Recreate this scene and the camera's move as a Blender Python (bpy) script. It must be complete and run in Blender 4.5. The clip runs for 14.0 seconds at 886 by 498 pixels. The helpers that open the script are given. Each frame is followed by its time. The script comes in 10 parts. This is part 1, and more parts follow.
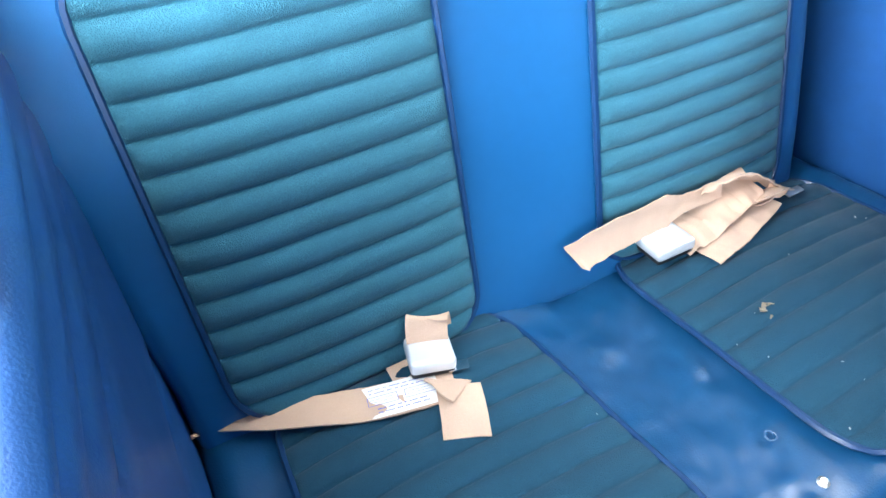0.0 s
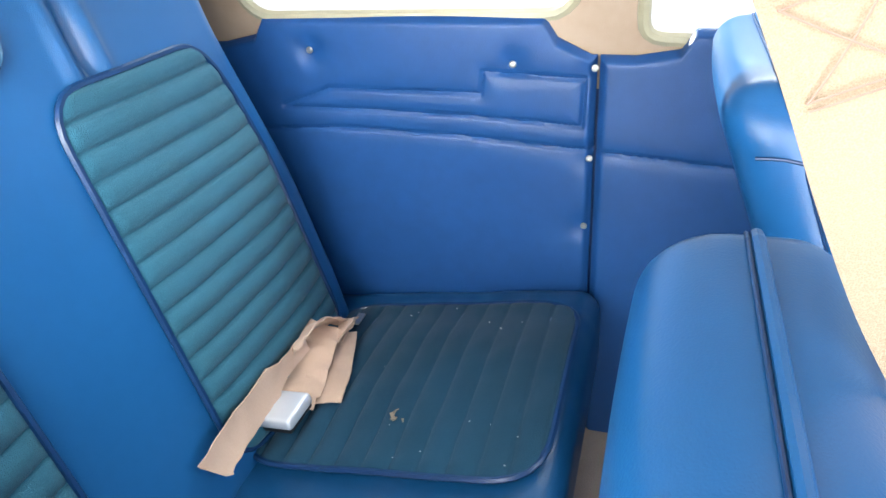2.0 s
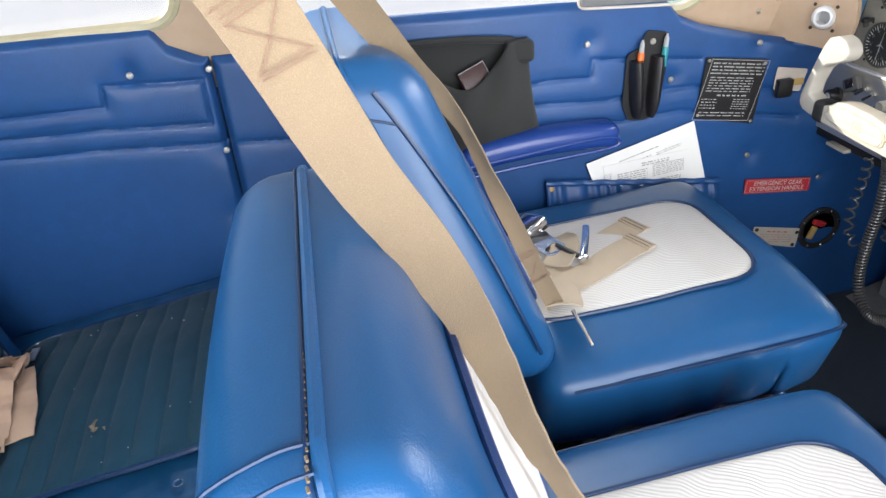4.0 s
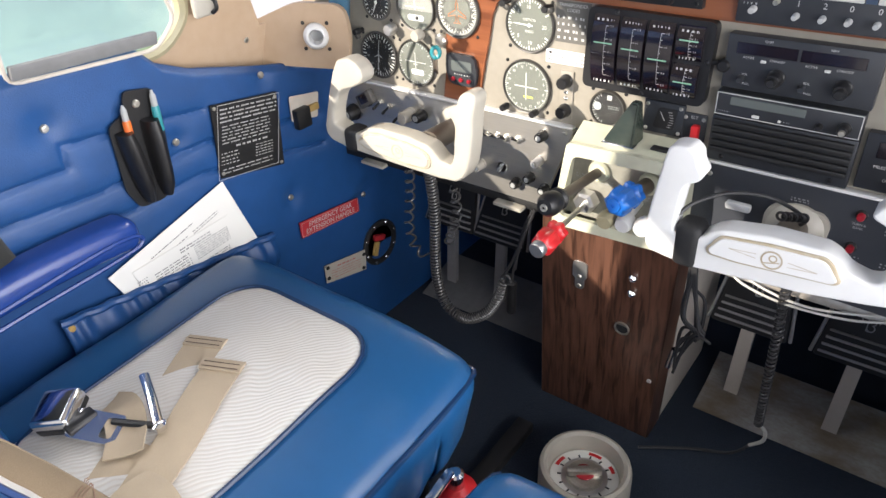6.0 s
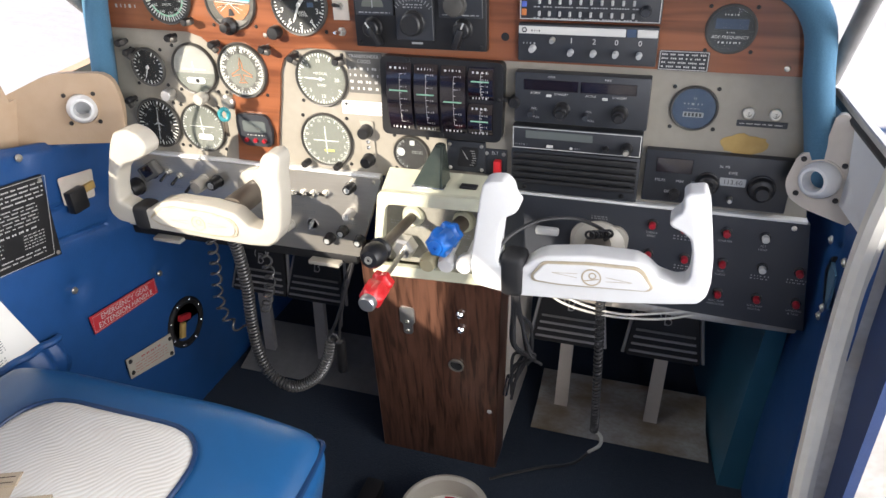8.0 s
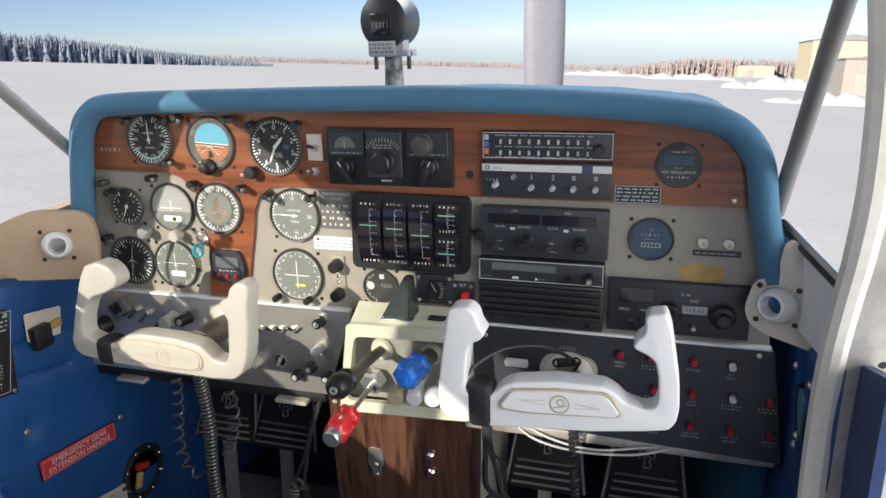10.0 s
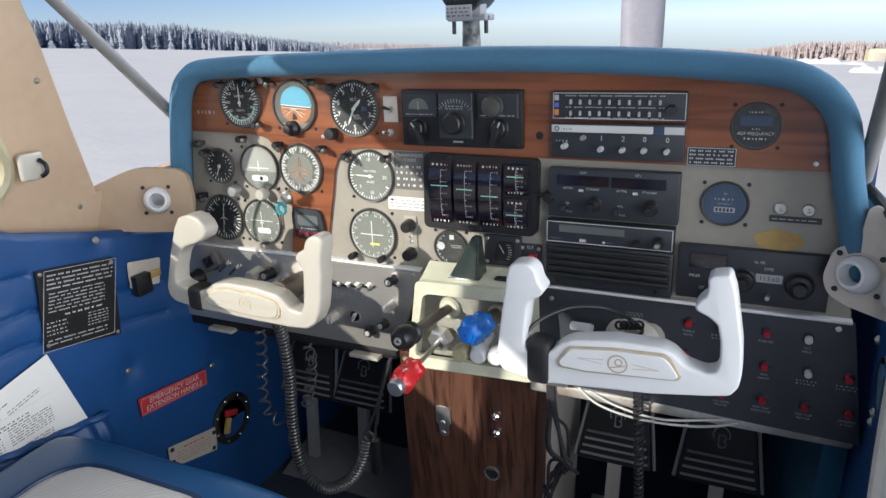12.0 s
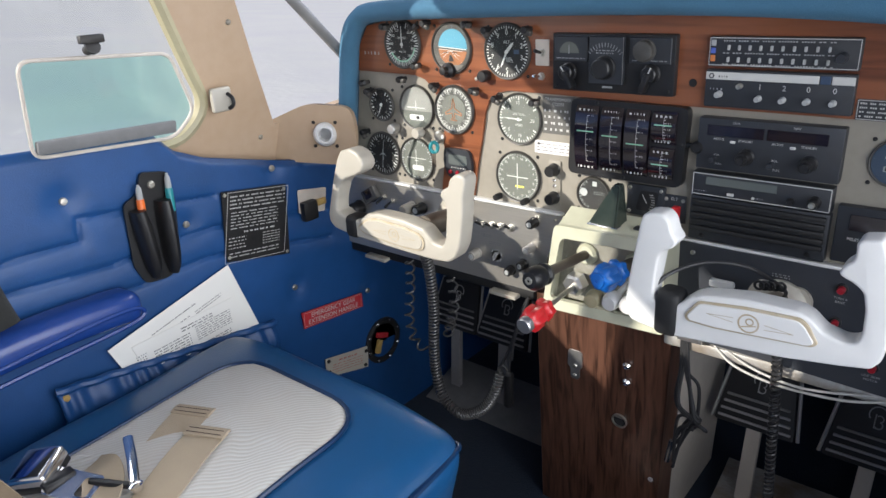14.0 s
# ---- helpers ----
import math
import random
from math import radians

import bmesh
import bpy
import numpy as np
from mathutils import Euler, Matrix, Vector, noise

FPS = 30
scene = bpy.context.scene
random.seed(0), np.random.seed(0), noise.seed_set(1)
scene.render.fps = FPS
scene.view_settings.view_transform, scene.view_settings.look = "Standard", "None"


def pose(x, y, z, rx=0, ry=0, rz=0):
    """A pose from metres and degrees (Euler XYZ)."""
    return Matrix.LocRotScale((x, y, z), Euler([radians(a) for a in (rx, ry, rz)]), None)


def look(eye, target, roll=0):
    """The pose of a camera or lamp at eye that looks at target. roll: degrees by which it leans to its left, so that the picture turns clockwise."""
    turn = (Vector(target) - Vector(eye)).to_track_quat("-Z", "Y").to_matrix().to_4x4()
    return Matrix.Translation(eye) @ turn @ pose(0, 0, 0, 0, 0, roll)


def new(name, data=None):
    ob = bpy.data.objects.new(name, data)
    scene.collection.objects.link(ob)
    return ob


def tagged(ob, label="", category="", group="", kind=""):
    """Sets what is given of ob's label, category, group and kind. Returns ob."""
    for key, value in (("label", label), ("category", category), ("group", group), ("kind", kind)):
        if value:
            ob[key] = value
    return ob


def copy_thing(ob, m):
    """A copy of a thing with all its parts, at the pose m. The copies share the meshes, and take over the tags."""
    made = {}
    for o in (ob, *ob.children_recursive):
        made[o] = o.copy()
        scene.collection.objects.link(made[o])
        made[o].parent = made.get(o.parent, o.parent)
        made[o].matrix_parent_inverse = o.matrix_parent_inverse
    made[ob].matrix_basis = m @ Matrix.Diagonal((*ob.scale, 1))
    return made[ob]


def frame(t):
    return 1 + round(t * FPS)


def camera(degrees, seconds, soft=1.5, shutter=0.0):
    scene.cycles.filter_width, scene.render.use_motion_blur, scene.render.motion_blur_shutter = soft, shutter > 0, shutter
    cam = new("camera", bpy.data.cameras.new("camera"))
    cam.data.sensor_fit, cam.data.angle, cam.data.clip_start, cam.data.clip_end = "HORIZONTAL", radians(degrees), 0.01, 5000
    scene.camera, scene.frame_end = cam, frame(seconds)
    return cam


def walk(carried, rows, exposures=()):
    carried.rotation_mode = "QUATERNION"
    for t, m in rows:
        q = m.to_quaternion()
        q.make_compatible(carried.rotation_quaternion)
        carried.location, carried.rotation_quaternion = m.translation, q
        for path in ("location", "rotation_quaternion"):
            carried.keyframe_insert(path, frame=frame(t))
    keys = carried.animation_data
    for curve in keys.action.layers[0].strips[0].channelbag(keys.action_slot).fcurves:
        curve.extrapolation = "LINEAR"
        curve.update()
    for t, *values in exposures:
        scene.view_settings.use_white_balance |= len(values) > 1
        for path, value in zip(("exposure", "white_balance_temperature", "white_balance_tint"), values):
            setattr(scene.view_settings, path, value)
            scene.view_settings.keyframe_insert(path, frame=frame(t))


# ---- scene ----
cam = camera(65.0, 14.0)
PATH = [
    (0, (0.396, -1.004, 0.934), (-0.264, -2.292, -0.446), -2.5),
    (0.5, (0.411, -1.005, 0.94), (-0.442, -2.158, -0.453), -3.9),
    (1, (0.415, -1.020, 0.930), (-0.835, -2.060, -0.236), -3.5),
    (1.5, (0.425, -1.019, 0.914), (-1.118, -1.862, -0.038), -3.2),
    (2, (0.446, -1.010, 0.926), (-1.216, -1.577, -0.033), -4.0),
    (2.5, (0.498, -0.998, 0.945), (-1.192, -1.461, -0.018), -4.1),
    (3, (0.538, -0.967, 0.970), (-1.167, -1.362, 0.001), -4.1),
    (3.5, (0.568, -0.953, 0.974), (-1.166, -1.017, -0.021), -4.5),
    (4, (0.580, -0.940, 0.957), (-1.116, -0.669, -0.067), -4.5),
    (4.2, (0.581, -0.932, 0.954), (-1.083, -0.532, -0.081), -4.5),
    (6.3, (0.286, -0.801, 0.941), (-0.724, 0.53, -0.156), -3.4),
    (6.5, (0.28, -0.802, 0.939), (-0.728, 0.532, -0.159), -3.4),
    (7, (0.275, -0.798, 0.938), (-0.602, 0.685, -0.078), -2.9),
    (7.5, (0.268, -0.794, 0.936), (-0.358, 0.81, -0.082), -2.4),
    (8, (0.272, -0.798, 0.939), (-0.299, 0.835, -0.066), -2.3),
    (8.5, (0.275, -0.803, 0.929), (-0.291, 0.98, 0.222), -1.8),
    (9, (0.277, -0.804, 0.923), (-0.286, 1.02, 0.328), -1.7),
    (9.2, (0.276, -0.808, 0.923), (-0.282, 1.021, 0.335), -1.6),
    (11.3, (0.327, -0.817, 0.878), (-0.306, 0.983, 0.28), -1.9),
    (11.5, (0.324, -0.82, 0.879), (-0.351, 0.964, 0.278), -1.9),
    (12, (0.335, -0.822, 0.88), (-0.486, 0.895, 0.264), -2.3),
    (12.5, (0.343, -0.821, 0.881), (-0.619, 0.809, 0.235), -2.6),
    (13, (0.355, -0.821, 0.883), (-0.718, 0.723, 0.202), -2.9),
    (13.5, (0.372, -0.822, 0.883), (-0.78, 0.651, 0.172), -3.1),
    (14, (0.384, -0.827, 0.882), (-0.822, 0.586, 0.142), -3.2),
]
EXPOSURES = [(0, 2.65, 6150, 9), (1, 2.50, 6400, 9), (2, 1.74, 6350, 10), (3, 1.28, 6500, 12), (4.2, 1.06, 6600, 12), (6.3, 1.05, 6850, 14), (8, 1.12, 6900, 14), (9, 0.70, 6950, 13), (11.5, 0.44, 6350, 11), (14, 0.48, 6450, 12)]
walk(cam, [(t, look(e, a, r)) for t, e, a, r in PATH], EXPOSURES)

# ---------- light ----------
world = bpy.data.worlds.new("sky")
scene.world = world
world.use_nodes = True
_n, _l = world.node_tree.nodes, world.node_tree.links
sky = _n.new("ShaderNodeTexSky")
sky.sky_type, sky.sun_disc = "NISHITA", False
SUN_DIR = Vector((-0.42, -0.80, 0.345)).normalized()
sky.sun_elevation = math.asin(SUN_DIR.z)
sky.sun_rotation = math.atan2(SUN_DIR.x, SUN_DIR.y)
sky.altitude, sky.air_density, sky.dust_density, sky.ozone_density = 100, 0.65, 0.0, 2.5
_n["Background"].inputs["Strength"].default_value = 0.080
_hs = _n.new("ShaderNodeHueSaturation")
_hs.inputs["Saturation"].default_value = 0.85
_l.new(sky.outputs[0], _hs.inputs["Color"])
_tn = _n.new("ShaderNodeMix")
_tn.data_type, _tn.blend_type = "RGBA", "MULTIPLY"
_tn.inputs[0].default_value = 1.0
_tn.inputs[7].default_value = (0.84, 0.92, 1.14, 1)
_l.new(_hs.outputs[0], _tn.inputs[6])
_l.new(_tn.outputs[2], _n["Background"].inputs["Color"])
_s = bpy.data.lights.new("sun", "SUN")
_s.energy, _s.angle, _s.color = 4.9, radians(0.6), (1.0, 0.93, 0.82)
sun = new("sun", _s)
sun.matrix_world = look(SUN_DIR * 30, (0, 0, 0))
# daylight of sky and snow through the open doorway
_d = bpy.data.lights.new("doorway_daylight", "AREA")
_d.shape, _d.size, _d.size_y, _d.energy, _d.color = "RECTANGLE", 2.2, 1.5, 42.0, (0.95, 0.98, 1.0)
doorway = new("doorway_daylight", _d)
doorway.matrix_world = look((1.5, -0.85, 0.85), (-0.3, -0.88, 0.45))
# skylight through the windshield opening
_w = bpy.data.lights.new("windshield_daylight", "AREA")
_w.shape, _w.size, _w.size_y, _w.energy, _w.color = "RECTANGLE", 1.0, 0.4, 9.0, (0.93, 0.97, 1.0)
windshield_sky = new("windshield_daylight", _w)
windshield_sky.matrix_world = look((-0.03, 0.55, 1.34), (-0.03, -1.5, 0.45))

# skylight through the side windows
_v = bpy.data.lights.new("side_window_daylight", "AREA")
_v.shape, _v.size, _v.size_y, _v.energy, _v.color = "RECTANGLE", 1.3, 0.6, 11.0, (0.93, 0.97, 1.0)
side_sky = new("side_window_daylight", _v)
_v.spread = radians(140)
side_sky.matrix_world = look((-1.5, -0.95, 1.75), (0.25, -0.65, 0.38))

# skylight through the rear window on the door side
_r = bpy.data.lights.new("rear_window_daylight", "AREA")
_r.shape, _r.size, _r.size_y, _r.energy, _r.color = "RECTANGLE", 0.46, 0.26, 1.5, (0.93, 0.97, 1.0)
rear_sky = new("rear_window_daylight", _r)
rear_sky.matrix_world = look((0.56, -1.42, 0.90), (-0.05, -1.22, 0.50))

# ---------- materials ----------
MATS = {}


def material(name, color, rough=0.5, metal=0.0, grain=0.0, grain_scale=60.0, bump=0.0, bump_scale=400.0, tint=None,
             coat=0.0, spec=0.5, stain=0.0, stain_scale=6.0, stretch=(1, 1, 1), rough_var=0.0, emit=None):
    """Principled surface with colour variation at two scales and fine relief, in object coordinates (metres)."""
    m = bpy.data.materials.new(name)
    m.use_nodes = True
    n, l = m.node_tree.nodes, m.node_tree.links
    b = n["Principled BSDF"]
    b.inputs["Base Color"].default_value = (*color, 1)
    b.inputs["Roughness"].default_value = rough
    b.inputs["Metallic"].default_value = metal
    b.inputs["Specular IOR Level"].default_value = spec
    b.inputs["Coat Weight"].default_value = coat
    co = n.new("ShaderNodeTexCoord")
    mp = n.new("ShaderNodeMapping")
    mp.inputs["Scale"].default_value = stretch
    l.new(co.outputs["Object"], mp.inputs["Vector"])
    dark = tint or tuple(c * 0.55 for c in color)
    last = None
    if grain or stain:
        base = n.new("ShaderNodeRGB")
        base.outputs[0].default_value = (*color, 1)
        last = base.outputs[0]
        for amount, size, detail in ((stain, stain_scale, 4), (grain, grain_scale, 6)):
            if not amount:
                continue
            t = n.new("ShaderNodeTexNoise")
            t.inputs["Scale"].default_value = size
            t.inputs["Detail"].default_value = detail
            l.new(mp.outputs[0], t.inputs["Vector"])
            r = n.new("ShaderNodeMapRange")
            r.inputs["From Min"].default_value, r.inputs["From Max"].default_value = 0.38, 0.68
            r.inputs["To Max"].default_value = amount
            l.new(t.outputs[0], r.inputs["Value"])
            x = n.new("ShaderNodeMix")
            x.data_type = "RGBA"
            l.new(r.outputs[0], x.inputs[0])
            l.new(last, x.inputs[6])
            x.inputs[7].default_value = (*dark, 1)
            last = x.outputs[2]
        l.new(last, b.inputs["Base Color"])
    if rough_var:
        t = n.new("ShaderNodeTexNoise")
        t.inputs["Scale"].default_value = 14
        t.inputs["Detail"].default_value = 5
        l.new(mp.outputs[0], t.inputs["Vector"])
        r = n.new("ShaderNodeMapRange")
        r.inputs["To Min"].default_value, r.inputs["To Max"].default_value = rough - rough_var, rough + rough_var
        l.new(t.outputs[0], r.inputs["Value"])
        l.new(r.outputs[0], b.inputs["Roughness"])
    if bump:
        t = n.new("ShaderNodeTexNoise")
        t.inputs["Scale"].default_value = bump_scale
        t.inputs["Detail"].default_value = 3
        l.new(mp.outputs[0], t.inputs["Vector"])
        u = n.new("ShaderNodeBump")
        u.inputs["Strength"].default_value = bump
        u.inputs["Distance"].default_value = 0.002
        l.new(t.outputs[0], u.inputs["Height"])
        l.new(u.outputs[0], b.inputs["Normal"])
    if emit:
        b.inputs["Emission Color"].default_value = (*emit[:3], 1)
        b.inputs["Emission Strength"].default_value = emit[3]
    MATS[name] = m
    return m


def nodes_of(m):
    return m.node_tree.nodes, m.node_tree.links, m.node_tree.nodes["Principled BSDF"]


def weave_material(name, a, c, size=900.0, depth=0.5):
    """Woven cloth: fine crossing threads in two tones, with slow fading."""
    m = material(name, a, 0.9, spec=0.2)
    n, l, b = nodes_of(m)
    co = n.new("ShaderNodeTexCoord")
    vo = n.new("ShaderNodeTexVoronoi")
    vo.inputs["Scale"].default_value = size
    no = n.new("ShaderNodeTexNoise")
    no.inputs["Scale"].default_value, no.inputs["Detail"].default_value = 7, 5
    l.new(co.outputs["Object"], vo.inputs["Vector"])
    l.new(co.outputs["Object"], no.inputs["Vector"])
    x = n.new("ShaderNodeMix")
    x.data_type = "RGBA"
    x.inputs[6].default_value, x.inputs[7].default_value = (*a, 1), (*c, 1)
    l.new(vo.outputs["Distance"], x.inputs[0])
    y = n.new("ShaderNodeMix")
    y.data_type = "RGBA"
    r = n.new("ShaderNodeMapRange")
    r.inputs["From Min"].default_value, r.inputs["From Max"].default_value, r.inputs["To Max"].default_value = 0.45, 0.75, 0.5
    l.new(no.outputs[0], r.inputs["Value"])
    l.new(r.outputs[0], y.inputs[0])
    l.new(x.outputs[2], y.inputs[6])
    y.inputs[7].default_value = (*[v * 1.7 for v in a], 1)
    l.new(y.outputs[2], b.inputs["Base Color"])
    u = n.new("ShaderNodeBump")
    u.inputs["Strength"].default_value, u.inputs["Distance"].default_value = depth, 0.001
    l.new(vo.outputs["Distance"], u.inputs["Height"])
    l.new(u.outputs[0], b.inputs["Normal"])
    b.inputs["Sheen Weight"].default_value = 0.08
    return m


def wood_material(name, a, c, axis, size=7.0, rough=0.35, coat=0.2):
    """Wood veneer, grain along one axis."""
    m = material(name, a, rough, coat=coat)
    n, l, b = nodes_of(m)
    co = n.new("ShaderNodeTexCoord")
    mp = n.new("ShaderNodeMapping")
    s = [size * 9, size * 9, size * 9]
    s[axis] = size * 0.5
    mp.inputs["Scale"].default_value = s
    l.new(co.outputs["Object"], mp.inputs["Vector"])
    t = n.new("ShaderNodeTexNoise")
    t.inputs["Scale"].default_value, t.inputs["Detail"].default_value, t.inputs["Distortion"].default_value = 1.0, 8, 0.6
    l.new(mp.outputs[0], t.inputs["Vector"])
    r = n.new("ShaderNodeValToRGB")
    e = r.color_ramp.elements
    e[0].position, e[0].color = 0.36, (*c, 1)
    e[1].position, e[1].color = 0.62, (*a, 1)
    k = e.new(0.48)
    k.color = (*[(p * 0.6 + q * 0.4) for p, q in zip(a, c)], 1)
    l.new(t.outputs[0], r.inputs[0])
    l.new(r.outputs[0], b.inputs["Base Color"])
    u = n.new("ShaderNodeBump")
    u.inputs["Strength"].default_value, u.inputs["Distance"].default_value = 0.15, 0.001
    l.new(t.outputs[0], u.inputs["Height"])
    l.new(u.outputs[0], b.inputs["Normal"])
    return m


material("seat_vinyl", (0.010, 0.083, 0.222), 0.29, grain=0.08, grain_scale=60, bump=0.12, bump_scale=800, stain=0.10, stain_scale=2.5)
# bench cushion's copy of the seat vinyl, with shade put into its darker blue
material("seat_vinyl_shaded", (0.004, 0.052, 0.136), 0.36, grain=0.15, grain_scale=50, bump=0.15, bump_scale=450, stain=0.15, stain_scale=5, rough_var=0.06)
material("wall_vinyl", (0.011, 0.067, 0.215), 0.42, grain=0.2, grain_scale=40, bump=0.22, bump_scale=500, stain=0.3, stain_scale=4, rough_var=0.08)
material("navy_vinyl", (0.018, 0.050, 0.16), 0.45, grain=0.3, grain_scale=30, bump=0.25, bump_scale=400, stain=0.4)
material("shiny_vinyl", (0.05, 0.16, 0.30), 0.18, grain=0.2, bump=0.3, bump_scale=60, coat=0.4)
material("piping", (0.004, 0.030, 0.095), 0.35, grain=0.2)
material("armrest_blue", (0.012, 0.046, 0.22), 0.25, grain=0.15, bump=0.08)
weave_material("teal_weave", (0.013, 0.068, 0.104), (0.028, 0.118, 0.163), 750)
# same teal cloth for the cushion inserts, its shade painted in as darker colour
weave_material("teal_weave_shaded", (0.004, 0.033, 0.060), (0.008, 0.048, 0.082), 750)
weave_material("webbing", (0.178, 0.130, 0.080), (0.262, 0.198, 0.132), 1500, 0.4)
weave_material("webbing_peach", (0.42, 0.285, 0.20), (0.54, 0.39, 0.295), 1500, 0.4)
material("buckle_grey", (0.66, 0.69, 0.72), 0.38, 0.45, stain=0.2, rough_var=0.1)
material("dusty_metal", (0.36, 0.35, 0.30), 0.55, 0.2, stain=0.6, grain=0.4, grain_scale=120)
material("leather_teal", (0.022, 0.032, 0.028), 0.16, stain=0.5, tint=(0.05, 0.06, 0.045), stain_scale=30, bump=0.1, coat=0.5)
material("dull_grey", (0.19, 0.19, 0.19), 0.55, stain=0.5, grain=0.3)
weave_material("webbing_grey", (0.36, 0.29, 0.21), (0.46, 0.38, 0.28), 1500, 0.4)
weave_material("pouch_cloth", (0.020, 0.021, 0.020), (0.035, 0.036, 0.034), 1800, 0.3)
weave_material("glare_cloth", (0.040, 0.118, 0.195), (0.075, 0.175, 0.265), 1200, 0.4)
weave_material("carpet_dark", (0.012, 0.020, 0.034), (0.028, 0.039, 0.060), 500, 1.0)
weave_material("carpet_tan", (0.42, 0.33, 0.25), (0.5, 0.4, 0.31), 500, 1.0)
wood_material("panel_wood", (0.245, 0.083, 0.035), (0.130, 0.040, 0.016), 0, 8, 0.28)
wood_material("pedestal_wood", (0.112, 0.052, 0.034), (0.034, 0.016, 0.011), 2, 15, 0.30)
material("panel_grey", (0.30, 0.275, 0.23), 0.45, grain=0.15, grain_scale=90, bump=0.08, bump_scale=900, stain=0.15)
material("brushed", (0.58, 0.555, 0.51), 0.30, 0.75, grain=0.12, grain_scale=30, stretch=(1, 1, 14), rough_var=0.05)
material("aluminium", (0.70, 0.70, 0.70), 0.32, 0.9, grain=0.3, stain=0.3, rough_var=0.12)
material("worn_steel", (0.40, 0.40, 0.39), 0.40, 0.2, tint=(0.20, 0.145, 0.09), stain=0.95, stain_scale=11, grain=0.35, grain_scale=120, rough_var=0.15, stretch=(1, 2, 1))
material("jamb_metal", (0.62, 0.59, 0.54), 0.45, 0.35, tint=(0.40, 0.36, 0.31), stain=0.7, stain_scale=18, grain=0.4, grain_scale=90, rough_var=0.12)
material("chrome", (0.82, 0.82, 0.84), 0.12, 1.0, rough_var=0.05)
material("screw_steel", (0.6, 0.58, 0.52), 0.35, 0.9, grain=0.4, grain_scale=300)
material("black_plastic", (0.012, 0.012, 0.013), 0.38, grain=0.3, bump=0.08, bump_scale=900, rough_var=0.08)
material("black_matte", (0.010, 0.010, 0.011), 0.65, grain=0.3, bump=0.1, bump_scale=900)
material("worn_bezel", (0.040, 0.038, 0.035), 0.42, grain=0.3, stain=0.4, tint=(0.085, 0.08, 0.07), stain_scale=40)
material("dial_black", (0.008, 0.008, 0.009), 0.5, grain=0.2)
material("radio_black", (0.027, 0.030, 0.036), 0.42, grain=0.35, grain_scale=40, bump=0.06, bump_scale=1200)
material("sub_black", (0.030, 0.034, 0.043), 0.45, grain=0.4, grain_scale=25, tint=(0.045, 0.048, 0.055), bump=0.06, bump_scale=900, stain=0.4)
material("ivory", (0.45, 0.42, 0.36), 0.35, grain=0.12, grain_scale=25, stain=0.15, bump=0.05, bump_scale=300, coat=0.1)
material("ivory_cool", (0.72, 0.72, 0.71), 0.4, grain=0.1, grain_scale=25, stain=0.12, bump=0.1, bump_scale=200)
material("collar_cream", (0.58, 0.585, 0.45), 0.4, grain=0.15, stain=0.3, tint=(0.32, 0.30, 0.21), bump=0.05)
material("tan_plastic", (0.47, 0.345, 0.238), 0.5, grain=0.15, stain=0.3, tint=(0.34, 0.22, 0.12), bump=0.15, bump_scale=500)
material("tan_light", (0.60, 0.54, 0.47), 0.5, grain=0.15, stain=0.25, bump=0.1)
material("rim_cream", (0.46, 0.41, 0.26), 0.45, grain=0.2, stain=0.4)
material("seal_cream", (0.80, 0.76, 0.66), 0.55, grain=0.2, stain=0.3, tint=(0.52, 0.47, 0.39))
material("headliner", (0.62, 0.55, 0.45), 0.8, grain=0.1, bump=0.2)
material("white_fabric", (0.72, 0.70, 0.66), 0.85, grain=0.2, grain_scale=70, stain=0.25, tint=(0.55, 0.5, 0.44))
def ribbed_cloth(name, a, c):
    """Cloth with fine wavy ribs."""
    m = material(name, a, 0.85, spec=0.25)
    n, l, b = nodes_of(m)
    co = n.new("ShaderNodeTexCoord")
    mp = n.new("ShaderNodeMapping")
    mp.inputs["Rotation"].default_value = (0, 0, radians(38))
    l.new(co.outputs["Object"], mp.inputs["Vector"])
    w = n.new("ShaderNodeTexWave")
    w.inputs["Scale"].default_value, w.inputs["Distortion"].default_value, w.inputs["Detail"].default_value = 58.0, 14.0, 1.0
    w.inputs["Detail Scale"].default_value = 0.35
    l.new(mp.outputs[0], w.inputs["Vector"])
    t = n.new("ShaderNodeTexNoise")
    t.inputs["Scale"].default_value, t.inputs["Detail"].default_value = 9, 5
    l.new(co.outputs["Object"], t.inputs["Vector"])
    x = n.new("ShaderNodeMix")
    x.data_type = "RGBA"
    x.inputs[6].default_value, x.inputs[7].default_value = (*c, 1), (*a, 1)
    r = n.new("ShaderNodeMapRange")
    r.inputs["From Min"].default_value, r.inputs["From Max"].default_value, r.inputs["To Min"].default_value = 0.0, 0.5, 0.35
    l.new(w.outputs[1], r.inputs["Value"])
    l.new(r.outputs[0], x.inputs[0])
    y = n.new("ShaderNodeMix")
    y.data_type = "RGBA"
    q = n.new("ShaderNodeMapRange")
    q.inputs["From Min"].default_value, q.inputs["From Max"].default_value, q.inputs["To Max"].default_value = 0.45, 0.75, 0.5
    l.new(t.outputs[0], q.inputs["Value"])
    l.new(q.outputs[0], y.inputs[0])
    l.new(x.outputs[2], y.inputs[6])
    y.inputs[7].default_value = (*c, 1)
    l.new(y.outputs[2], b.inputs["Base Color"])
    u = n.new("ShaderNodeBump")
    u.inputs["Strength"].default_value, u.inputs["Distance"].default_value = 0.35, 0.0010
    l.new(w.outputs[1], u.inputs["Height"])
    l.new(u.outputs[0], b.inputs["Normal"])


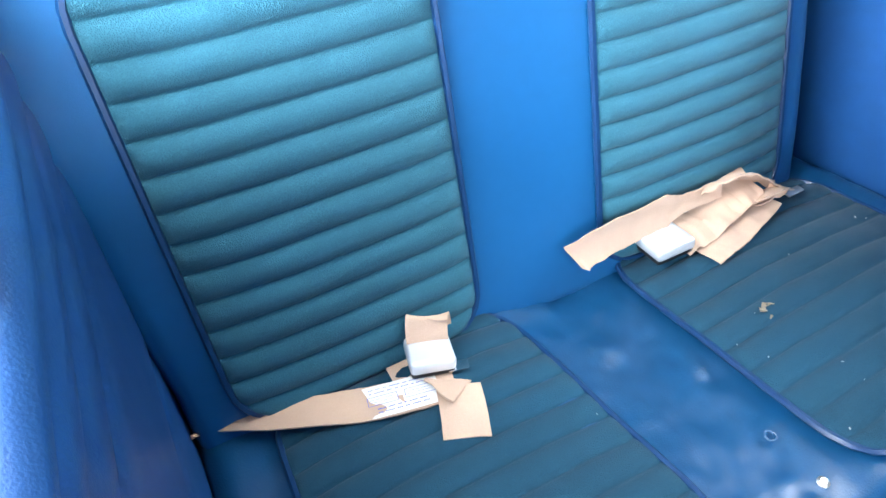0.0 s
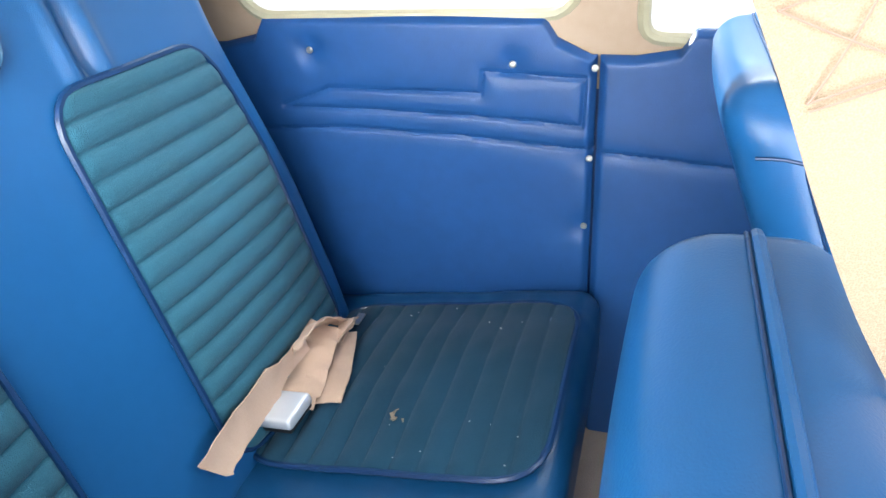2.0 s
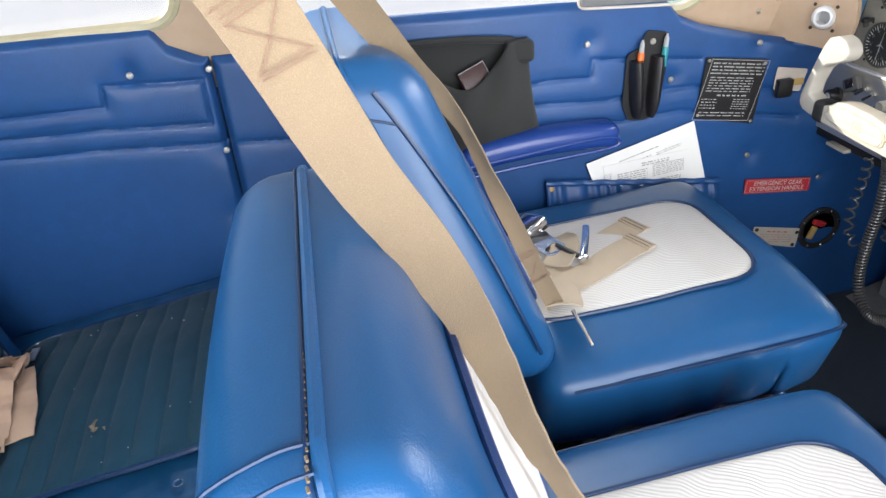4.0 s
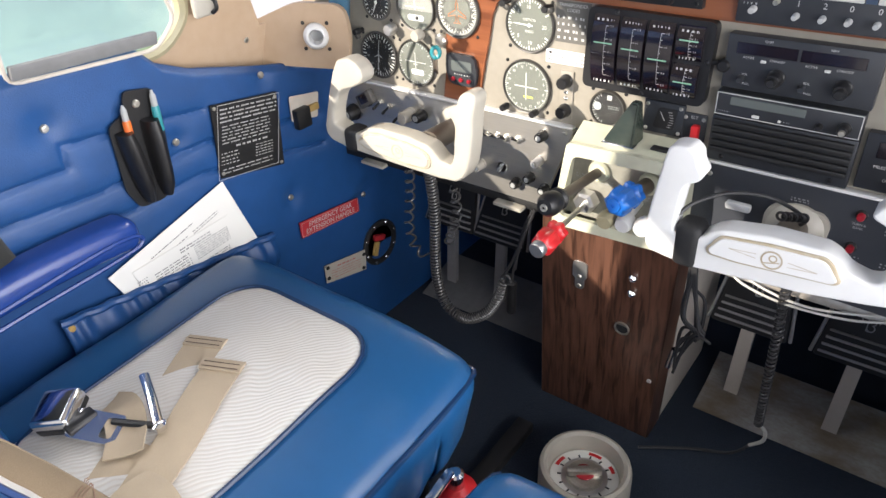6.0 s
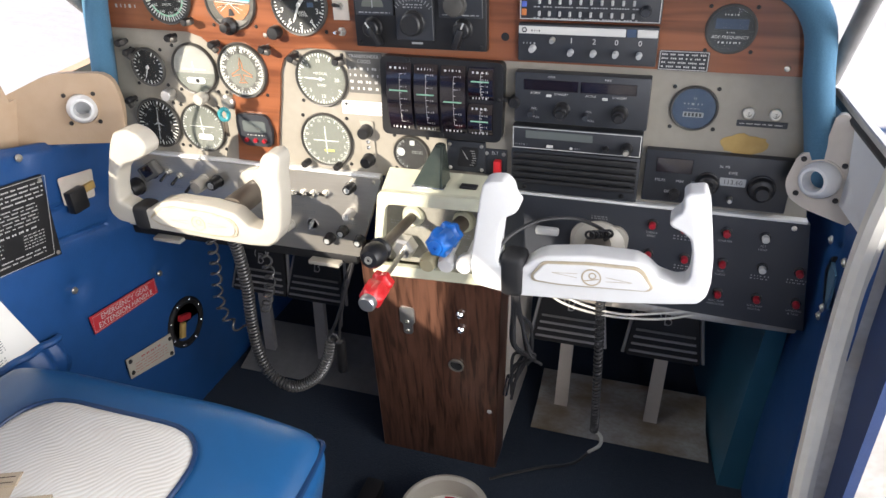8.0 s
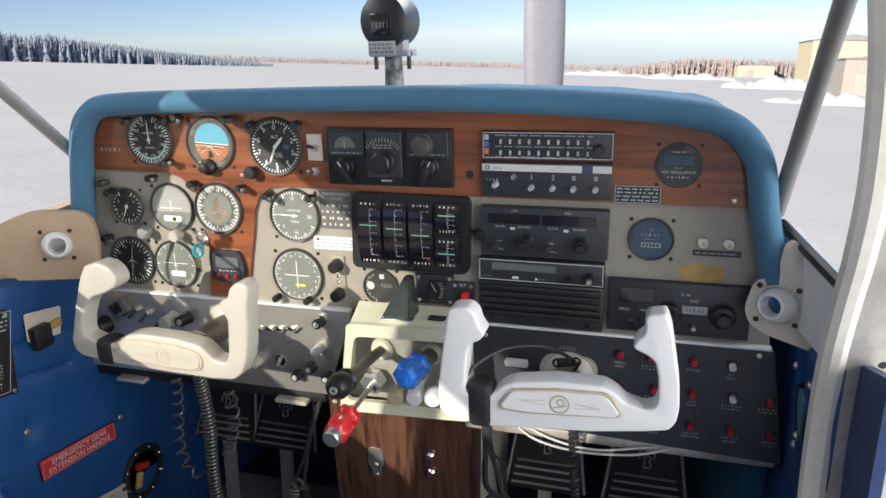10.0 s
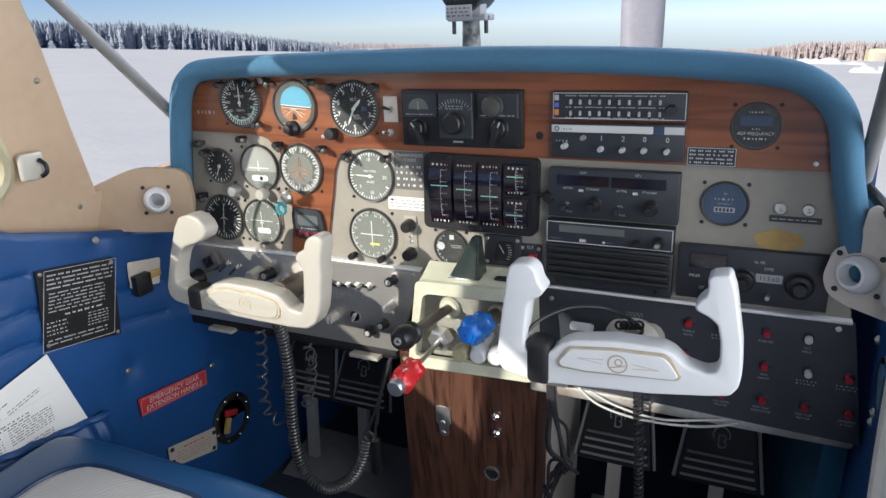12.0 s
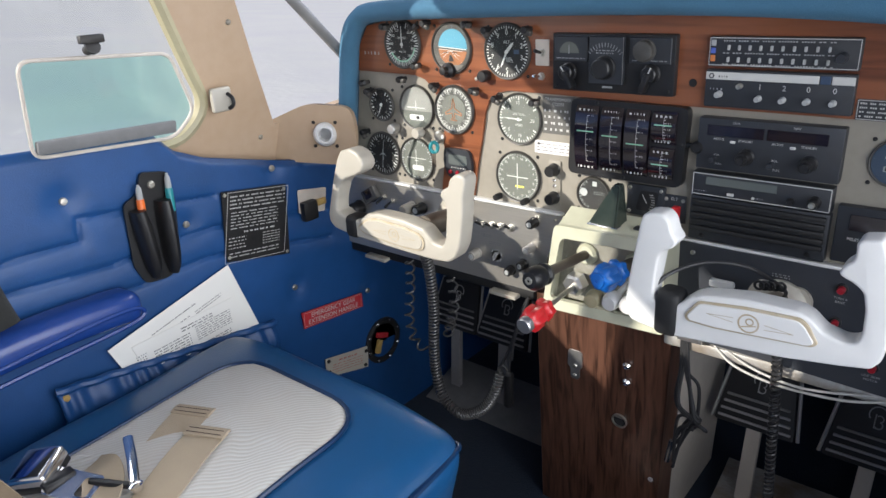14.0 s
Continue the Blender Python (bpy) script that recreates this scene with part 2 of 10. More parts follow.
ribbed_cloth("ribbed_white", (0.62, 0.61, 0.585), (0.52, 0.475, 0.425))
material("paper", (0.78, 0.77, 0.73), 0.7, stain=0.15, bump=0.05)
material("ink", (0.03, 0.03, 0.035), 0.7)
material("ink_blue", (0.07, 0.12, 0.45), 0.7)
material("mark_white", (0.52, 0.52, 0.50), 0.6)
material("mark_grey", (0.35, 0.36, 0.36), 0.6)
material("mark_green", (0.25, 0.5, 0.35), 0.6)
material("mark_yellow", (0.7, 0.6, 0.1), 0.6)
material("mark_orange", (0.52, 0.17, 0.05), 0.6)
material("knob_red", (0.62, 0.02, 0.025), 0.35, grain=0.15, coat=0.2)
material("knob_blue", (0.01, 0.16, 0.62), 0.35, grain=0.15, coat=0.2)
material("button_red", (0.30, 0.012, 0.022), 0.3, coat=0.3)
material("sign_red", (0.42, 0.025, 0.035), 0.4, grain=0.15, stain=0.2)
material("sky_blue_paint", (0.05, 0.21, 0.30), 0.6, stain=0.1)
material("horizon_brown", (0.24, 0.085, 0.025), 0.6, stain=0.2)
material("dial_pale", (0.21, 0.21, 0.195), 0.6, stain=0.1)
material("dial_grey", (0.055, 0.055, 0.050), 0.55, stain=0.2)
material("label_grey", (0.12, 0.115, 0.105), 0.5, grain=0.2)
material("dial_olive", (0.105, 0.112, 0.098), 0.55, stain=0.2)
material("dial_bluegrey", (0.035, 0.06, 0.11), 0.45)
material("lcd", (0.11, 0.125, 0.12), 0.25)
material("display_dark", (0.012, 0.008, 0.012), 0.12, coat=0.4)
material("stain_glue", (0.45, 0.30, 0.10), 0.6, stain=0.6, tint=(0.30, 0.18, 0.05), stain_scale=40)
material("wallet_brown", (0.040, 0.014, 0.014), 0.45, grain=0.3, bump=0.2)
material("pen_orange", (0.75, 0.16, 0.03), 0.35)
material("pen_teal", (0.02, 0.24, 0.27), 0.35)
material("rubber", (0.014, 0.014, 0.016), 0.6, bump=0.1)
material("cable", (0.022, 0.022, 0.024), 0.45)
material("wire_white", (0.46, 0.45, 0.42), 0.5, grain=0.2)
material("stitch_brown", (0.24, 0.14, 0.10), 0.8, grain=0.2)
material("pad_gold", (0.40, 0.33, 0.22), 0.55, stain=0.5, tint=(0.55, 0.5, 0.42), stain_scale=60)
material("leaf_dry", (0.25, 0.20, 0.14), 0.8)
material("prop_grey", (0.20, 0.20, 0.23), 0.5, grain=0.2)
material("shaft_brown", (0.115, 0.095, 0.075), 0.42, 0.3, stain=0.5, tint=(0.06, 0.045, 0.035), stain_scale=30, rough_var=0.1)
material("strut_grey", (0.34, 0.33, 0.33), 0.45, grain=0.25, stain=0.3)
material("worn_paint", (0.045, 0.045, 0.048), 0.45, tint=(0.50, 0.48, 0.43), stain=0.8, stain_scale=55, grain=0.0)
material("kick_teal", (0.030, 0.13, 0.21), 0.45, stain=0.4, grain=0.2, grain_scale=20, bump=0.15, bump_scale=500)
material("tube_grey", (0.20, 0.195, 0.19), 0.5, grain=0.3, stain=0.4)
material("cable_grey", (0.075, 0.073, 0.072), 0.28, grain=0.2)
material("snow", (0.94, 0.94, 0.87), 0.75, bump=0.3, bump_scale=3.0, stain=0.5, stain_scale=0.35, tint=(0.86, 0.845, 0.84), spec=0.2)
next(q for q in MATS["snow"].node_tree.nodes if q.type == "BUMP").inputs["Distance"].default_value = 0.035
# distance haze is put into these pale tree colours, bluish for the spruce
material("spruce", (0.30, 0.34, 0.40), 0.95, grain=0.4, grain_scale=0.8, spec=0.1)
material("hazed_woods", (0.42, 0.36, 0.345), 0.95, grain=0.35, grain_scale=1, spec=0.1)
material("hangar_yellow", (0.62, 0.54, 0.36), 0.6, grain=0.15, grain_scale=2)
material("hangar_grey", (0.42, 0.38, 0.33), 0.6, grain=0.2, grain_scale=2)
material("roof_grey", (0.30, 0.30, 0.32), 0.6, stain=0.3)
material("sill_dark", (0.025, 0.022, 0.02), 0.5, stain=0.4)


def glass_material(name, color, rough=0.03, ior=1.45):
    m = material(name, color, rough)
    b = m.node_tree.nodes["Principled BSDF"]
    b.inputs["Transmission Weight"].default_value = 1.0
    b.inputs["IOR"].default_value = ior
    return m


glass_material("window_glass", (0.97, 0.985, 0.98), 0.02, 1.1)

def acrylic_material(name, color):
    """Clear but slightly grey, scuffed acrylic sheet."""
    m = material(name, color, 0.05)
    n, l, b = nodes_of(m)
    t, g, x = n.new("ShaderNodeBsdfTransparent"), n.new("ShaderNodeBsdfGlossy"), n.new("ShaderNodeMixShader")
    t.inputs["Color"].default_value = (*color, 1)
    g.inputs["Roughness"].default_value = 0.05
    x.inputs[0].default_value = 0.04
    l.new(t.outputs[0], x.inputs[1])
    l.new(g.outputs[0], x.inputs[2])
    l.new(x.outputs[0], next(q for q in n if q.type == "OUTPUT_MATERIAL").inputs["Surface"])


acrylic_material("acrylic", (0.95, 0.96, 0.96))
acrylic_material("green_acrylic", (0.80, 0.97, 0.94))
glass_material("clear_dome", (0.92, 0.92, 0.90), 0.08, 1.2)
glass_material("dial_glass", (0.97, 0.99, 0.98), 0.03, 1.12)


# ---------- mesh tools ----------
def thing(name, label="", category="", group="", kind="", at=(0, 0, 0)):
    ob = new(name)
    ob.empty_display_size = 0.02
    ob.matrix_world = at if isinstance(at, Matrix) else Matrix.Translation(at)
    return tagged(ob, label, category, group, kind)


def part(name, bm, mat, parent=None, label="", sharp=35, smooth=True):
    """Links a bmesh (in the parent's space) as one mesh object."""
    bmesh.ops.recalc_face_normals(bm, faces=bm.faces)
    if smooth:
        for f in bm.faces:
            f.smooth = True
        lim = radians(sharp)
        for e in bm.edges:
            if len(e.link_faces) == 2 and e.calc_face_angle(0) > lim:
                e.smooth = False
    me = bpy.data.meshes.new(name)
    bm.to_mesh(me)
    bm.free()
    me.materials.append(MATS[mat])
    ob = new(name, me)
    ob.parent = parent
    if label:
        ob["label"] = label
    return ob


def solo(name, bm, mat, label, category, group="", kind="", sharp=35):
    return tagged(part(name, bm, mat, None, "", sharp), label, category, group, kind)


def bm_new():
    return bmesh.new()


def merge(bm, verts, faces, m=None):
    vs = [bm.verts.new(m @ Vector(v) if m else v) for v in verts]
    for f in faces:
        try:
            bm.faces.new([vs[i] for i in f])
        except ValueError:
            pass
    return vs


def bbox(bm, size, at=(0, 0, 0), bevel=0.0, seg=2, m=None):
    """A box with bevelled edges."""
    mat = (m if m else Matrix()) @ Matrix.Translation(at) @ Matrix.Diagonal((*size, 1))
    r = bmesh.ops.create_cube(bm, size=1, matrix=mat)
    if bevel:
        es = list({e for v in r["verts"] for e in v.link_edges})
        bmesh.ops.bevel(bm, geom=es, offset=bevel, segments=seg, affect="EDGES", profile=0.5, clamp_overlap=True)
    return bm


def axis_steps(h, r, seg, n):
    a = [-h + r * (1 - math.cos(math.pi / 2 * i / seg)) for i in range(seg)]
    mid = [-h + r + (2 * h - 2 * r) * i / n for i in range(n + 1)]
    return a + mid + [-v for v in reversed(a)]


def rbox(bm, size, r, n=(6, 6, 6), seg=4, fn=None, m=None):
    """A rounded box with a fine enough surface to be bent by fn(x, y, z)."""
    h = [s / 2 for s in size]
    st = [axis_steps(h[i], min(r, h[i] * 0.999), seg, n[i]) for i in range(3)]
    inner = [max(h[i] - r, 0) for i in range(3)]
    seen = {}

    def vert(q):
        key = tuple(round(c, 5) for c in q)
        if key not in seen:
            c = Vector([max(-inner[i], min(inner[i], q[i])) for i in range(3)])
            d = Vector(q) - c
            p = c + d.normalized() * r if d.length > 1e-9 else c
            if fn:
                p = Vector(fn(*p))
            seen[key] = bm.verts.new(m @ p if m else p)
        return seen[key]

    for ax in range(3):
        u, v = [i for i in range(3) if i != ax]
        for sgn in (-1, 1):
            for i in range(len(st[u]) - 1):
                for j in range(len(st[v]) - 1):
                    qs = []
                    for a, b in ((i, j), (i + 1, j), (i + 1, j + 1), (i, j + 1)):
                        q = [0, 0, 0]
                        q[ax], q[u], q[v] = sgn * h[ax], st[u][a], st[v][b]
                        qs.append(vert(q))
                    qs = list(dict.fromkeys(qs))
                    if len(qs) > 2:
                        try:
                            bm.faces.new(qs)
                        except ValueError:
                            pass
    return bm


def lathe(bm, prof, at=(0, 0, 0), axis=(0, 0, 1), seg=24, caps=True):
    """Turns a profile of (radius, height) about an axis."""
    q = Vector(axis).normalized().to_track_quat("Z", "Y").to_matrix().to_4x4()
    m = Matrix.Translation(at) @ q
    rings = []
    for r, h in prof:
        if r < 1e-6:
            rings.append([bm.verts.new(m @ Vector((0, 0, h)))])
        else:
            rings.append([bm.verts.new(m @ Vector((r * math.cos(2 * math.pi * i / seg), r * math.sin(2 * math.pi * i / seg), h))) for i in range(seg)])
    for a, b in zip(rings, rings[1:]):
        for i in range(seg):
            j = (i + 1) % seg
            f = list(dict.fromkeys([a[i % len(a)], a[j % len(a)], b[j % len(b)], b[i % len(b)]]))
            if len(f) > 2:
                bm.faces.new(f)
    if caps:
        for ring in (rings[0], rings[-1]):
            if len(ring) > 2:
                bm.faces.new(ring)
    return bm


def smooth_path(pts, n=6, closed=False):
    """A Catmull-Rom line through the points."""
    p = [Vector(v) for v in pts]
    out = []
    k = len(p)
    for i in range(k if closed else k - 1):
        a = p[(i - 1) % k] if closed or i else p[0]
        b, c = p[i], p[(i + 1) % k]
        d = p[(i + 2) % k] if closed or i + 2 < k else p[-1]
        for s in range(n):
            t = s / n
            out.append(0.5 * ((2 * b) + (c - a) * t + (2 * a - 5 * b + 4 * c - d) * t * t + (3 * b - a - 3 * c + d) * t ** 3))
    if not closed:
        out.append(p[-1])
    return out


def tube(bm, pts, r, seg=8, closed=False, squash=None, caps=True):
    """A tube along points; r may be a list of radii; squash=(a, b) flattens its section along the frame's axes."""
    pts = [Vector(p) for p in pts]
    k = len(pts)
    tan = []
    for i in range(k):
        a = pts[(i - 1) % k] if closed else pts[max(i - 1, 0)]
        b = pts[(i + 1) % k] if closed else pts[min(i + 1, k - 1)]
        d = (b - a)
        tan.append(d.normalized() if d.length > 1e-9 else Vector((0, 0, 1)))
    up = Vector((0, 0, 1)) if abs(tan[0].z) < 0.9 else Vector((0, 1, 0))
    nrm = tan[0].cross(up).normalized()
    rings = []
    for i in range(k):
        nrm = (nrm - tan[i] * nrm.dot(tan[i])).normalized()
        bi = tan[i].cross(nrm)
        rr = r[i] if isinstance(r, (list, tuple)) else r
        sa, sb = squash or (1, 1)
        rings.append([bm.verts.new(pts[i] + (nrm * math.cos(2 * math.pi * j / seg) * sa + bi * math.sin(2 * math.pi * j / seg) * sb) * rr) for j in range(seg)])
    for i in range(k if closed else k - 1):
        a, b = rings[i], rings[(i + 1) % k]
        for j in range(seg):
            bm.faces.new([a[j], a[(j + 1) % seg], b[(j + 1) % seg], b[j]])
    if caps and not closed:
        bm.faces.new(rings[0])
        bm.faces.new(list(reversed(rings[-1])))
    return bm


def ribbon(bm, pts, sides, width, thick=0.0016, wave=0.0, crumple=0.0):
    """A strap: a flat band along points; sides gives the direction of its width at each point."""
    pts = [Vector(p) for p in pts]
    k = len(pts)
    rows = []
    for i in range(k):
        t = (pts[min(i + 1, k - 1)] - pts[max(i - 1, 0)]).normalized()
        s = Vector(sides[i] if len(sides) > 1 else sides[0])
        s = (s - t * s.dot(t)).normalized()
        nn = s.cross(t)
        w = width[min(i, len(width) - 1)] if isinstance(width, (list, tuple)) else width
        row = []
        for sg in (1, -1):
            for u in (-1, -0.5, 0, 0.5, 1) if sg > 0 else (1, 0.5, 0, -0.5, -1):
                q = pts[i] + s * (w / 2 * u)
                row.append(bm.verts.new(q + nn * (sg * thick / 2 + wave * (1 - u * u) + crumple * noise.noise(q * 42) + crumple * 0.5 * noise.noise(q * 95))))
        rows.append(row)
    for a, b in zip(rows, rows[1:]):
        for j in range(10):
            bm.faces.new([a[j], a[(j + 1) % 10], b[(j + 1) % 10], b[j]])
    bm.faces.new(rows[0])
    bm.faces.new(list(reversed(rows[-1])))
    return bm


def plate(bm, outer, holes, depth, m=None, bevel=0.0):
    """A flat plate with holes: outlines in (u, v), thickness towards -w; m maps (u, v, w) to the parent's space."""
    es, n0 = [], len(bm.verts)
    for loop in (outer, *holes):
        vs = [bm.verts.new((u, v, 0)) for u, v in loop]
        es += [bm.edges.new((vs[i], vs[(i + 1) % len(vs)])) for i in range(len(vs))]
    fs = [f for f in bmesh.ops.triangle_fill(bm, edges=es, use_beauty=True)["geom"] if isinstance(f, bmesh.types.BMFace)]
    bmesh.ops.recalc_face_normals(bm, faces=fs)
    r = bmesh.ops.extrude_face_region(bm, geom=fs)
    up = [v for v in r["geom"] if isinstance(v, bmesh.types.BMVert)]
    bmesh.ops.translate(bm, vec=(0, 0, -depth), verts=up)
    bm.verts.ensure_lookup_table()
    if m:
        bmesh.ops.transform(bm, matrix=m, verts=bm.verts[n0:])
    return bm


# panel space: u = x, v = z, w towards the cabin's rear
XZ = Matrix(((1, 0, 0, 0), (0, 0, -1, 0), (0, 1, 0, 0), (0, 0, 0, 1)))
# left wall space: u = y, v = z, w towards the cabin
YZ = Matrix(((0, 0, 1, 0), (1, 0, 0, 0), (0, 1, 0, 0), (0, 0, 0, 1)))


def rrect(u0, v0, u1, v1, r, n=5):
    """A rectangle with rounded corners."""
    out = []
    for cu, cv, a in ((u1 - r, v1 - r, 0), (u0 + r, v1 - r, 90), (u0 + r, v0 + r, 180), (u1 - r, v0 + r, 270)):
        for i in range(n + 1):
            t = radians(a + 90 * i / n)
            out.append((cu + r * math.cos(t), cv + r * math.sin(t)))
    return out


def round_poly(pts, r, n=4):
    """A polygon with its corners rounded by r."""
    out = []
    k = len(pts)
    for i in range(k):
        p, a, b = Vector(pts[i]), Vector(pts[i - 1]), Vector(pts[(i + 1) % k])
        da, db = (a - p), (b - p)
        q = min(r, da.length * 0.45, db.length * 0.45)
        s, e = p + da.normalized() * q, p + db.normalized() * q
        for j in range(n + 1):
            t = j / n
            out.append(tuple(s * (1 - t) ** 2 + p * 2 * t * (1 - t) + e * t * t))
    return out


FONT_CACHE = {}


def lettering(bm, text, size, m, align="CENTER", thick=0.0003):
    """Adds raised letters; m maps (u, v, w)."""
    key = (text, align)
    if key not in FONT_CACHE:
        cu = bpy.data.curves.new("letters", "FONT")
        cu.body, cu.align_x, cu.align_y, cu.size, cu.resolution_u = text, align, "CENTER", 1.0, 2
        ob = bpy.data.objects.new("letters", cu)
        me = bpy.data.meshes.new_from_object(ob)
        FONT_CACHE[key] = ([tuple(v.co) for v in me.vertices], [tuple(p.vertices) for p in me.polygons])
        bpy.data.objects.remove(ob)
        bpy.data.meshes.remove(me)
        bpy.data.curves.remove(cu)
    vs, fs = FONT_CACHE[key]
    merge(bm, [(v[0] * size, v[1] * size, thick) for v in vs], fs, m)
    return bm


def bars(bm, u0, v0, u1, v1, rows, m, rng, h=0.5, thick=0.0003, gap=0.25):
    """Lines of unreadable print as rows of short bars."""
    dv = (v1 - v0) / rows
    for i in range(rows):
        u = u0
        vv = v1 - dv * (i + 0.5)
        cw = max(dv * h * 0.62, (u1 - u0) / 60)
        while u < u1:
            w = min(rng.uniform(0.05, 0.2) * (u1 - u0), u1 - u)
            n = max(1, int(w / (cw * 1.4)))
            for k in range(n):
                a0 = u + k * w / n
                a1, lo, hi = a0 + w / n * 0.70, vv - dv * h / 2 * rng.uniform(0.7, 1), vv + dv * h / 2 * rng.uniform(0.7, 1)
                merge(bm, [(a0, lo, thick), (a1, lo, thick), (a1, hi, thick), (a0, hi, thick)], [(0, 1, 2, 3)], m)
            u += w + gap * dv + 0.01 * (u1 - u0) + cw * 0.6
    return bm


def quad(bm, u0, v0, u1, v1, m, w=0.0003):
    merge(bm, [(u0, v0, w), (u1, v0, w), (u1, v1, w), (u0, v1, w)], [(0, 1, 2, 3)], m)


def at_panel(x, y, z):
    """Space of something on the instrument panel at (x, z), its face at y."""
    return Matrix.Translation((x, y, z)) @ XZ


def screw(parent, m, r=0.004, mat="screw_steel", name="screw"):
    bm = bm_new()
    lathe(bm, [(r, 0), (r, r * 0.25), (r * 0.75, r * 0.55), (0, r * 0.62)], seg=12)
    bbox(bm, (r * 1.5, r * 0.22, r * 0.2), (0, 0, r * 0.62))
    bmesh.ops.transform(bm, matrix=m, verts=bm.verts)
    return part(name, bm, mat, parent)


# ---------- outside: snow field, woods, sheds ----------
G_N = Vector((0.036, 0.052, 0.998)).normalized()
G_X = (Vector((1, 0, 0)) - G_N * G_N.x).normalized()
G_Y = G_N.cross(G_X)
GROUND = Matrix((
    (G_X.x, G_Y.x, G_N.x, 0),
    (G_X.y, G_Y.y, G_N.y, 0),
    (G_X.z, G_Y.z, G_N.z, 0),
    (0, 0, 0, 1))) @ Matrix.Translation((0, 0, -1.05))


def build_ground():
    bm = bm_new()
    rad = [0, 2, 4, 6, 8, 11, 15, 20, 28, 40, 60, 90, 140, 220, 400, 900, 2200, 4500]
    seg = 96
    rings = []
    for r in rad:
        ring = []
        for i in range(1 if r == 0 else seg):
            a = 2 * math.pi * i / seg
            x, y = r * math.cos(a), r * math.sin(a)
            h = 0.0
            if 3 < r < 300:
                h = (noise.noise(Vector((x * 0.12, y * 0.12, 0))) * 0.16 + noise.noise(Vector((x * 0.5, y * 0.5, 3))) * 0.09) * min(1, r / 10)
            ring.append(bm.verts.new((x, y, h)))
        rings.append(ring)
    for a, b in zip(rings, rings[1:]):
        for i in range(seg):
            f = list(dict.fromkeys([a[i % len(a)], b[i], b[(i + 1) % seg], a[(i + 1) % len(a)]]))
            bm.faces.new(f)
    bmesh.ops.transform(bm, matrix=GROUND, verts=bm.verts)
    return solo("ground", bm, "snow", "wide flat snow field in low winter sun", "ground", kind="structure", sharp=180)


def on_ground(az, dist):
    """A place on the snow, az degrees to the right of straight ahead."""
    return GROUND @ Matrix.Translation((dist * math.sin(radians(az)), dist * math.cos(radians(az)), 0))


def build_woods(name, mat, az0, az1, dist, height, count, seed, label, shape):
    """A far belt of trees, too many to count: uneven spires of stacked boughs."""
    rng = random.Random(seed)
    bm = bm_new()
    for k in range(count):
        az = az0 + (az1 - az0) * (k + rng.uniform(-0.4, 0.4)) / count
        d = dist * rng.uniform(0.93, 1.12)
        env = shape((az - az0) / (az1 - az0))
        h = height * env * rng.uniform(0.70, 1.02)
        m = on_ground(az, d)
        w = h * rng.uniform(0.09, 0.20)
        tiers = 8
        for t in range(tiers):
            z0, z1 = h * t / tiers * 0.9, h * ((t + 1) / tiers * 0.9 + 0.14)
            r0 = w * (1 - 0.85 * t / tiers) * rng.uniform(0.55, 1.35)
            ring = [bm.verts.new(m @ Vector((r0 * math.cos(2 * math.pi * i / 5 + t) * rng.uniform(0.7, 1.3), r0 * math.sin(2 * math.pi * i / 5 + t), z0 * rng.uniform(0.95, 1.05)))) for i in range(5)]
            tip = bm.verts.new(m @ Vector((rng.uniform(-0.3, 0.3) * w, 0, min(z1, h))))
            for i in range(5):
                bm.faces.new([ring[i], ring[(i + 1) % 5], tip])
    return solo(name, bm, mat, label, "woods", kind="stuff", sharp=10)


def build_shed(name, az, dist, size, wall, label, doors=2):
    m = on_ground(az, dist) @ pose(0, 0, 0, 0, 0, -az * 0.6 + 8)
    ob = thing(name, label, "building", at=m)
    w, d, h = size
    bm = bm_new()
    bbox(bm, (w, d, h), (0, 0, h / 2))
    part("wall", bm, wall, ob, smooth=False)
    bm = bm_new()
    rise = h * 0.13
    merge(bm, [(-w * 0.53, -d * 0.53, h), (w * 0.53, -d * 0.53, h), (0, -d * 0.53, h + rise), (-w * 0.53, d * 0.53, h), (w * 0.53, d * 0.53, h), (0, d * 0.53, h + rise)],
          [(0, 1, 2), (5, 4, 3), (0, 2, 5, 3), (2, 1, 4, 5), (0, 3, 4, 1)])
    part("roof", bm, "roof_grey", ob, smooth=False)
    for i in range(doors):
        bm = bm_new()
        bbox(bm, (w * 0.3, 0.12, h * 0.66), (w * (-0.22 + 0.44 * i), -d / 2 - 0.06, h * 0.33), 0.02)
        part("door", bm, "hangar_grey", ob)
    return ob


def build_snow_bank(az, dist, length, height, seed):
    """A ploughed ridge of snow, lumpy and uneven."""
    m = on_ground(az, dist)
    bm = bm_new()
    n, k = 60, 10
    rows = []
    for i in range(n + 1):
        u = i / n
        h = height * (math.sin(math.pi * u) ** 0.5) * (0.65 + 0.6 * noise.noise(Vector((u * 7, seed, 0))) + 0.3 * noise.noise(Vector((u * 22, seed, 4))))
        row = []
        for j in range(k + 1):
            v = j / k * 2 - 1
            z = max(0, h) * (1 - v * v) + 0.12 * height * noise.noise(Vector((u * 30, v * 3, seed))) * (1 - v * v) - 0.05
            row.append(bm.verts.new(m @ Vector((length * (u - 0.5), v * height * 1.8, z))))
        rows.append(row)
    for a, b in zip(rows, rows[1:]):
        for j in range(k):
            bm.faces.new([a[j], a[j + 1], b[j + 1], b[j]])
    return solo("snow_bank", bm, "snow", "ploughed bank of white snow beside the hangars", "snow bank", "snow banks", sharp=180)


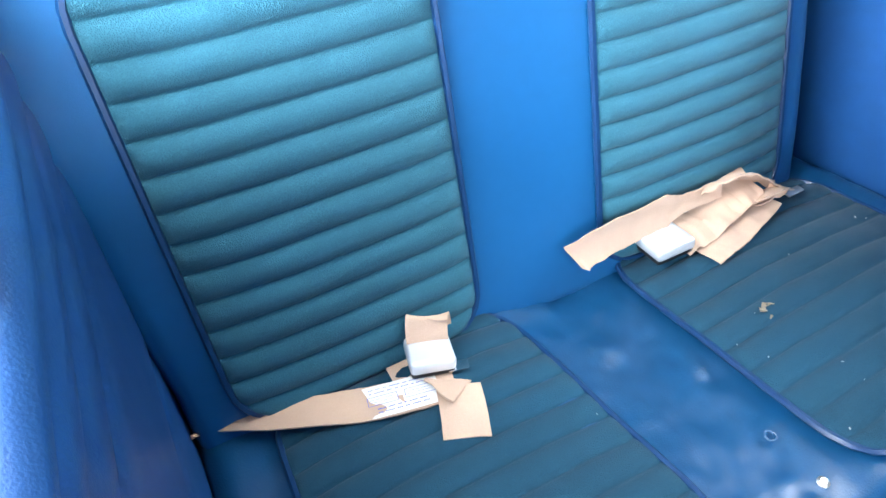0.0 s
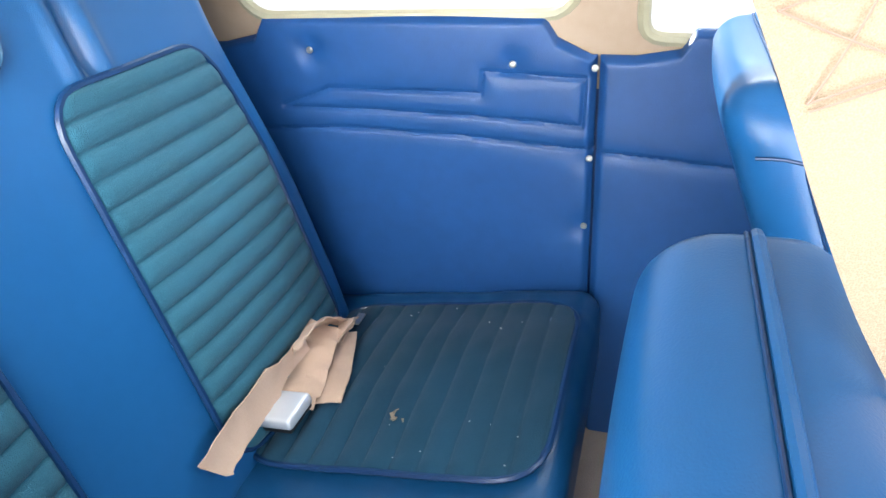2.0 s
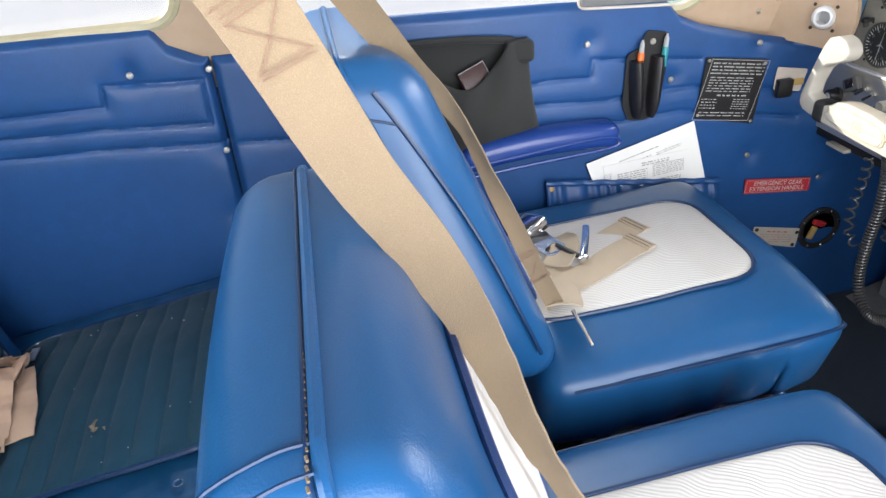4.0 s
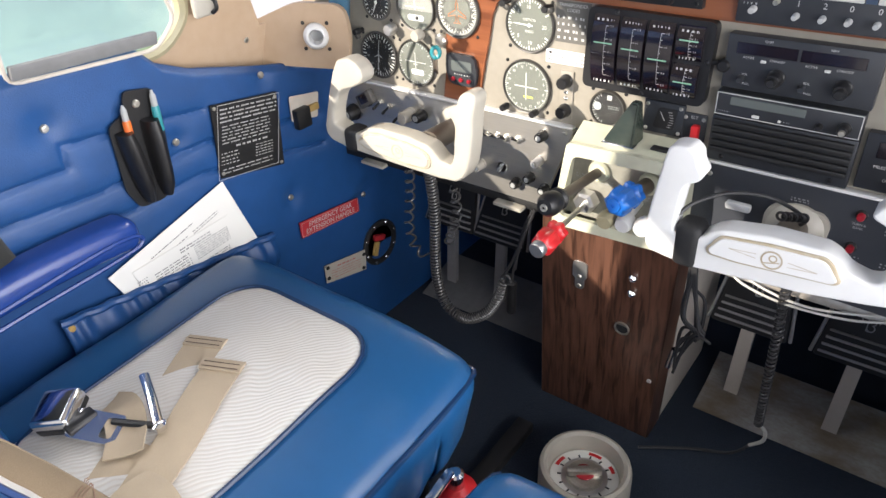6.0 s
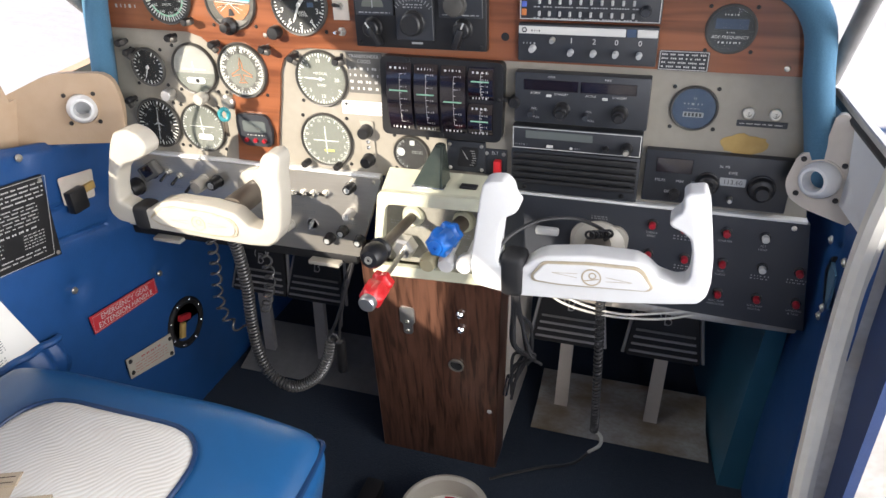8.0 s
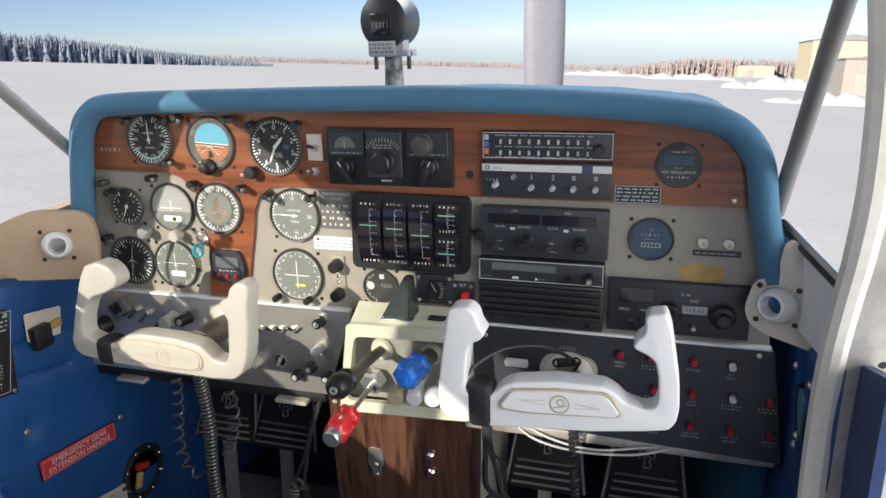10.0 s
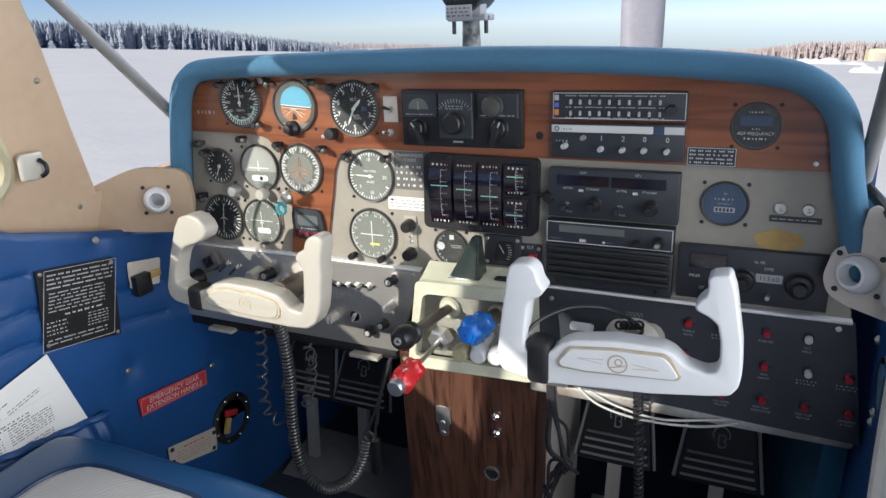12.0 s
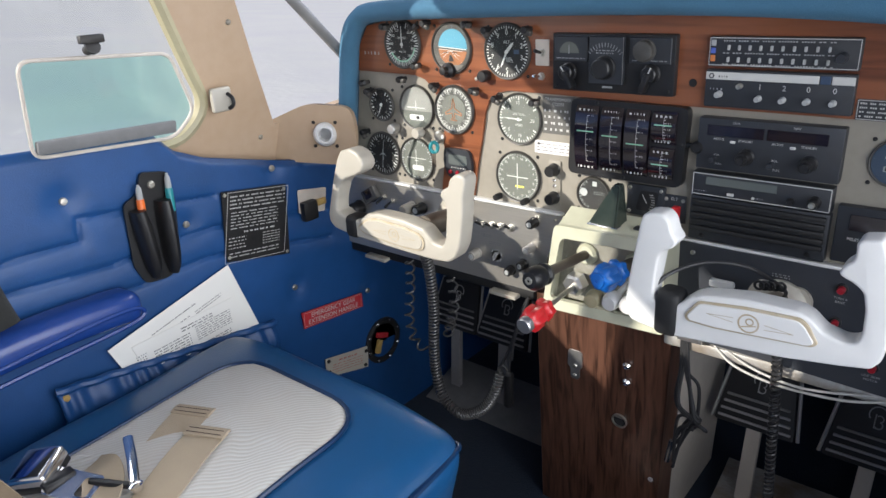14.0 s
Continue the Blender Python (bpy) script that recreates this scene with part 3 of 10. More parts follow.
def build_propeller():
    ob = thing("propeller", "grey painted propeller blade standing upright ahead of the windshield", "propeller", at=(-0.095, 1.72, 0.35))
    bm = bm_new()
    n = 14
    rows = []
    for i in range(n + 1):
        t = i / n
        z = 0.12 + t * 0.95
        w = 0.072 * (0.75 + 0.5 * math.sin(math.pi * min(t * 1.1, 1)) * 0.5) * (1 - 0.5 * max(0, t - 0.85) / 0.15)
        th = 0.028 * (1 - 0.75 * t)
        tw = radians(38 - 22 * t)
        row = []
        for k in range(12):
            a = 2 * math.pi * k / 12
            u, v = w * math.cos(a), th * math.sin(a)
            row.append(bm.verts.new((u * math.cos(tw * 0.4) - v * math.sin(tw * 0.4), u * math.sin(tw * 0.4) + v * math.cos(tw * 0.4), z)))
        rows.append(row)
    for a, b in zip(rows, rows[1:]):
        for k in range(12):
            bm.faces.new([a[k], a[(k + 1) % 12], b[(k + 1) % 12], b[k]])
    bm.faces.new(rows[0])
    bm.faces.new(rows[-1])
    part("blade", bm, "prop_grey", ob)
    bm = bm_new()
    lathe(bm, [(0.13, -0.12), (0.13, 0.0), (0.11, 0.1), (0.06, 0.19), (0, 0.22)], axis=(0, 1, 0))
    part("spinner", bm, "prop_grey", ob)


# ---------- cabin shell ----------
XL, XR = -0.54, 0.475
TOP_LINE = [(-2.2, 0.69), (-1.70, 0.70), (-1.64, 0.712), (-1.622, 0.742), (-1.178, 0.738), (-1.160, 0.708), (-1.112, 0.684), (-1.05, 0.683),
            (-0.992, 0.692), (-0.975, 0.720), (-0.54, 0.704), (-0.345, 0.692), (-0.318, 0.662), (-0.27, 0.640), (-0.15, 0.608), (0.0, 0.577), (0.20, 0.53), (0.6, 0.50)]
TOP_Y, TOP_Z = np.array([p[0] for p in TOP_LINE]), np.array([p[1] for p in TOP_LINE])


def seg_dist(py, pz, line):
    """Distance of points to a polyline."""
    best = np.full(py.shape, 9.0)
    for (a, b), (c, d) in zip(line, line[1:]):
        vy, vz = c - a, d - b
        t = np.clip(((py - a) * vy + (pz - b) * vz) / (vy * vy + vz * vz + 1e-12), 0, 1)
        best = np.minimum(best, np.hypot(py - a - t * vy, pz - b - t * vz))
    return best


def padded_sheet(bm, y0, y1, zfun, seams, dents, ny, nz, x, sign, z0=0.0, thick=0.02):
    """A padded trim sheet on a side wall, stitched in along seams and pulled in at screws. sign: +1 when the cabin lies towards +x."""
    ys = np.linspace(y0, y1, ny)
    ts = np.linspace(0, 1, nz)
    Y, T = np.meshgrid(ys, ts, indexing="ij")
    top = zfun(Y)
    Z = z0 + (top - z0) * T
    D = np.zeros_like(Y)
    for line in seams:
        d = seg_dist(Y, Z, line)
        D -= 0.0042 * np.exp(-(d / 0.0030) ** 2) + 0.0022 * np.exp(-(d / 0.013) ** 2)
    for a, b in dents:
        d = np.hypot(Y - a, Z - b)
        D -= 0.007 * np.exp(-(d / 0.020) ** 2)
    edge = np.minimum(np.minimum(Y - y0, y1 - Y), top - Z)
    D -= 0.012 * np.exp(-(edge / 0.006) ** 2)
    D += 0.003 * np.sin(Y * 9 + 1) * np.sin(Z * 11)
    X = x + sign * D
    vs = [[bm.verts.new((X[i, j], Y[i, j], Z[i, j])) for j in range(nz)] for i in range(ny)]
    bk = [[bm.verts.new((x - sign * thick, Y[i, j], Z[i, j])) for j in (0, nz - 1)] for i in range(ny)]
    for i in range(ny - 1):
        for j in range(nz - 1):
            bm.faces.new([vs[i][j], vs[i + 1][j], vs[i + 1][j + 1], vs[i][j + 1]])
        bm.faces.new([vs[i][-1], vs[i + 1][-1], bk[i + 1][1], bk[i][1]])
        bm.faces.new([vs[i][0], bk[i][0], bk[i + 1][0], vs[i + 1][0]])
        bm.faces.new([bk[i][0], bk[i][1], bk[i + 1][1], bk[i + 1][0]])
    for i in (0, ny - 1):
        bm.faces.new([*vs[i], bk[i][1], bk[i][0]])


REAR_SEAMS = [
    [(-1.605, 0.600), (-1.518, 0.632), (-1.271, 0.628), (-1.266, 0.661), (-1.117, 0.652), (-1.121, 0.582), (-1.30, 0.594), (-1.605, 0.600)],
    [(-1.70, 0.556), (-1.50, 0.566), (-1.30, 0.560), (-1.105, 0.545)]]
FRONT_SEAMS = [
    [(-1.10, 0.545), (-0.90, 0.528), (-0.62, 0.500), (-0.574, 0.494), (-0.486, 0.484), (-0.300, 0.492), (-0.056, 0.446)],
    [(-0.90, 0.565), (-0.70, 0.572), (-0.558, 0.578), (-0.478, 0.576), (-0.475, 0.606), (-0.405, 0.598), (-0.273, 0.582)],
    [(-0.90, 0.565), (-0.70, 0.545), (-0.45, 0.530), (-0.28, 0.535), (-0.06, 0.500)]]
WALL_SCREWS = [(-1.545, 0.690), (-1.222, 0.672), (-1.105, 0.668), (-1.108, 0.533), (-1.112, 0.420), (-0.485, 0.633), (-0.159, 0.598), (-0.325, 0.552), (0.024, 0.305), (-0.147, 0.379)]


def build_left_wall():
    wall = thing("wall_left", "padded blue vinyl cabin side wall", "wall", kind="structure")
    ztop = lambda Y: np.interp(Y, TOP_Y, TOP_Z)
    bm = bm_new()
    padded_sheet(bm, -2.1, -1.103, ztop, REAR_SEAMS, WALL_SCREWS[:5], 420, 250, XL, 1)
    part("side_panel", bm, "wall_vinyl", wall, "rear padded panel with stitched pattern", sharp=60)
    bm = bm_new()
    padded_sheet(bm, -1.099, 0.62, ztop, FRONT_SEAMS, WALL_SCREWS[5:], 560, 220, XL, 1)
    part("side_panel", bm, "wall_vinyl", wall, "front padded panel with stitched pattern", sharp=60)
    for y, z in WALL_SCREWS:
        screw(wall, Matrix.Translation((XL - 0.005, y, z)) @ YZ, 0.0055)
    # window surround and post, leaning in towards the roof
    shear = Matrix(((1, 0, 0.22, -0.72 * 0.22 - 0.580), (0, 1, 0, 0), (0, 0, 1, 0), (0, 0, 0, 1)))
    outer = [(-2.2, 0.60), (-0.36, 0.60), (0.06, 0.52), (0.06, 0.675), (-0.05, 0.668), (-0.122, 0.661), (-0.160, 0.765), (-0.200, 0.881), (-0.285, 1.08), (-2.2, 1.08)]
    win_a = rrect(-1.655, 0.738, -1.128, 1.03, 0.05)
    win_b = round_poly([(-1.045, 0.705), (-0.290, 0.668), (-0.246, 0.715), (-0.278, 0.785), (-0.322, 0.890), (-0.385, 1.03), (-1.045, 1.03)], 0.030)
    bm = bm_new()
    plate(bm, outer, [win_a, win_b], -0.022, shear @ YZ)
    part("window_surround", bm, "tan_plastic", wall, "tan moulded plastic window surround")
    bm = bm_new()
    tube(bm, smooth_path([shear @ YZ @ Vector((u, v, -0.0225)) for u, v in ((-0.262, 0.99), (-0.232, 0.90), (-0.205, 0.79), (-0.172, 0.69), (-0.158, 0.62))], 6), 0.0018, 6)
    part("seam", bm, "sill_dark", wall, "dark joint between the trim mouldings")
    for u, v in ((-0.205, 0.83), (-0.150, 0.645), (-1.09, 0.80), (-1.088, 0.97)):
        screw(wall, shear @ Matrix.Translation((0.0222, u, v)) @ YZ, 0.0042)
    for k, loop in enumerate((win_a, win_b)):
        bm = bm_new()
        tube(bm, [shear @ YZ @ Vector((u, v, 0.018)) for u, v in loop], 0.010, 8, closed=True)
        part("window_rim", bm, "rim_cream", wall, "pale rounded window rim")
    for k, (loop, nm) in enumerate(((win_a, "window_1"), (win_b, "window_2"))):
        bm = bm_new()
        plate(bm, loop, [], 0.003, shear @ YZ)
        pane = part(nm, bm, "acrylic", None)
        tagged(pane, "clear side window pane in a tan surround", "window", kind="structure")
    return wall


def build_storm_window():
    shear = Matrix(((1, 0, 0.22, -0.72 * 0.22 - 0.535), (0, 1, 0, 0), (0, 0, 1, 0), (0, 0, 0, 1)))
    ob = thing("storm_window", "small hinged green-tinted storm window with an aluminium sill", "window")
    loop = round_poly([(-0.508, 0.695), (-0.318, 0.683), (-0.285, 0.716), (-0.318, 0.800), (-0.508, 0.812)], 0.016)
    bm = bm_new()
    tube(bm, [shear @ YZ @ Vector((u, v, 0.004)) for u, v in loop], 0.0026, 8, closed=True)
    part("frame", bm, "tan_light", ob)
    bm = bm_new()
    plate(bm, loop, [], 0.004, shear @ YZ)
    part("pane", bm, "green_acrylic", ob, "green-tinted pane").visible_shadow = False
    bm = bm_new()
    bbox(bm, (0.010, 0.185, 0.017), (0, 0, 0), 0.002, m=shear @ Matrix.Translation((0.008, -0.412, 0.704)) @ Matrix.Rotation(radians(-2.5), 4, "X"))
    part("sill", bm, "dull_grey", ob, "weathered aluminium sill strip")
    bm = bm_new()
    lathe(bm, [(0.006, 0), (0.006, 0.012), (0.009, 0.014), (0.009, 0.02), (0, 0.021)], (-0.512, -0.425, 0.815), (1, 0, 0.3), 12)
    bbox(bm, (0.01, 0.03, 0.01), (-0.495, -0.425, 0.829), 0.002)
    part("latch", bm, "sill_dark", ob, "small dark latch knob")


def build_vent_panels():
    """Tan corner mouldings with eyeball air outlets, on both sides of the panel."""
    for side, x, mat, lab in ((-1, -0.496, "tan_plastic", "tan"), (1, 0.431, "tan_light", "grey-tan")):
        ob = thing("air_vent", f"{lab} moulded corner panel with a white eyeball air outlet", "air vent", "eyeball air vents")
        z, y = (0.643, -0.078) if side < 0 else (0.620, -0.040)
        nrm = Vector((0.45 if side < 0 else -0.30, -1, 0.05)).normalized()
        q = nrm.to_track_quat("Z", "Y").to_matrix().to_4x4()
        m = Matrix.Translation((x + 0.015 * (1 if side < 0 else -1) * 0, y, z)) @ q
        bm = bm_new()
        if side < 0:
            out = [(-0.125, -0.045), (0.045, -0.052), (0.055, 0.0), (0.048, 0.045), (-0.03, 0.05), (-0.125, 0.012)]
        else:
            out = [(-0.033, -0.010), (-0.026, -0.027), (-0.008, -0.036), (0.030, -0.044), (0.062, -0.050), (0.064, -0.012), (0.012, 0.072), (0.0, 0.070), (-0.004, 0.033), (-0.026, 0.022)]
        plate(bm, round_poly(out, 0.02 if side < 0 else 0.008), [[(0.0205 * math.cos(2 * math.pi * i / 20), 0.0205 * math.sin(2 * math.pi * i / 20)) for i in range(20)]], 0.012, m)
        part("moulding", bm, mat, ob)
        bm = bm_new()
        lathe(bm, [(0.0225, 0.0), (0.0225, 0.0015), (0.0208, 0.002), (0.0205, 0.0), (0.0205, -0.01)], (0, 0, 0), (0, 0, 1), 28, caps=False)
        bmesh.ops.transform(bm, matrix=m, verts=bm.verts)
        part("bezel", bm, mat, ob)
        bm = bm_new()
        lathe(bm, [(0.0195, -0.012), (0.0200, 0.0), (0.0185, 0.010), (0.0145, 0.015), (0.0115, 0.0155), (0.0100, 0.010), (0.0095, -0.012), (0, -0.012)], (0, 0, 0), (0.35 * side * -1, 0.1, 1), 28)
        bmesh.ops.transform(bm, matrix=m, verts=bm.verts)
        part("eyeball", bm, "ivory_cool", ob, "white plastic eyeball outlet")
        for a in (45, 135, 225, 315):
            screw(ob, m @ Matrix.Translation((0.0275 * math.cos(radians(a)), 0.0275 * math.sin(radians(a)), 0.001)), 0.0030, "sill_dark")


def build_right_wall():
    wall = thing("wall_right", "padded blue vinyl cabin side wall with an open doorway", "wall", kind="structure")
    bm = bm_new()
    seams = [[(-1.7, 0.70), (-1.36, 0.705), (-1.14, 0.715)], [(-1.7, 0.655), (-1.36, 0.665), (-1.14, 0.685)], [(-1.7, 0.60), (-1.36, 0.615), (-1.14, 0.645)], [(-1.6, 0.40), (-1.2, 0.38)]]
    padded_sheet(bm, -2.1, -1.12, lambda Y: np.full_like(Y, 0.735), seams, [], 140, 100, XR - 0.017, -1)
    part("side_panel", bm, "wall_vinyl", wall, sharp=60)
    bm = bm_new()
    padded_sheet(bm, -0.125, 0.62, lambda Y: np.interp(Y, [-0.13, -0.06, 0.0, 0.2, 0.62], [0.600, 0.590, 0.575, 0.53, 0.5]), [], [(-0.035, 0.548), (-0.105, 0.560), (-0.075, 0.484)], 60, 50, XR - 0.012, -1)
    part("kick_panel", bm, "wall_vinyl", wall, "dark blue front side panel", sharp=60)
    for y, z in ((-0.035, 0.548), (-0.105, 0.560), (-0.075, 0.484), (-0.070, 0.47)):
        screw(wall, Matrix.Translation((XR - 0.016, y, z)) @ YZ @ Matrix.Rotation(math.pi, 4, "Y"), 0.005)
    bm = bm_new()
    plate(bm, [(-0.048, 0.535), (-0.040, 0.530), (-0.030, 0.505), (-0.060, 0.478), (-0.066, 0.482), (-0.044, 0.508)], [], -0.005, Matrix.Translation((XR - 0.013, 0, 0)) @ YZ)
    part("pocket_flap", bm, "sill_dark", wall)
    bm = bm_new()
    plate(bm, [(-0.040, 0.528), (-0.074, 0.526), (-0.076, 0.484), (-0.060, 0.480), (-0.036, 0.506)], [], -0.0025, Matrix.Translation((XR - 0.013, 0, 0)) @ YZ)
    part("pocket_lining", bm, "glare_cloth", wall, "pale blue lining of the map pocket")
    bm = bm_new()
    merge(bm, [(0.434, 0.020, 0.690), (0.470, -0.125, 0.668), (0.470, -0.100, 0.585), (0.447, -0.030, 0.600), (0.455, 0.030, 0.690), (0.492, -0.115, 0.668), (0.492, -0.09, 0.585), (0.470, -0.02, 0.600)], [(0, 1, 2, 3), (4, 5, 6, 7), (0, 1, 5, 4), (1, 2, 6, 5), (2, 3, 7, 6), (3, 0, 4, 7)])
    part("windshield_post", bm, "ivory_cool", wall, "pale inner windshield post")
    bm = bm_new()
    tube(bm, [(0.436, 0.018, 0.696), (0.453, -0.055, 0.684), (0.471, -0.128, 0.672)], 0.006, 8)
    part("windshield_seal", bm, "sill_dark", wall, "dark weathered windshield seal")
    outer = [(-2.2, 0.725), (-1.255, 0.725), (-1.245, 0.80), (-1.20, 0.95), (-1.14, 1.08), (-2.2, 1.08)]
    win = rrect(-1.68, 0.765, -1.28, 1.03, 0.05)
    shear = Matrix(((1, 0, -0.22, 0.72 * 0.22 + 0.492), (0, 1, 0, 0), (0, 0, 1, 0), (0, 0, 0, 1)))
    bm = bm_new()
    plate(bm, outer, [win], 0.022, shear @ YZ)
    part("window_surround", bm, "tan_plastic", wall)
    bm = bm_new()
    plate(bm, win, [], 0.003, shear @ YZ)
    pane = part("window_3", bm, "window_glass", None)
    tagged(pane, "clear rear side window pane", "window", kind="structure")
    pane.visible_shadow = False
    # sill below the doorway and the front jamb
    bm = bm_new()
    bbox(bm, (0.05, 1.02, 0.30), (XR + 0.03, -0.70, 0.10), 0.01)
    part("door_sill", bm, "navy_vinyl", wall)
    jamb = thing("door_frame", "worn grey metal door frame with a cream rubber seal", "door frame", kind="structure")
    path = [(0.485, -0.175, 0.0), (0.480, -0.165, 0.15), (0.472, -0.148, 0.28), (0.470, -0.138, 0.362), (0.470, -0.122, 0.44), (0.470, -0.116, 0.53), (0.470, -0.122, 0.60), (0.469, -0.145, 0.668), (0.466, -0.175, 0.725),
            (0.458, -0.215, 0.80), (0.440, -0.26, 0.90), (0.41, -0.30, 1.0), (0.37, -0.32, 1.07)]
    bm = bm_new()
    tube(bm, smooth_path(path, 6), 0.013, 10)
    part("seal", bm, "seal_cream", jamb, "cream rubber door seal")
    bm = bm_new()
    p2 = smooth_path([(x + 0.062, y + 0.004, z) for x, y, z in path], 6)
    ribbon(bm, p2, [(1, 0.10, 0)], 0.105, 0.006, 0.004, 0.002)
    part("jamb", bm, "jamb_metal", jamb, "worn bare metal jamb with rivet holes")
    for i in range(6, len(p2) - 4, 5):
        bm = bm_new()
        lathe(bm, [(0.0045, 0), (0.0035, 0.0012), (0, 0.0014)], p2[i] + Vector((-0.020 + 0.012 * (i % 2), -0.0075, 0)), (0, -1, 0), 10)
        part("rivet", bm, "sill_dark", jamb)
    bm = bm_new()
    tube(bm, [p + Vector((0.050, -0.006, 0)) for p in p2], 0.006, 8)
    part("hinge_strip", bm, "sill_dark", jamb)


def build_floor_roof():
    bm = bm_new()
    bbox(bm, (1.12, 1.75, 0.03), (-0.03, -0.10, -0.015))
    solo("floor", bm, "carpet_dark", "dark worn cabin floor carpet", "floor", kind="structure")
    bm = bm_new()
    bbox(bm, (1.12, 1.25, 0.03), (-0.03, -1.602, -0.013))
    solo("floor_rear", bm, "carpet_tan", "beige rear cabin floor carpet", "floor", kind="structure")
    bm = bm_new()
    bbox(bm, (1.06, 0.62, 0.03), (-0.03, -1.885, 0.262))
    solo("floor_baggage", bm, "navy_vinyl", "dark blue baggage shelf behind the bench", "floor", kind="structure")
    bm = bm_new()
    rbox(bm, (0.92, 2.0, 0.03), 0.014, (12, 8, 1), 2, fn=lambda x, y, z: (x - 0.033, y - 1.22, z + 1.098 - 0.045 * (abs(x) / 0.46) ** 2.4))
    solo("ceiling", bm, "headliner", "cream cloth cabin headliner", "ceiling", kind="structure")
    bm = bm_new()
    bbox(bm, (1.12, 0.03, 1.12), (-0.03, -2.2, 0.54))
    solo("wall_rear", bm, "navy_vinyl", "dark blue baggage bulkhead", "wall", kind="structure")
    bm = bm_new()
    bbox(bm, (1.12, 0.03, 0.62), (-0.03, 0.74, 0.295))
    solo("wall_front", bm, "navy_vinyl", "dark firewall behind the pedals", "wall", kind="structure")
    # unseen slab, added to keep skylight behind the panel out of the foot well
    bm = bm_new()
    bbox(bm, (1.05, 0.66, 0.012), (-0.033, 0.40, 0.598))
    solo("light_block_slab", bm, "black_matte", "unseen dark slab added behind the instruments to block daylight", "shelf", kind="structure")
    # windshield side tubes and sill
    for sx, a, b in ((-1, (-0.505, 0.055, 0.695), (-0.495, -0.255, 0.995)), (1, (0.431, 0.030, 0.706), (0.424, -0.24, 0.977))):
        bm = bm_new()
        A, B = Vector(a), Vector(b)
        tube(bm, [A + (B - A) * i / 6 for i in range(7)], 0.0085, 20)
        solo("windshield_tube", bm, "tube_grey", "thin grey metal windshield brace tube", "brace", "windshield braces", "structure")


# ---------- glareshield and compass ----------
LIP = [(-0.510, 0.60), (-0.499, 0.66), (-0.487, 0.726), (-0.474, 0.788), (-0.450, 0.820), (-0.40, 0.831), (-0.20, 0.836), (0.0, 0.838), (0.18, 0.834), (0.31, 0.824),
       (0.367, 0.810), (0.399, 0.776), (0.411, 0.718), (0.424, 0.66), (0.437, 0.60)]


def build_glareshield():
    ob = thing("glareshield", "padded blue cloth glareshield over the instrument panel", "glareshield")
    path = smooth_path([(x, -0.022, z) for x, z in LIP], 6)
    bm = bm_new()
    tube(bm, path, 0.0150, 16, squash=(1.0, 1.15))
    part("lip", bm, "glare_cloth", ob, "rounded padded lip", sharp=180)
    bm = bm_new()
    rows = []
    for i in range(22):
        y = -0.022 + 0.44 * i / 21
        row = []
        for k, p in enumerate(path):
            s = 1 + 0.10 * (y + 0.022)
            z = p.z + 0.0110 - 0.065 * max(0, y)
            z += min(1, max(0, y + 0.01) * 12) * (0.0042 * noise.noise(Vector((p.x * 13, y * 14, 0))) + 0.0020 * noise.noise(Vector((p.x * 34, y * 30, 5))))
            row.append(bm.verts.new(((p.x + 0.033) * s - 0.033, y, z)))
        rows.append(row)
    for a, b in zip(rows, rows[1:]):
        for k in range(len(a) - 1):
            bm.faces.new([a[k], a[k + 1], b[k + 1], b[k]])
    r = bmesh.ops.extrude_face_region(bm, geom=list(bm.faces))
    bmesh.ops.translate(bm, vec=(0, 0, -0.012), verts=[v for v in r["geom"] if isinstance(v, bmesh.types.BMVert)])
    part("deck", bm, "glare_cloth", ob, "wrinkled cloth top deck", sharp=180)


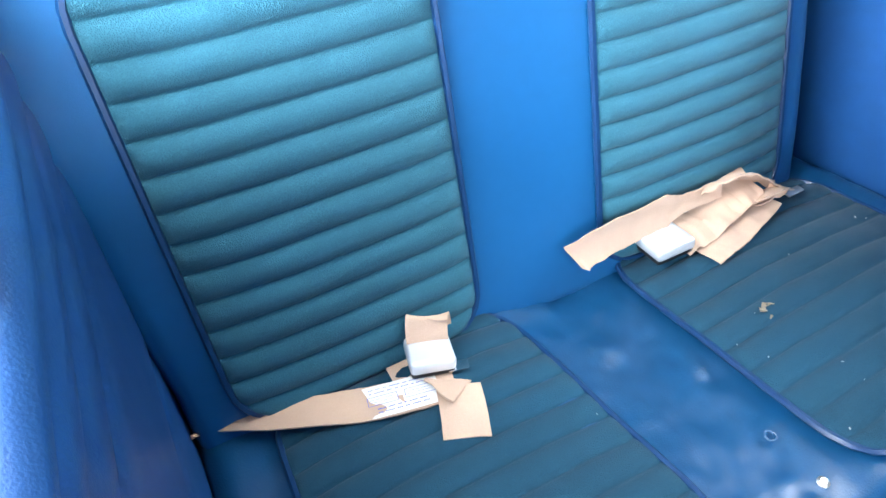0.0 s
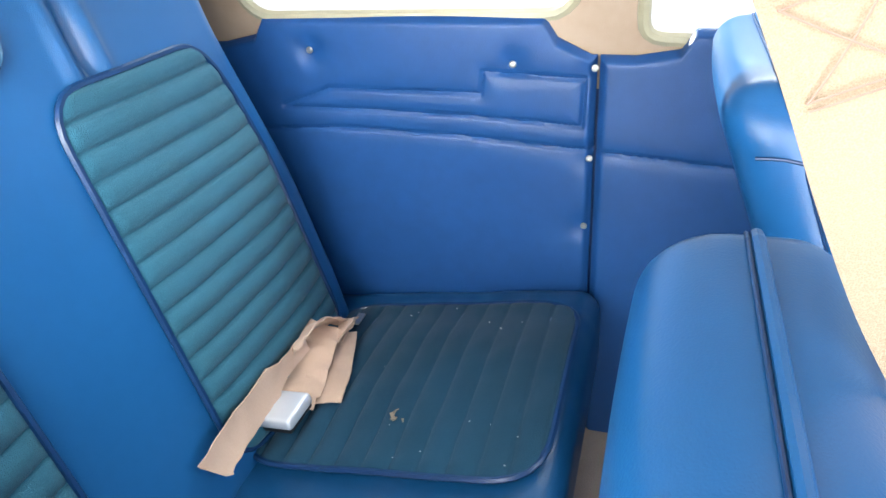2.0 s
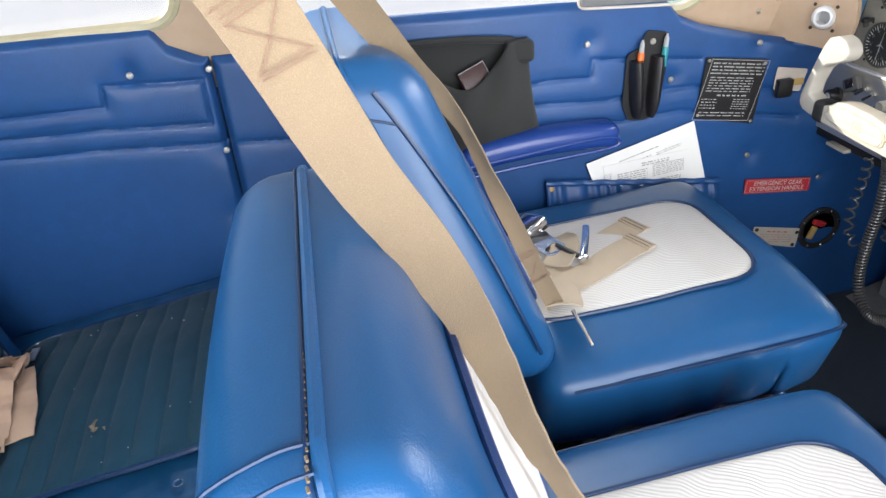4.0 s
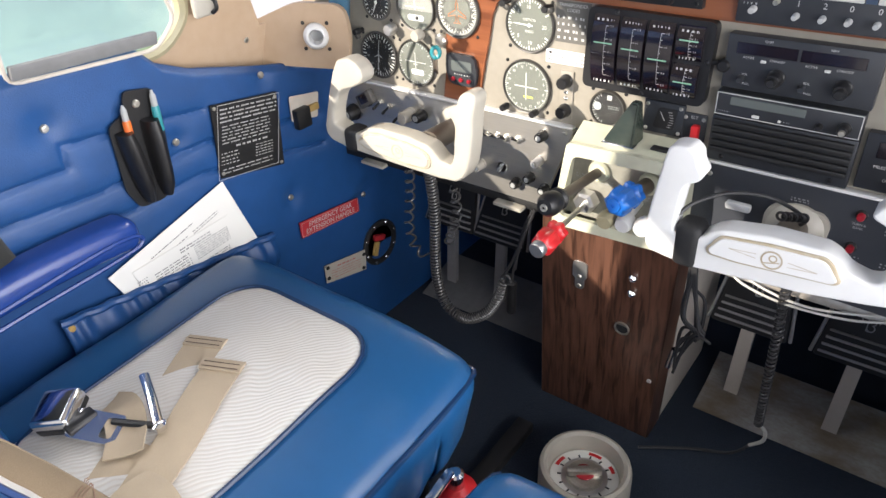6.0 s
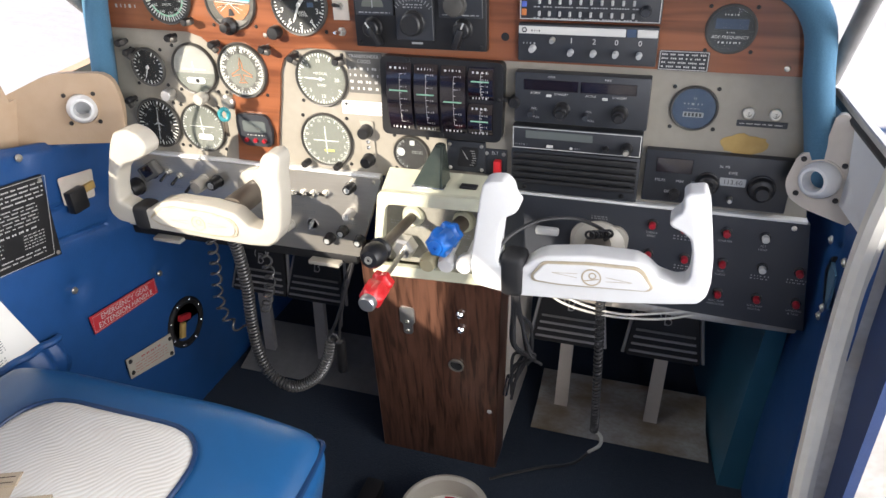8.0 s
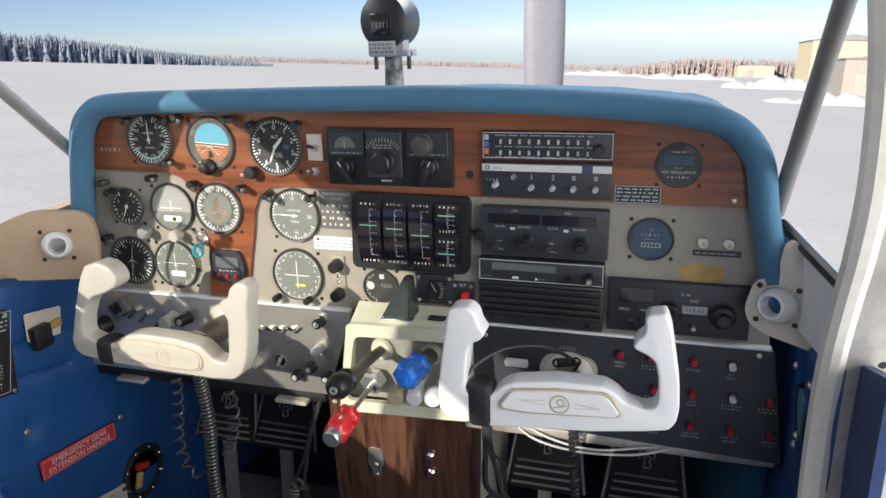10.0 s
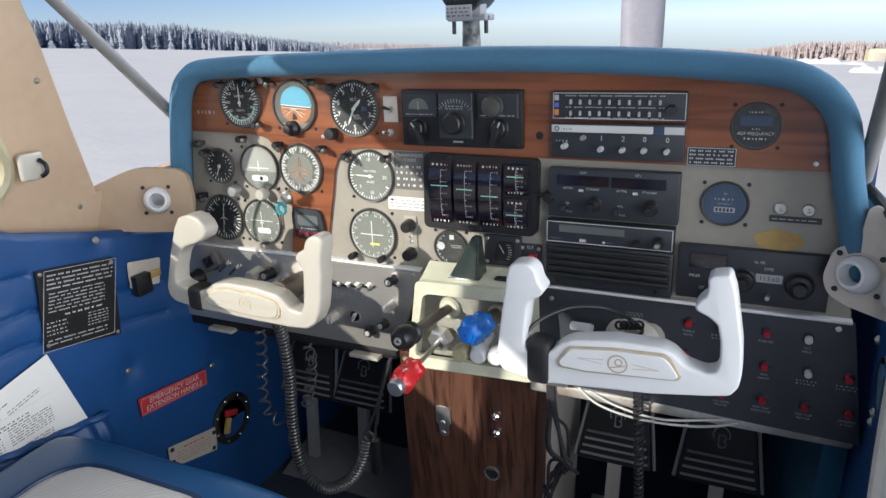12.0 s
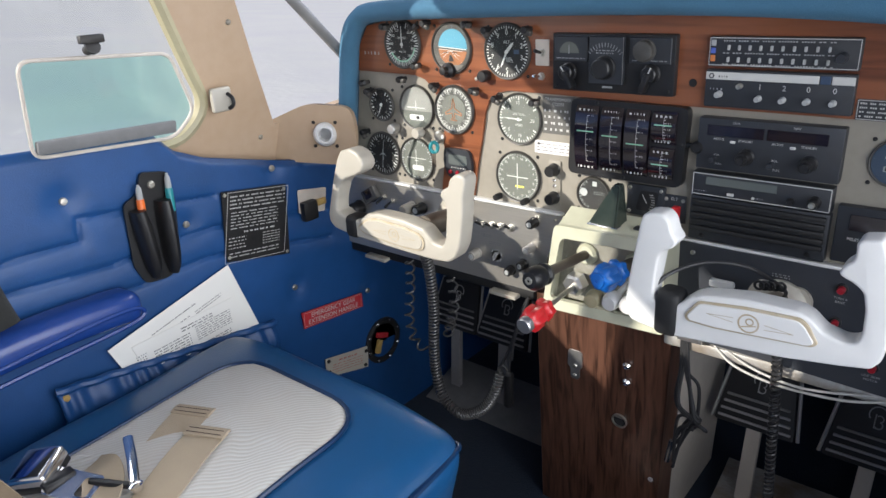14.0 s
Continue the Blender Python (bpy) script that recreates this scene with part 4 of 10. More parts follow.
def build_compass():
    ob = thing("magnetic_compass", "black magnetic compass on a worn metal stalk on the glareshield", "compass", at=Matrix.Translation((-0.058, 0.12, 0.840)) @ Matrix.Diagonal((0.83, 0.83, 0.90, 1)))
    bm = bm_new()
    lathe(bm, [(0.026, -0.006), (0.024, 0.0), (0.0160, 0.004), (0.0145, 0.045), (0.0155, 0.05)], seg=20)
    part("stalk", bm, "worn_paint", ob, "stalk with flaking paint")
    bm = bm_new()
    bbox(bm, (0.068, 0.045, 0.010), (0, 0, 0.052), 0.002)
    bbox(bm, (0.056, 0.03, 0.022), (0, -0.012, 0.064), 0.003)
    part("bracket", bm, "strut_grey", ob)
    for sx in (-0.029, 0.029):
        bm = bm_new()
        lathe(bm, [(0.0035, -0.018), (0.0035, 0.002), (0.006, 0.002), (0.006, 0.008), (0, 0.008)], (sx, -0.005, 0.046), seg=10)
        part("bolt", bm, "black_plastic", ob)
    bm = bm_new()
    lathe(bm, [(0.030, -0.045), (0.0385, -0.040), (0.0395, -0.03), (0.0385, 0.03), (0.033, 0.045), (0, 0.048)], (0, 0, 0.098), (0, 1, 0.02), 30)
    part("case", bm, "black_plastic", ob, "round black case")
    bm = bm_new()
    bbox(bm, (0.036, 0.004, 0.030), (-0.002, -0.046, 0.094), 0.003)
    part("window", bm, "display_dark", ob)
    bm = bm_new()
    mm = Matrix.Translation((-0.002, -0.0485, 0.094)) @ XZ
    for u in (-0.012, -0.006, 0, 0.006, 0.012):
        quad(bm, u - 0.0006, -0.006, u + 0.0006, 0.003, mm)
    part("card", bm, "dull_grey", ob)
    bm = bm_new()
    bbox(bm, (0.046, 0.003, 0.020), (0, -0.050, 0.060), 0.001)
    part("correction_card", bm, "strut_grey", ob, "small printed deviation card")
    bm = bm_new()
    bars(bm, -0.02, -0.008, 0.02, 0.008, 3, Matrix.Translation((0, -0.0518, 0.060)) @ XZ, random.Random(3))
    part("print", bm, "ink", ob)


# ---------- seats ----------
def pleated(bm, w0, w1, length, pitch, height, corner, along, m, lift=0.004, n_u=34, phase=0.0):
    """A quilted insert: v runs 0..length, half width from w0 to w1, rolls across u (along=0) or along u (along=1)."""
    fine = 16 if pitch > 0.02 else 8
    nv = max(20, int(length / pitch * fine)) if along == 0 else 60
    nu = n_u if along == 0 else max(20, int((w0 + w1) / pitch * fine))
    grid = []
    for j in range(nv + 1):
        v = length * j / nv
        hw = w0 + (w1 - w0) * j / nv
        e = min(v, length - v)
        if e < corner:
            hw -= corner - math.sqrt(max(corner ** 2 - (corner - e) ** 2, 0))
        row = []
        for i in range(nu + 1):
            u = hw * (2 * i / nu - 1)
            s = v + phase if along == 0 else u + 5 * pitch
            s += 0.0016 * noise.noise(Vector((u * 11, v * 11, 3)))
            ph = (s / pitch) % 1.0
            d = min(ph, 1 - ph)
            z = height * (abs(math.sin(math.pi * ph)) ** 0.75) + 0.0012 * noise.noise(Vector((u * 30, v * 30, 1)))
            z -= height * 0.35 * math.exp(-(d / 0.055) ** 2)
            edge = min(hw - abs(u), e)
            z *= min(1, edge / 0.008)
            row.append(bm.verts.new(m(u, v, lift + z)))
        grid.append(row)
    for a, b in zip(grid, grid[1:]):
        for i in range(nu):
            try:
                bm.faces.new([a[i], a[i + 1], b[i + 1], b[i]])
            except ValueError:
                pass
    return bm


def insert_outline(w0, w1, length, corner, m, lift, n=8):
    loop = round_poly([(-w0, 0), (w0, 0), (w1, length), (-w1, length)], corner * 1.3, 6)
    out = []
    for i in range(len(loop)):
        a, b = Vector(loop[i]), Vector(loop[(i + 1) % len(loop)])
        k = max(1, int((b - a).length / 0.025))
        out += [a + (b - a) * t / k for t in range(k)]
    return [Vector(m(p.x, p.y, lift)) for p in out]


BENCH_Z = lambda y: 0.268 + 0.150 * (y + 1.50)


def build_rear_bench():
    ob = thing("rear_bench_seat", "blue vinyl rear bench with quilted teal cloth inserts", "bench seat")
    y0, y1 = -1.60, -1.075
    bm = bm_new()

    def shape(x, y, z):
        yy = y + (y0 + y1) / 2
        crown = 0.0
        for c in (-0.275, 0.22):
            crown = max(crown, 0.012 * math.exp(-((x - c) / 0.13) ** 4))
        k = (z / 0.075 + 1) / 2
        wob = 0.004 * noise.noise(Vector((x * 9, yy * 9, 2))) + 0.002 * noise.noise(Vector((x * 28, yy * 28, 7)))
        wrinkle = 0.0032 * math.exp(-((x - 0.02) / 0.08) ** 2) * noise.noise(Vector((x * 30, yy * 20, 9))) + 0.0022 * math.exp(-((x - 0.02) / 0.09) ** 2) * noise.noise(Vector((x * 75, yy * 55, 4))) + 0.004 * math.exp(-((x - 0.03) / 0.03) ** 2) * math.exp(-((yy + 1.36) / 0.018) ** 2)
        wrinkle -= 0.003 * math.exp(-((x + 0.03) / 0.018) ** 2 - ((yy + 1.27) / 0.016) ** 2)
        dip = -0.014 * math.exp(-((x + 0.0) / 0.07) ** 2)
        front = -0.018 * max(0, (yy + 1.13) / 0.06) ** 2 if yy > -1.13 else 0
        return (x - 0.033, yy, BENCH_Z(yy) - 0.075 + z + (crown + wob + wrinkle + dip + front) * k)

    rbox(bm, (0.984, y1 - y0, 0.15), 0.030, (130, 70, 3), 4, fn=shape)
    part("cushion", bm, "seat_vinyl_shaded", ob, "creased blue vinyl seat cushion", sharp=180)
    for c, wa, wb, lo, hi in ((-0.275, 0.185, 0.185, -1.50, -1.098), (0.225, 0.150, 0.170, -1.50, -1.098)):
        top = lambda u, v, w, c=c, lo=lo: (c + u, lo + v, BENCH_Z(lo + v) + 0.012 * math.exp(-((u) / 0.13) ** 4) + 0.004 * noise.noise(Vector(((c + u + 0.025) * 9, (lo + v) * 9, 2))) + w - 0.003)
        bm = bm_new()
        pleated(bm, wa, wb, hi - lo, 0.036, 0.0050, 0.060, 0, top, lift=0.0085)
        part("seat_insert", bm, "teal_weave_shaded", ob, "teal pleated cloth insert, colour darkened for shade", sharp=180)
        bm = bm_new()
        tube(bm, insert_outline(wa, wb, hi - lo, 0.060, top, 0.0075), 0.0042, 6, closed=True)
        part("piping", bm, "piping", ob)
    # backrest
    bz0, bz1 = 0.24, 0.98
    lean = 0.255
    yb = lambda z: -1.485 - lean * (z - 0.30)
    bm = bm_new()

    def back(x, y, z):
        zz = z + (bz0 + bz1) / 2
        roll = 0.020 * math.exp(-((abs(x) - 0.235) / 0.14) ** 4)
        lift = max(0, min(1, (zz - 0.735) / 0.03)) * (1 - max(0, min(1, (zz - 0.80) / 0.1)))
        fold = lift * (0.012 * math.exp(-((x + 0.176) / 0.010) ** 2) - 0.007 * math.exp(-((x + 0.198) / 0.010) ** 2) - 0.007 * math.exp(-((x + 0.154) / 0.010) ** 2))
        k = (y / 0.07 + 1) / 2
        side = max(0, min(1, (-x - 0.10) / 0.33)) * max(0, min(1, (0.80 - zz) / 0.32))
        x -= 0.045 * side * side * (3 - 2 * side)
        flare = 0.036 * max(0, x) / 0.42 * max(0, min(1.3, (zz - 0.33) / 0.3))
        return (x + 0.027 + flare, yb(zz) - 0.07 + y + (roll * 0.5 - fold + 0.003 * noise.noise(Vector((x * 7, zz * 7, 4)))) * k, zz)

    rbox(bm, (0.857, 0.14, bz1 - bz0), 0.028, (130, 3, 70), 4, fn=back)
    part("backrest", bm, "seat_vinyl", ob, "blue vinyl backrest", sharp=180)
    for c, sg in ((-0.072, -1), (0.105, 1)):
        z_lo, z_hi = 0.285, 0.752
        wi = 0.158 if sg < 0 else 0.148
        ln = math.hypot(z_hi - z_lo, lean * (z_hi - z_lo))

        def face(u, v, w, c=c, sg=sg, ln=ln, z_lo=z_lo, z_hi=z_hi, wi=wi):
            z = z_lo + (z_hi - z_lo) * v / ln
            hw = wi + 0.002 - 0.008 * v / ln
            x = c + sg * (hw + u * 1.0)
            if sg < 0:
                x += 0.045 * max(0, (c - x) / 0.31) * max(0, (z - 0.56) / 0.19) ** 1.6
            if sg > 0:
                x += (x - c) / 0.28 * 0.026 * v / ln
            roll = 0.010 * math.exp(-((abs(x - 0.016) - 0.235) / 0.14) ** 4)
            return (x, yb(z) + roll + w * 0.97, z + w * 0.25)

        bm = bm_new()
        pleated(bm, wi - 0.003, wi - 0.011, ln, 0.0322 if sg < 0 else 0.0336, 0.0065, 0.045, 0, face, lift=0.006, phase=0.0 if sg < 0 else 0.006)
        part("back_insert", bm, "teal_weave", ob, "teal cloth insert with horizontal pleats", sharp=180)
        bm = bm_new()
        tube(bm, insert_outline(wi, wi - 0.008, ln, 0.045, face, 0.006), 0.0042, 6, closed=True)
        part("piping", bm, "piping", ob)
    # torn opening in the top of the backrest
    bm = bm_new()
    loop = [(0.055, 0.845), (0.06, 0.81), (0.036, 0.784), (0.0, 0.779), (-0.05, 0.790), (-0.062, 0.815), (-0.05, 0.86), (0.0, 0.875)]
    tube(bm, smooth_path([(x, yb(z) + 0.004, z) for x, z in loop], 4, True), 0.007, 8, closed=True, squash=(1, 0.7))
    part("torn_edge", bm, "shiny_vinyl", ob, "shiny rolled edge of the slot")
    bm = bm_new()
    plate(bm, [(p.x, p.z) for p in smooth_path([(x, 0, z) for x, z in loop], 4, True)], [], 0.001)
    for v in bm.verts:
        x, z = v.co.x, v.co.y
        v.co = (x, yb(z) + 0.003 + v.co.z, z)
    part("tear", bm, "sill_dark", ob, "dark opening through the backrest top")
    bm = bm_new()
    lathe(bm, [(0.006, 0), (0.006, 0.0015), (0.003, 0.004), (0, 0.004)], (-0.046, -1.12, BENCH_Z(-1.12) + 0.000), seg=12)
    part("stud", bm, "screw_steel", ob, "small bare metal stud")
    bm = bm_new()
    lathe(bm, [(0.006, 0.0005), (0.007, 0.002), (0.005, 0.002), (0.004, 0.0005)], (-0.054, -1.183, BENCH_Z(-1.183) - 0.008), seg=12, caps=False)
    part("puncture", bm, "seat_vinyl_shaded", ob)


def front_seat(x0, yf, lean, W, label, foot=-0.475, front=(1.0, 1.0), rear=(1.0, 1.0), bolster=0.014, side_seam=False, insert_top=0.66):
    """A front seat; x0 its middle, yf the front of its cushion; front and rear: how thick its back is at the top and the foot."""
    ob = thing("cockpit_chair", label, "chair", "front chairs", at=(x0, yf, 0))
    zt = lambda y: 0.392 - 0.06 * (abs(y + 0.02) if y < -0.02 else 0) - 0.30 * max(0, y + 0.06) ** 1.5
    bm = bm_new()

    def cush(x, y, z):
        k = (z / 0.075 + 1) / 2
        yy = y - 0.22
        side = -0.020 * (abs(x) / (W / 2)) ** 3
        edge = max(0, abs(x) / (W / 2) - 0.8) / 0.2
        pucker = 0.0045 * (1 - k) * edge * math.sin(yy * 82 + 3 * noise.noise(Vector((yy * 9, x0, 1)))) * (1 if x > 0 else -1)
        return (x * (1 - 0.05 * (1 - k)) + pucker, yy - 0.03 * (1 - k) * (1 if yy > -0.1 else 0), zt(yy) - 0.075 + z + (side + 0.003 * noise.noise(Vector((x * 8 + x0, yy * 8, 0)))) * k)

    rbox(bm, (W, 0.44, 0.15), 0.040, (30, 30, 4), 5, fn=cush)
    part("cushion", bm, "seat_vinyl", ob, "blue vinyl seat cushion", sharp=180)
    bm = bm_new()
    edge = [(-W / 2 + 0.010, -0.40), (-W / 2 + 0.008, -0.06), (-W / 2 + 0.05, -0.014), (0, -0.004), (W / 2 - 0.05, -0.014), (W / 2 - 0.008, -0.06), (W / 2 - 0.010, -0.40)]
    tube(bm, smooth_path([(x, y, zt(y) - 0.036) for x, y in edge], 6), 0.0035, 6)
    part("piping", bm, "piping", ob)
    surf = lambda u, v, w: (u, -0.43 + v, zt(-0.43 + v) - 0.020 * (abs(u) / (W / 2)) ** 3 + 0.003 * noise.noise(Vector((u * 8 + x0, (-0.43 + v) * 8, 0))) + w)
    bm = bm_new()
    nu, nv = 40, 50
    grid = []
    for j in range(nv + 1):
        v = 0.36 * j / nv
        hw = 0.125
        e = 0.36 - v
        if e < 0.06:
            hw -= 0.06 - math.sqrt(max(0.06 ** 2 - (0.06 - e) ** 2, 0))
        row = []
        for i in range(nu + 1):
            u = hw * (2 * i / nu - 1)
            ed = min(1, min(hw - abs(u), e) / 0.006)
            row.append(bm.verts.new(surf(u, v, 0.002 + 0.003 * ed)))
        grid.append(row)
    for a, b in zip(grid, grid[1:]):
        for i in range(nu):
            try:
                bm.faces.new([a[i], a[i + 1], b[i + 1], b[i]])
            except ValueError:
                pass
    part("seat_insert", bm, "ribbed_white", ob, "off-white cloth insert with wavy ribs", sharp=180)
    bm = bm_new()
    loop = [p for p in insert_outline(0.126, 0.126, 0.361, 0.05, surf, 0.003)]
    tube(bm, loop, 0.003, 6, closed=True)
    part("insert_welt", bm, "piping", ob)
    # backrest
    H0, H1 = 0.34, 0.765
    yc = lambda z: foot - lean * (z - 0.36)
    low = lambda z: max(0, min(1, (H1 - z) / 0.32))
    wz = lambda z: 1.0 - 0.27 * max(0, min(1, (z - 0.42) / 0.33)) ** 1.3

    def back(x, y, z):
        zz = z + (H0 + H1) / 2
        k = (y / 0.06 + 1) / 2
        ends = front if y > 0 else rear
        thick = ends[0] + (ends[1] - ends[0]) * low(zz)
        bol = bolster * k * (math.exp(-((abs(x) - 0.15) / 0.06) ** 2))
        near = 0.006 * (1 - k) * (abs(x) / 0.22) ** 2
        return (x * wz(zz), yc(zz) + y * thick + bol + near, zz)

    bm = bm_new()
    rbox(bm, (0.44, 0.125, H1 - H0), 0.046, (24, 4, 30), 7, fn=back)
    part("backrest", bm, "seat_vinyl", ob, "blue vinyl backrest", sharp=180)
    # welt over the top of the backrest, and its side seam
    bm = bm_new()
    half = [(0.06 * i, H1) for i in range(3)] + [(0.174 * 0.73 + 0.0336 * math.sin(a), H1 - 0.046 + 0.046 * math.cos(a)) for a in (0, 0.4, 0.8, 1.2)]
    half += [(0.22 * wz(z), z) for z in (0.69, 0.65, 0.60, 0.54, 0.48, 0.42, 0.37)]
    pts = [(-x, yc(z) - 0.002, z + 0.0005) for x, z in reversed(half)] + [(x, yc(z) - 0.002, z + 0.0005) for x, z in half[1:]]
    tube(bm, smooth_path(pts, 4), 0.0034, 8)
    part("piping", bm, "seat_vinyl", ob)
    bm = bm_new()
    for off in (-0.0048,):
        tube(bm, smooth_path([(x, y + off, z + 0.0006) for x, y, z in pts], 4), 0.0010, 6)
    part("seam", bm, "piping", ob, "dark sewn seam along the welt")
    if not side_seam:
        # sewn gusset over the top corner, with its stitches along the welt
        yt = yc(H1)
        bm = bm_new()
        for u0, du in ((0.126, 0.008), (0.141, 0.014)):
            tube(bm, smooth_path([(u0 + du * q, yt - d * rear[0], H1 + h) for q, d, h in ((0, 0.004, 0.0008), (0.3, 0.020, 0.0004), (0.7, 0.047, -0.012), (1, 0.0622, -0.040))], 5), 0.0010, 6)
        part("gusset_seam", bm, "piping", ob, "dark sewn gusset seams")
        bm = bm_new()
        for i in range(20):
            u = 0.070 + 0.0048 * i
            tube(bm, [(u, yt - 0.0066, H1 + 0.0010), (u + 0.0030, yt - 0.0060, H1 + 0.0012)], 0.0007, 5)
        part("stitching", bm, "webbing", ob, "pale thread stitches along the welt")
    bm = bm_new()

    def bf(u, v, w):
        zz = 0.40 + (insert_top - 0.40) * v / 0.27
        return (u, yc(zz) + 0.0625 * (front[0] + (front[1] - front[0]) * low(zz)) + w + bolster * math.exp(-((abs(u) - 0.15) / 0.06) ** 2), zz + w * 0.3)

    pleated(bm, 0.135, 0.105, 0.27, 0.008, 0.0012, 0.04, 0, bf, lift=0.002, n_u=30)
    part("back_insert", bm, "white_fabric", ob, "off-white ribbed cloth insert", sharp=180)
    bm = bm_new()
    tube(bm, insert_outline(0.137, 0.107, 0.27, 0.04, bf, 0.003), 0.004, 6, closed=True)
    part("insert_welt", bm, "navy_vinyl", ob)
    if side_seam:
        bm = bm_new()
        tube(bm, smooth_path([(0.2205 * wz(z), yc(z) + d, z) for z, d in ((0.735, 0.018), (0.70, 0.026), (0.66, 0.034), (0.60, 0.044), (0.54, 0.049), (0.47, 0.050), (0.40, 0.050))], 5), 0.0030, 8)
        part("side_seam", bm, "piping", ob, "dark sewn seam down the side")
        bm = bm_new()
        tube(bm, smooth_path([(0.2205 * wz(z), yc(z) + d, z) for z, d in ((0.712, -0.040), (0.712, -0.020), (0.708, 0.0), (0.700, 0.024))], 5), 0.0016, 8)
        part("cross_seam", bm, "piping", ob)
    # base rails
    for sx in (-0.16, 0.16):
        bm = bm_new()
        bbox(bm, (0.03, 0.68, 0.022), (sx, -0.12, 0.011), 0.003)
        bbox(bm, (0.025, 0.04, 0.25), (sx, -0.08, 0.13), 0.003)
        bbox(bm, (0.025, 0.04, 0.25), (sx, -0.38, 0.13), 0.003)
        part("rail", bm, "black_matte", ob)
    return ob


# ---------- belts ----------
def build_shoulder_strap(pts, side, width, label, stitch=None, twist=None):
    ob = thing("shoulder_strap", label, "seat belt", "shoulder straps")
    path = smooth_path(pts, 8)
    sides = [Vector(side)]
    if twist:
        sides = []
        for i in range(len(path)):
            t = (path[min(i + 1, len(path) - 1)] - path[max(i - 1, 0)]).normalized()
            sides.append(Matrix.Rotation(radians(twist(i / (len(path) - 1))), 3, t) @ Vector(side))
    bm = bm_new()
    ribbon(bm, path, sides, width, 0.0022, 0.0022, 0.0016)
    part("webbing", bm, "webbing", ob)
    for i0, i1 in stitch or []:
        bm = bm_new()
        S = Vector(side)

        def on(i, u):
            k = int(i)
            p = path[k].lerp(path[k + 1], i - k)
            t = (path[k + 1] - path[k]).normalized()
            s = (S - t * S.dot(t)).normalized()
            return p + s * (u * (width[0] if isinstance(width, list) else width) / 2), s.cross(t)

        lines = [[(i0, -0.75), (i0, 0.75)], [(i0 + 0.35, -0.75), (i0 + 0.35, 0.75)], [(i1, -0.75), (i1, 0.75)], [(i1 - 0.35, -0.75), (i1 - 0.35, 0.75)],
                 [(i0 + 0.3, -0.75), (i1 - 0.3, 0.75)], [(i0 + 0.3, 0.75), (i1 - 0.3, -0.75)],
                 [(i0 - 0.35 - (0.14 if k % 2 else 0), -0.85 + 1.7 * k / 16) for k in range(17)]]
        for off in (0.0017, -0.0017):
            for ln in lines:
                pp = []
                for (a, u), (b, v) in zip(ln, ln[1:]):
                    kk = 6 if len(ln) == 2 else 1
                    for q in range(kk):
                        p, nn = on(a + (b - a) * q / kk, u + (v - u) * q / kk)
                        pp.append(p + nn * off)
                p, nn = on(*ln[-1])
                pp.append(p + nn * off)
                tube(bm, pp, 0.0004, 5)
        part("stitching", bm, "stitch_brown", ob, "reddish brown zigzag stitching")
    return ob


def build_buckle(parent, m, w=0.052, l=0.05, mat="buckle_grey"):
    bm = bm_new()
    rbox(bm, (w, l, 0.018), 0.006, (2, 2, 1), 3, m=m)
    buckle = part("buckle", bm, mat, parent, "silver lift-latch buckle")
    bm = bm_new()
    rbox(bm, (w * 0.94, l * 0.96, 0.012), 0.003, (1, 1, 1), 2, m=m @ Matrix.Translation((0, -0.002, -0.009)))
    part("buckle_base", bm, "black_plastic", buckle)


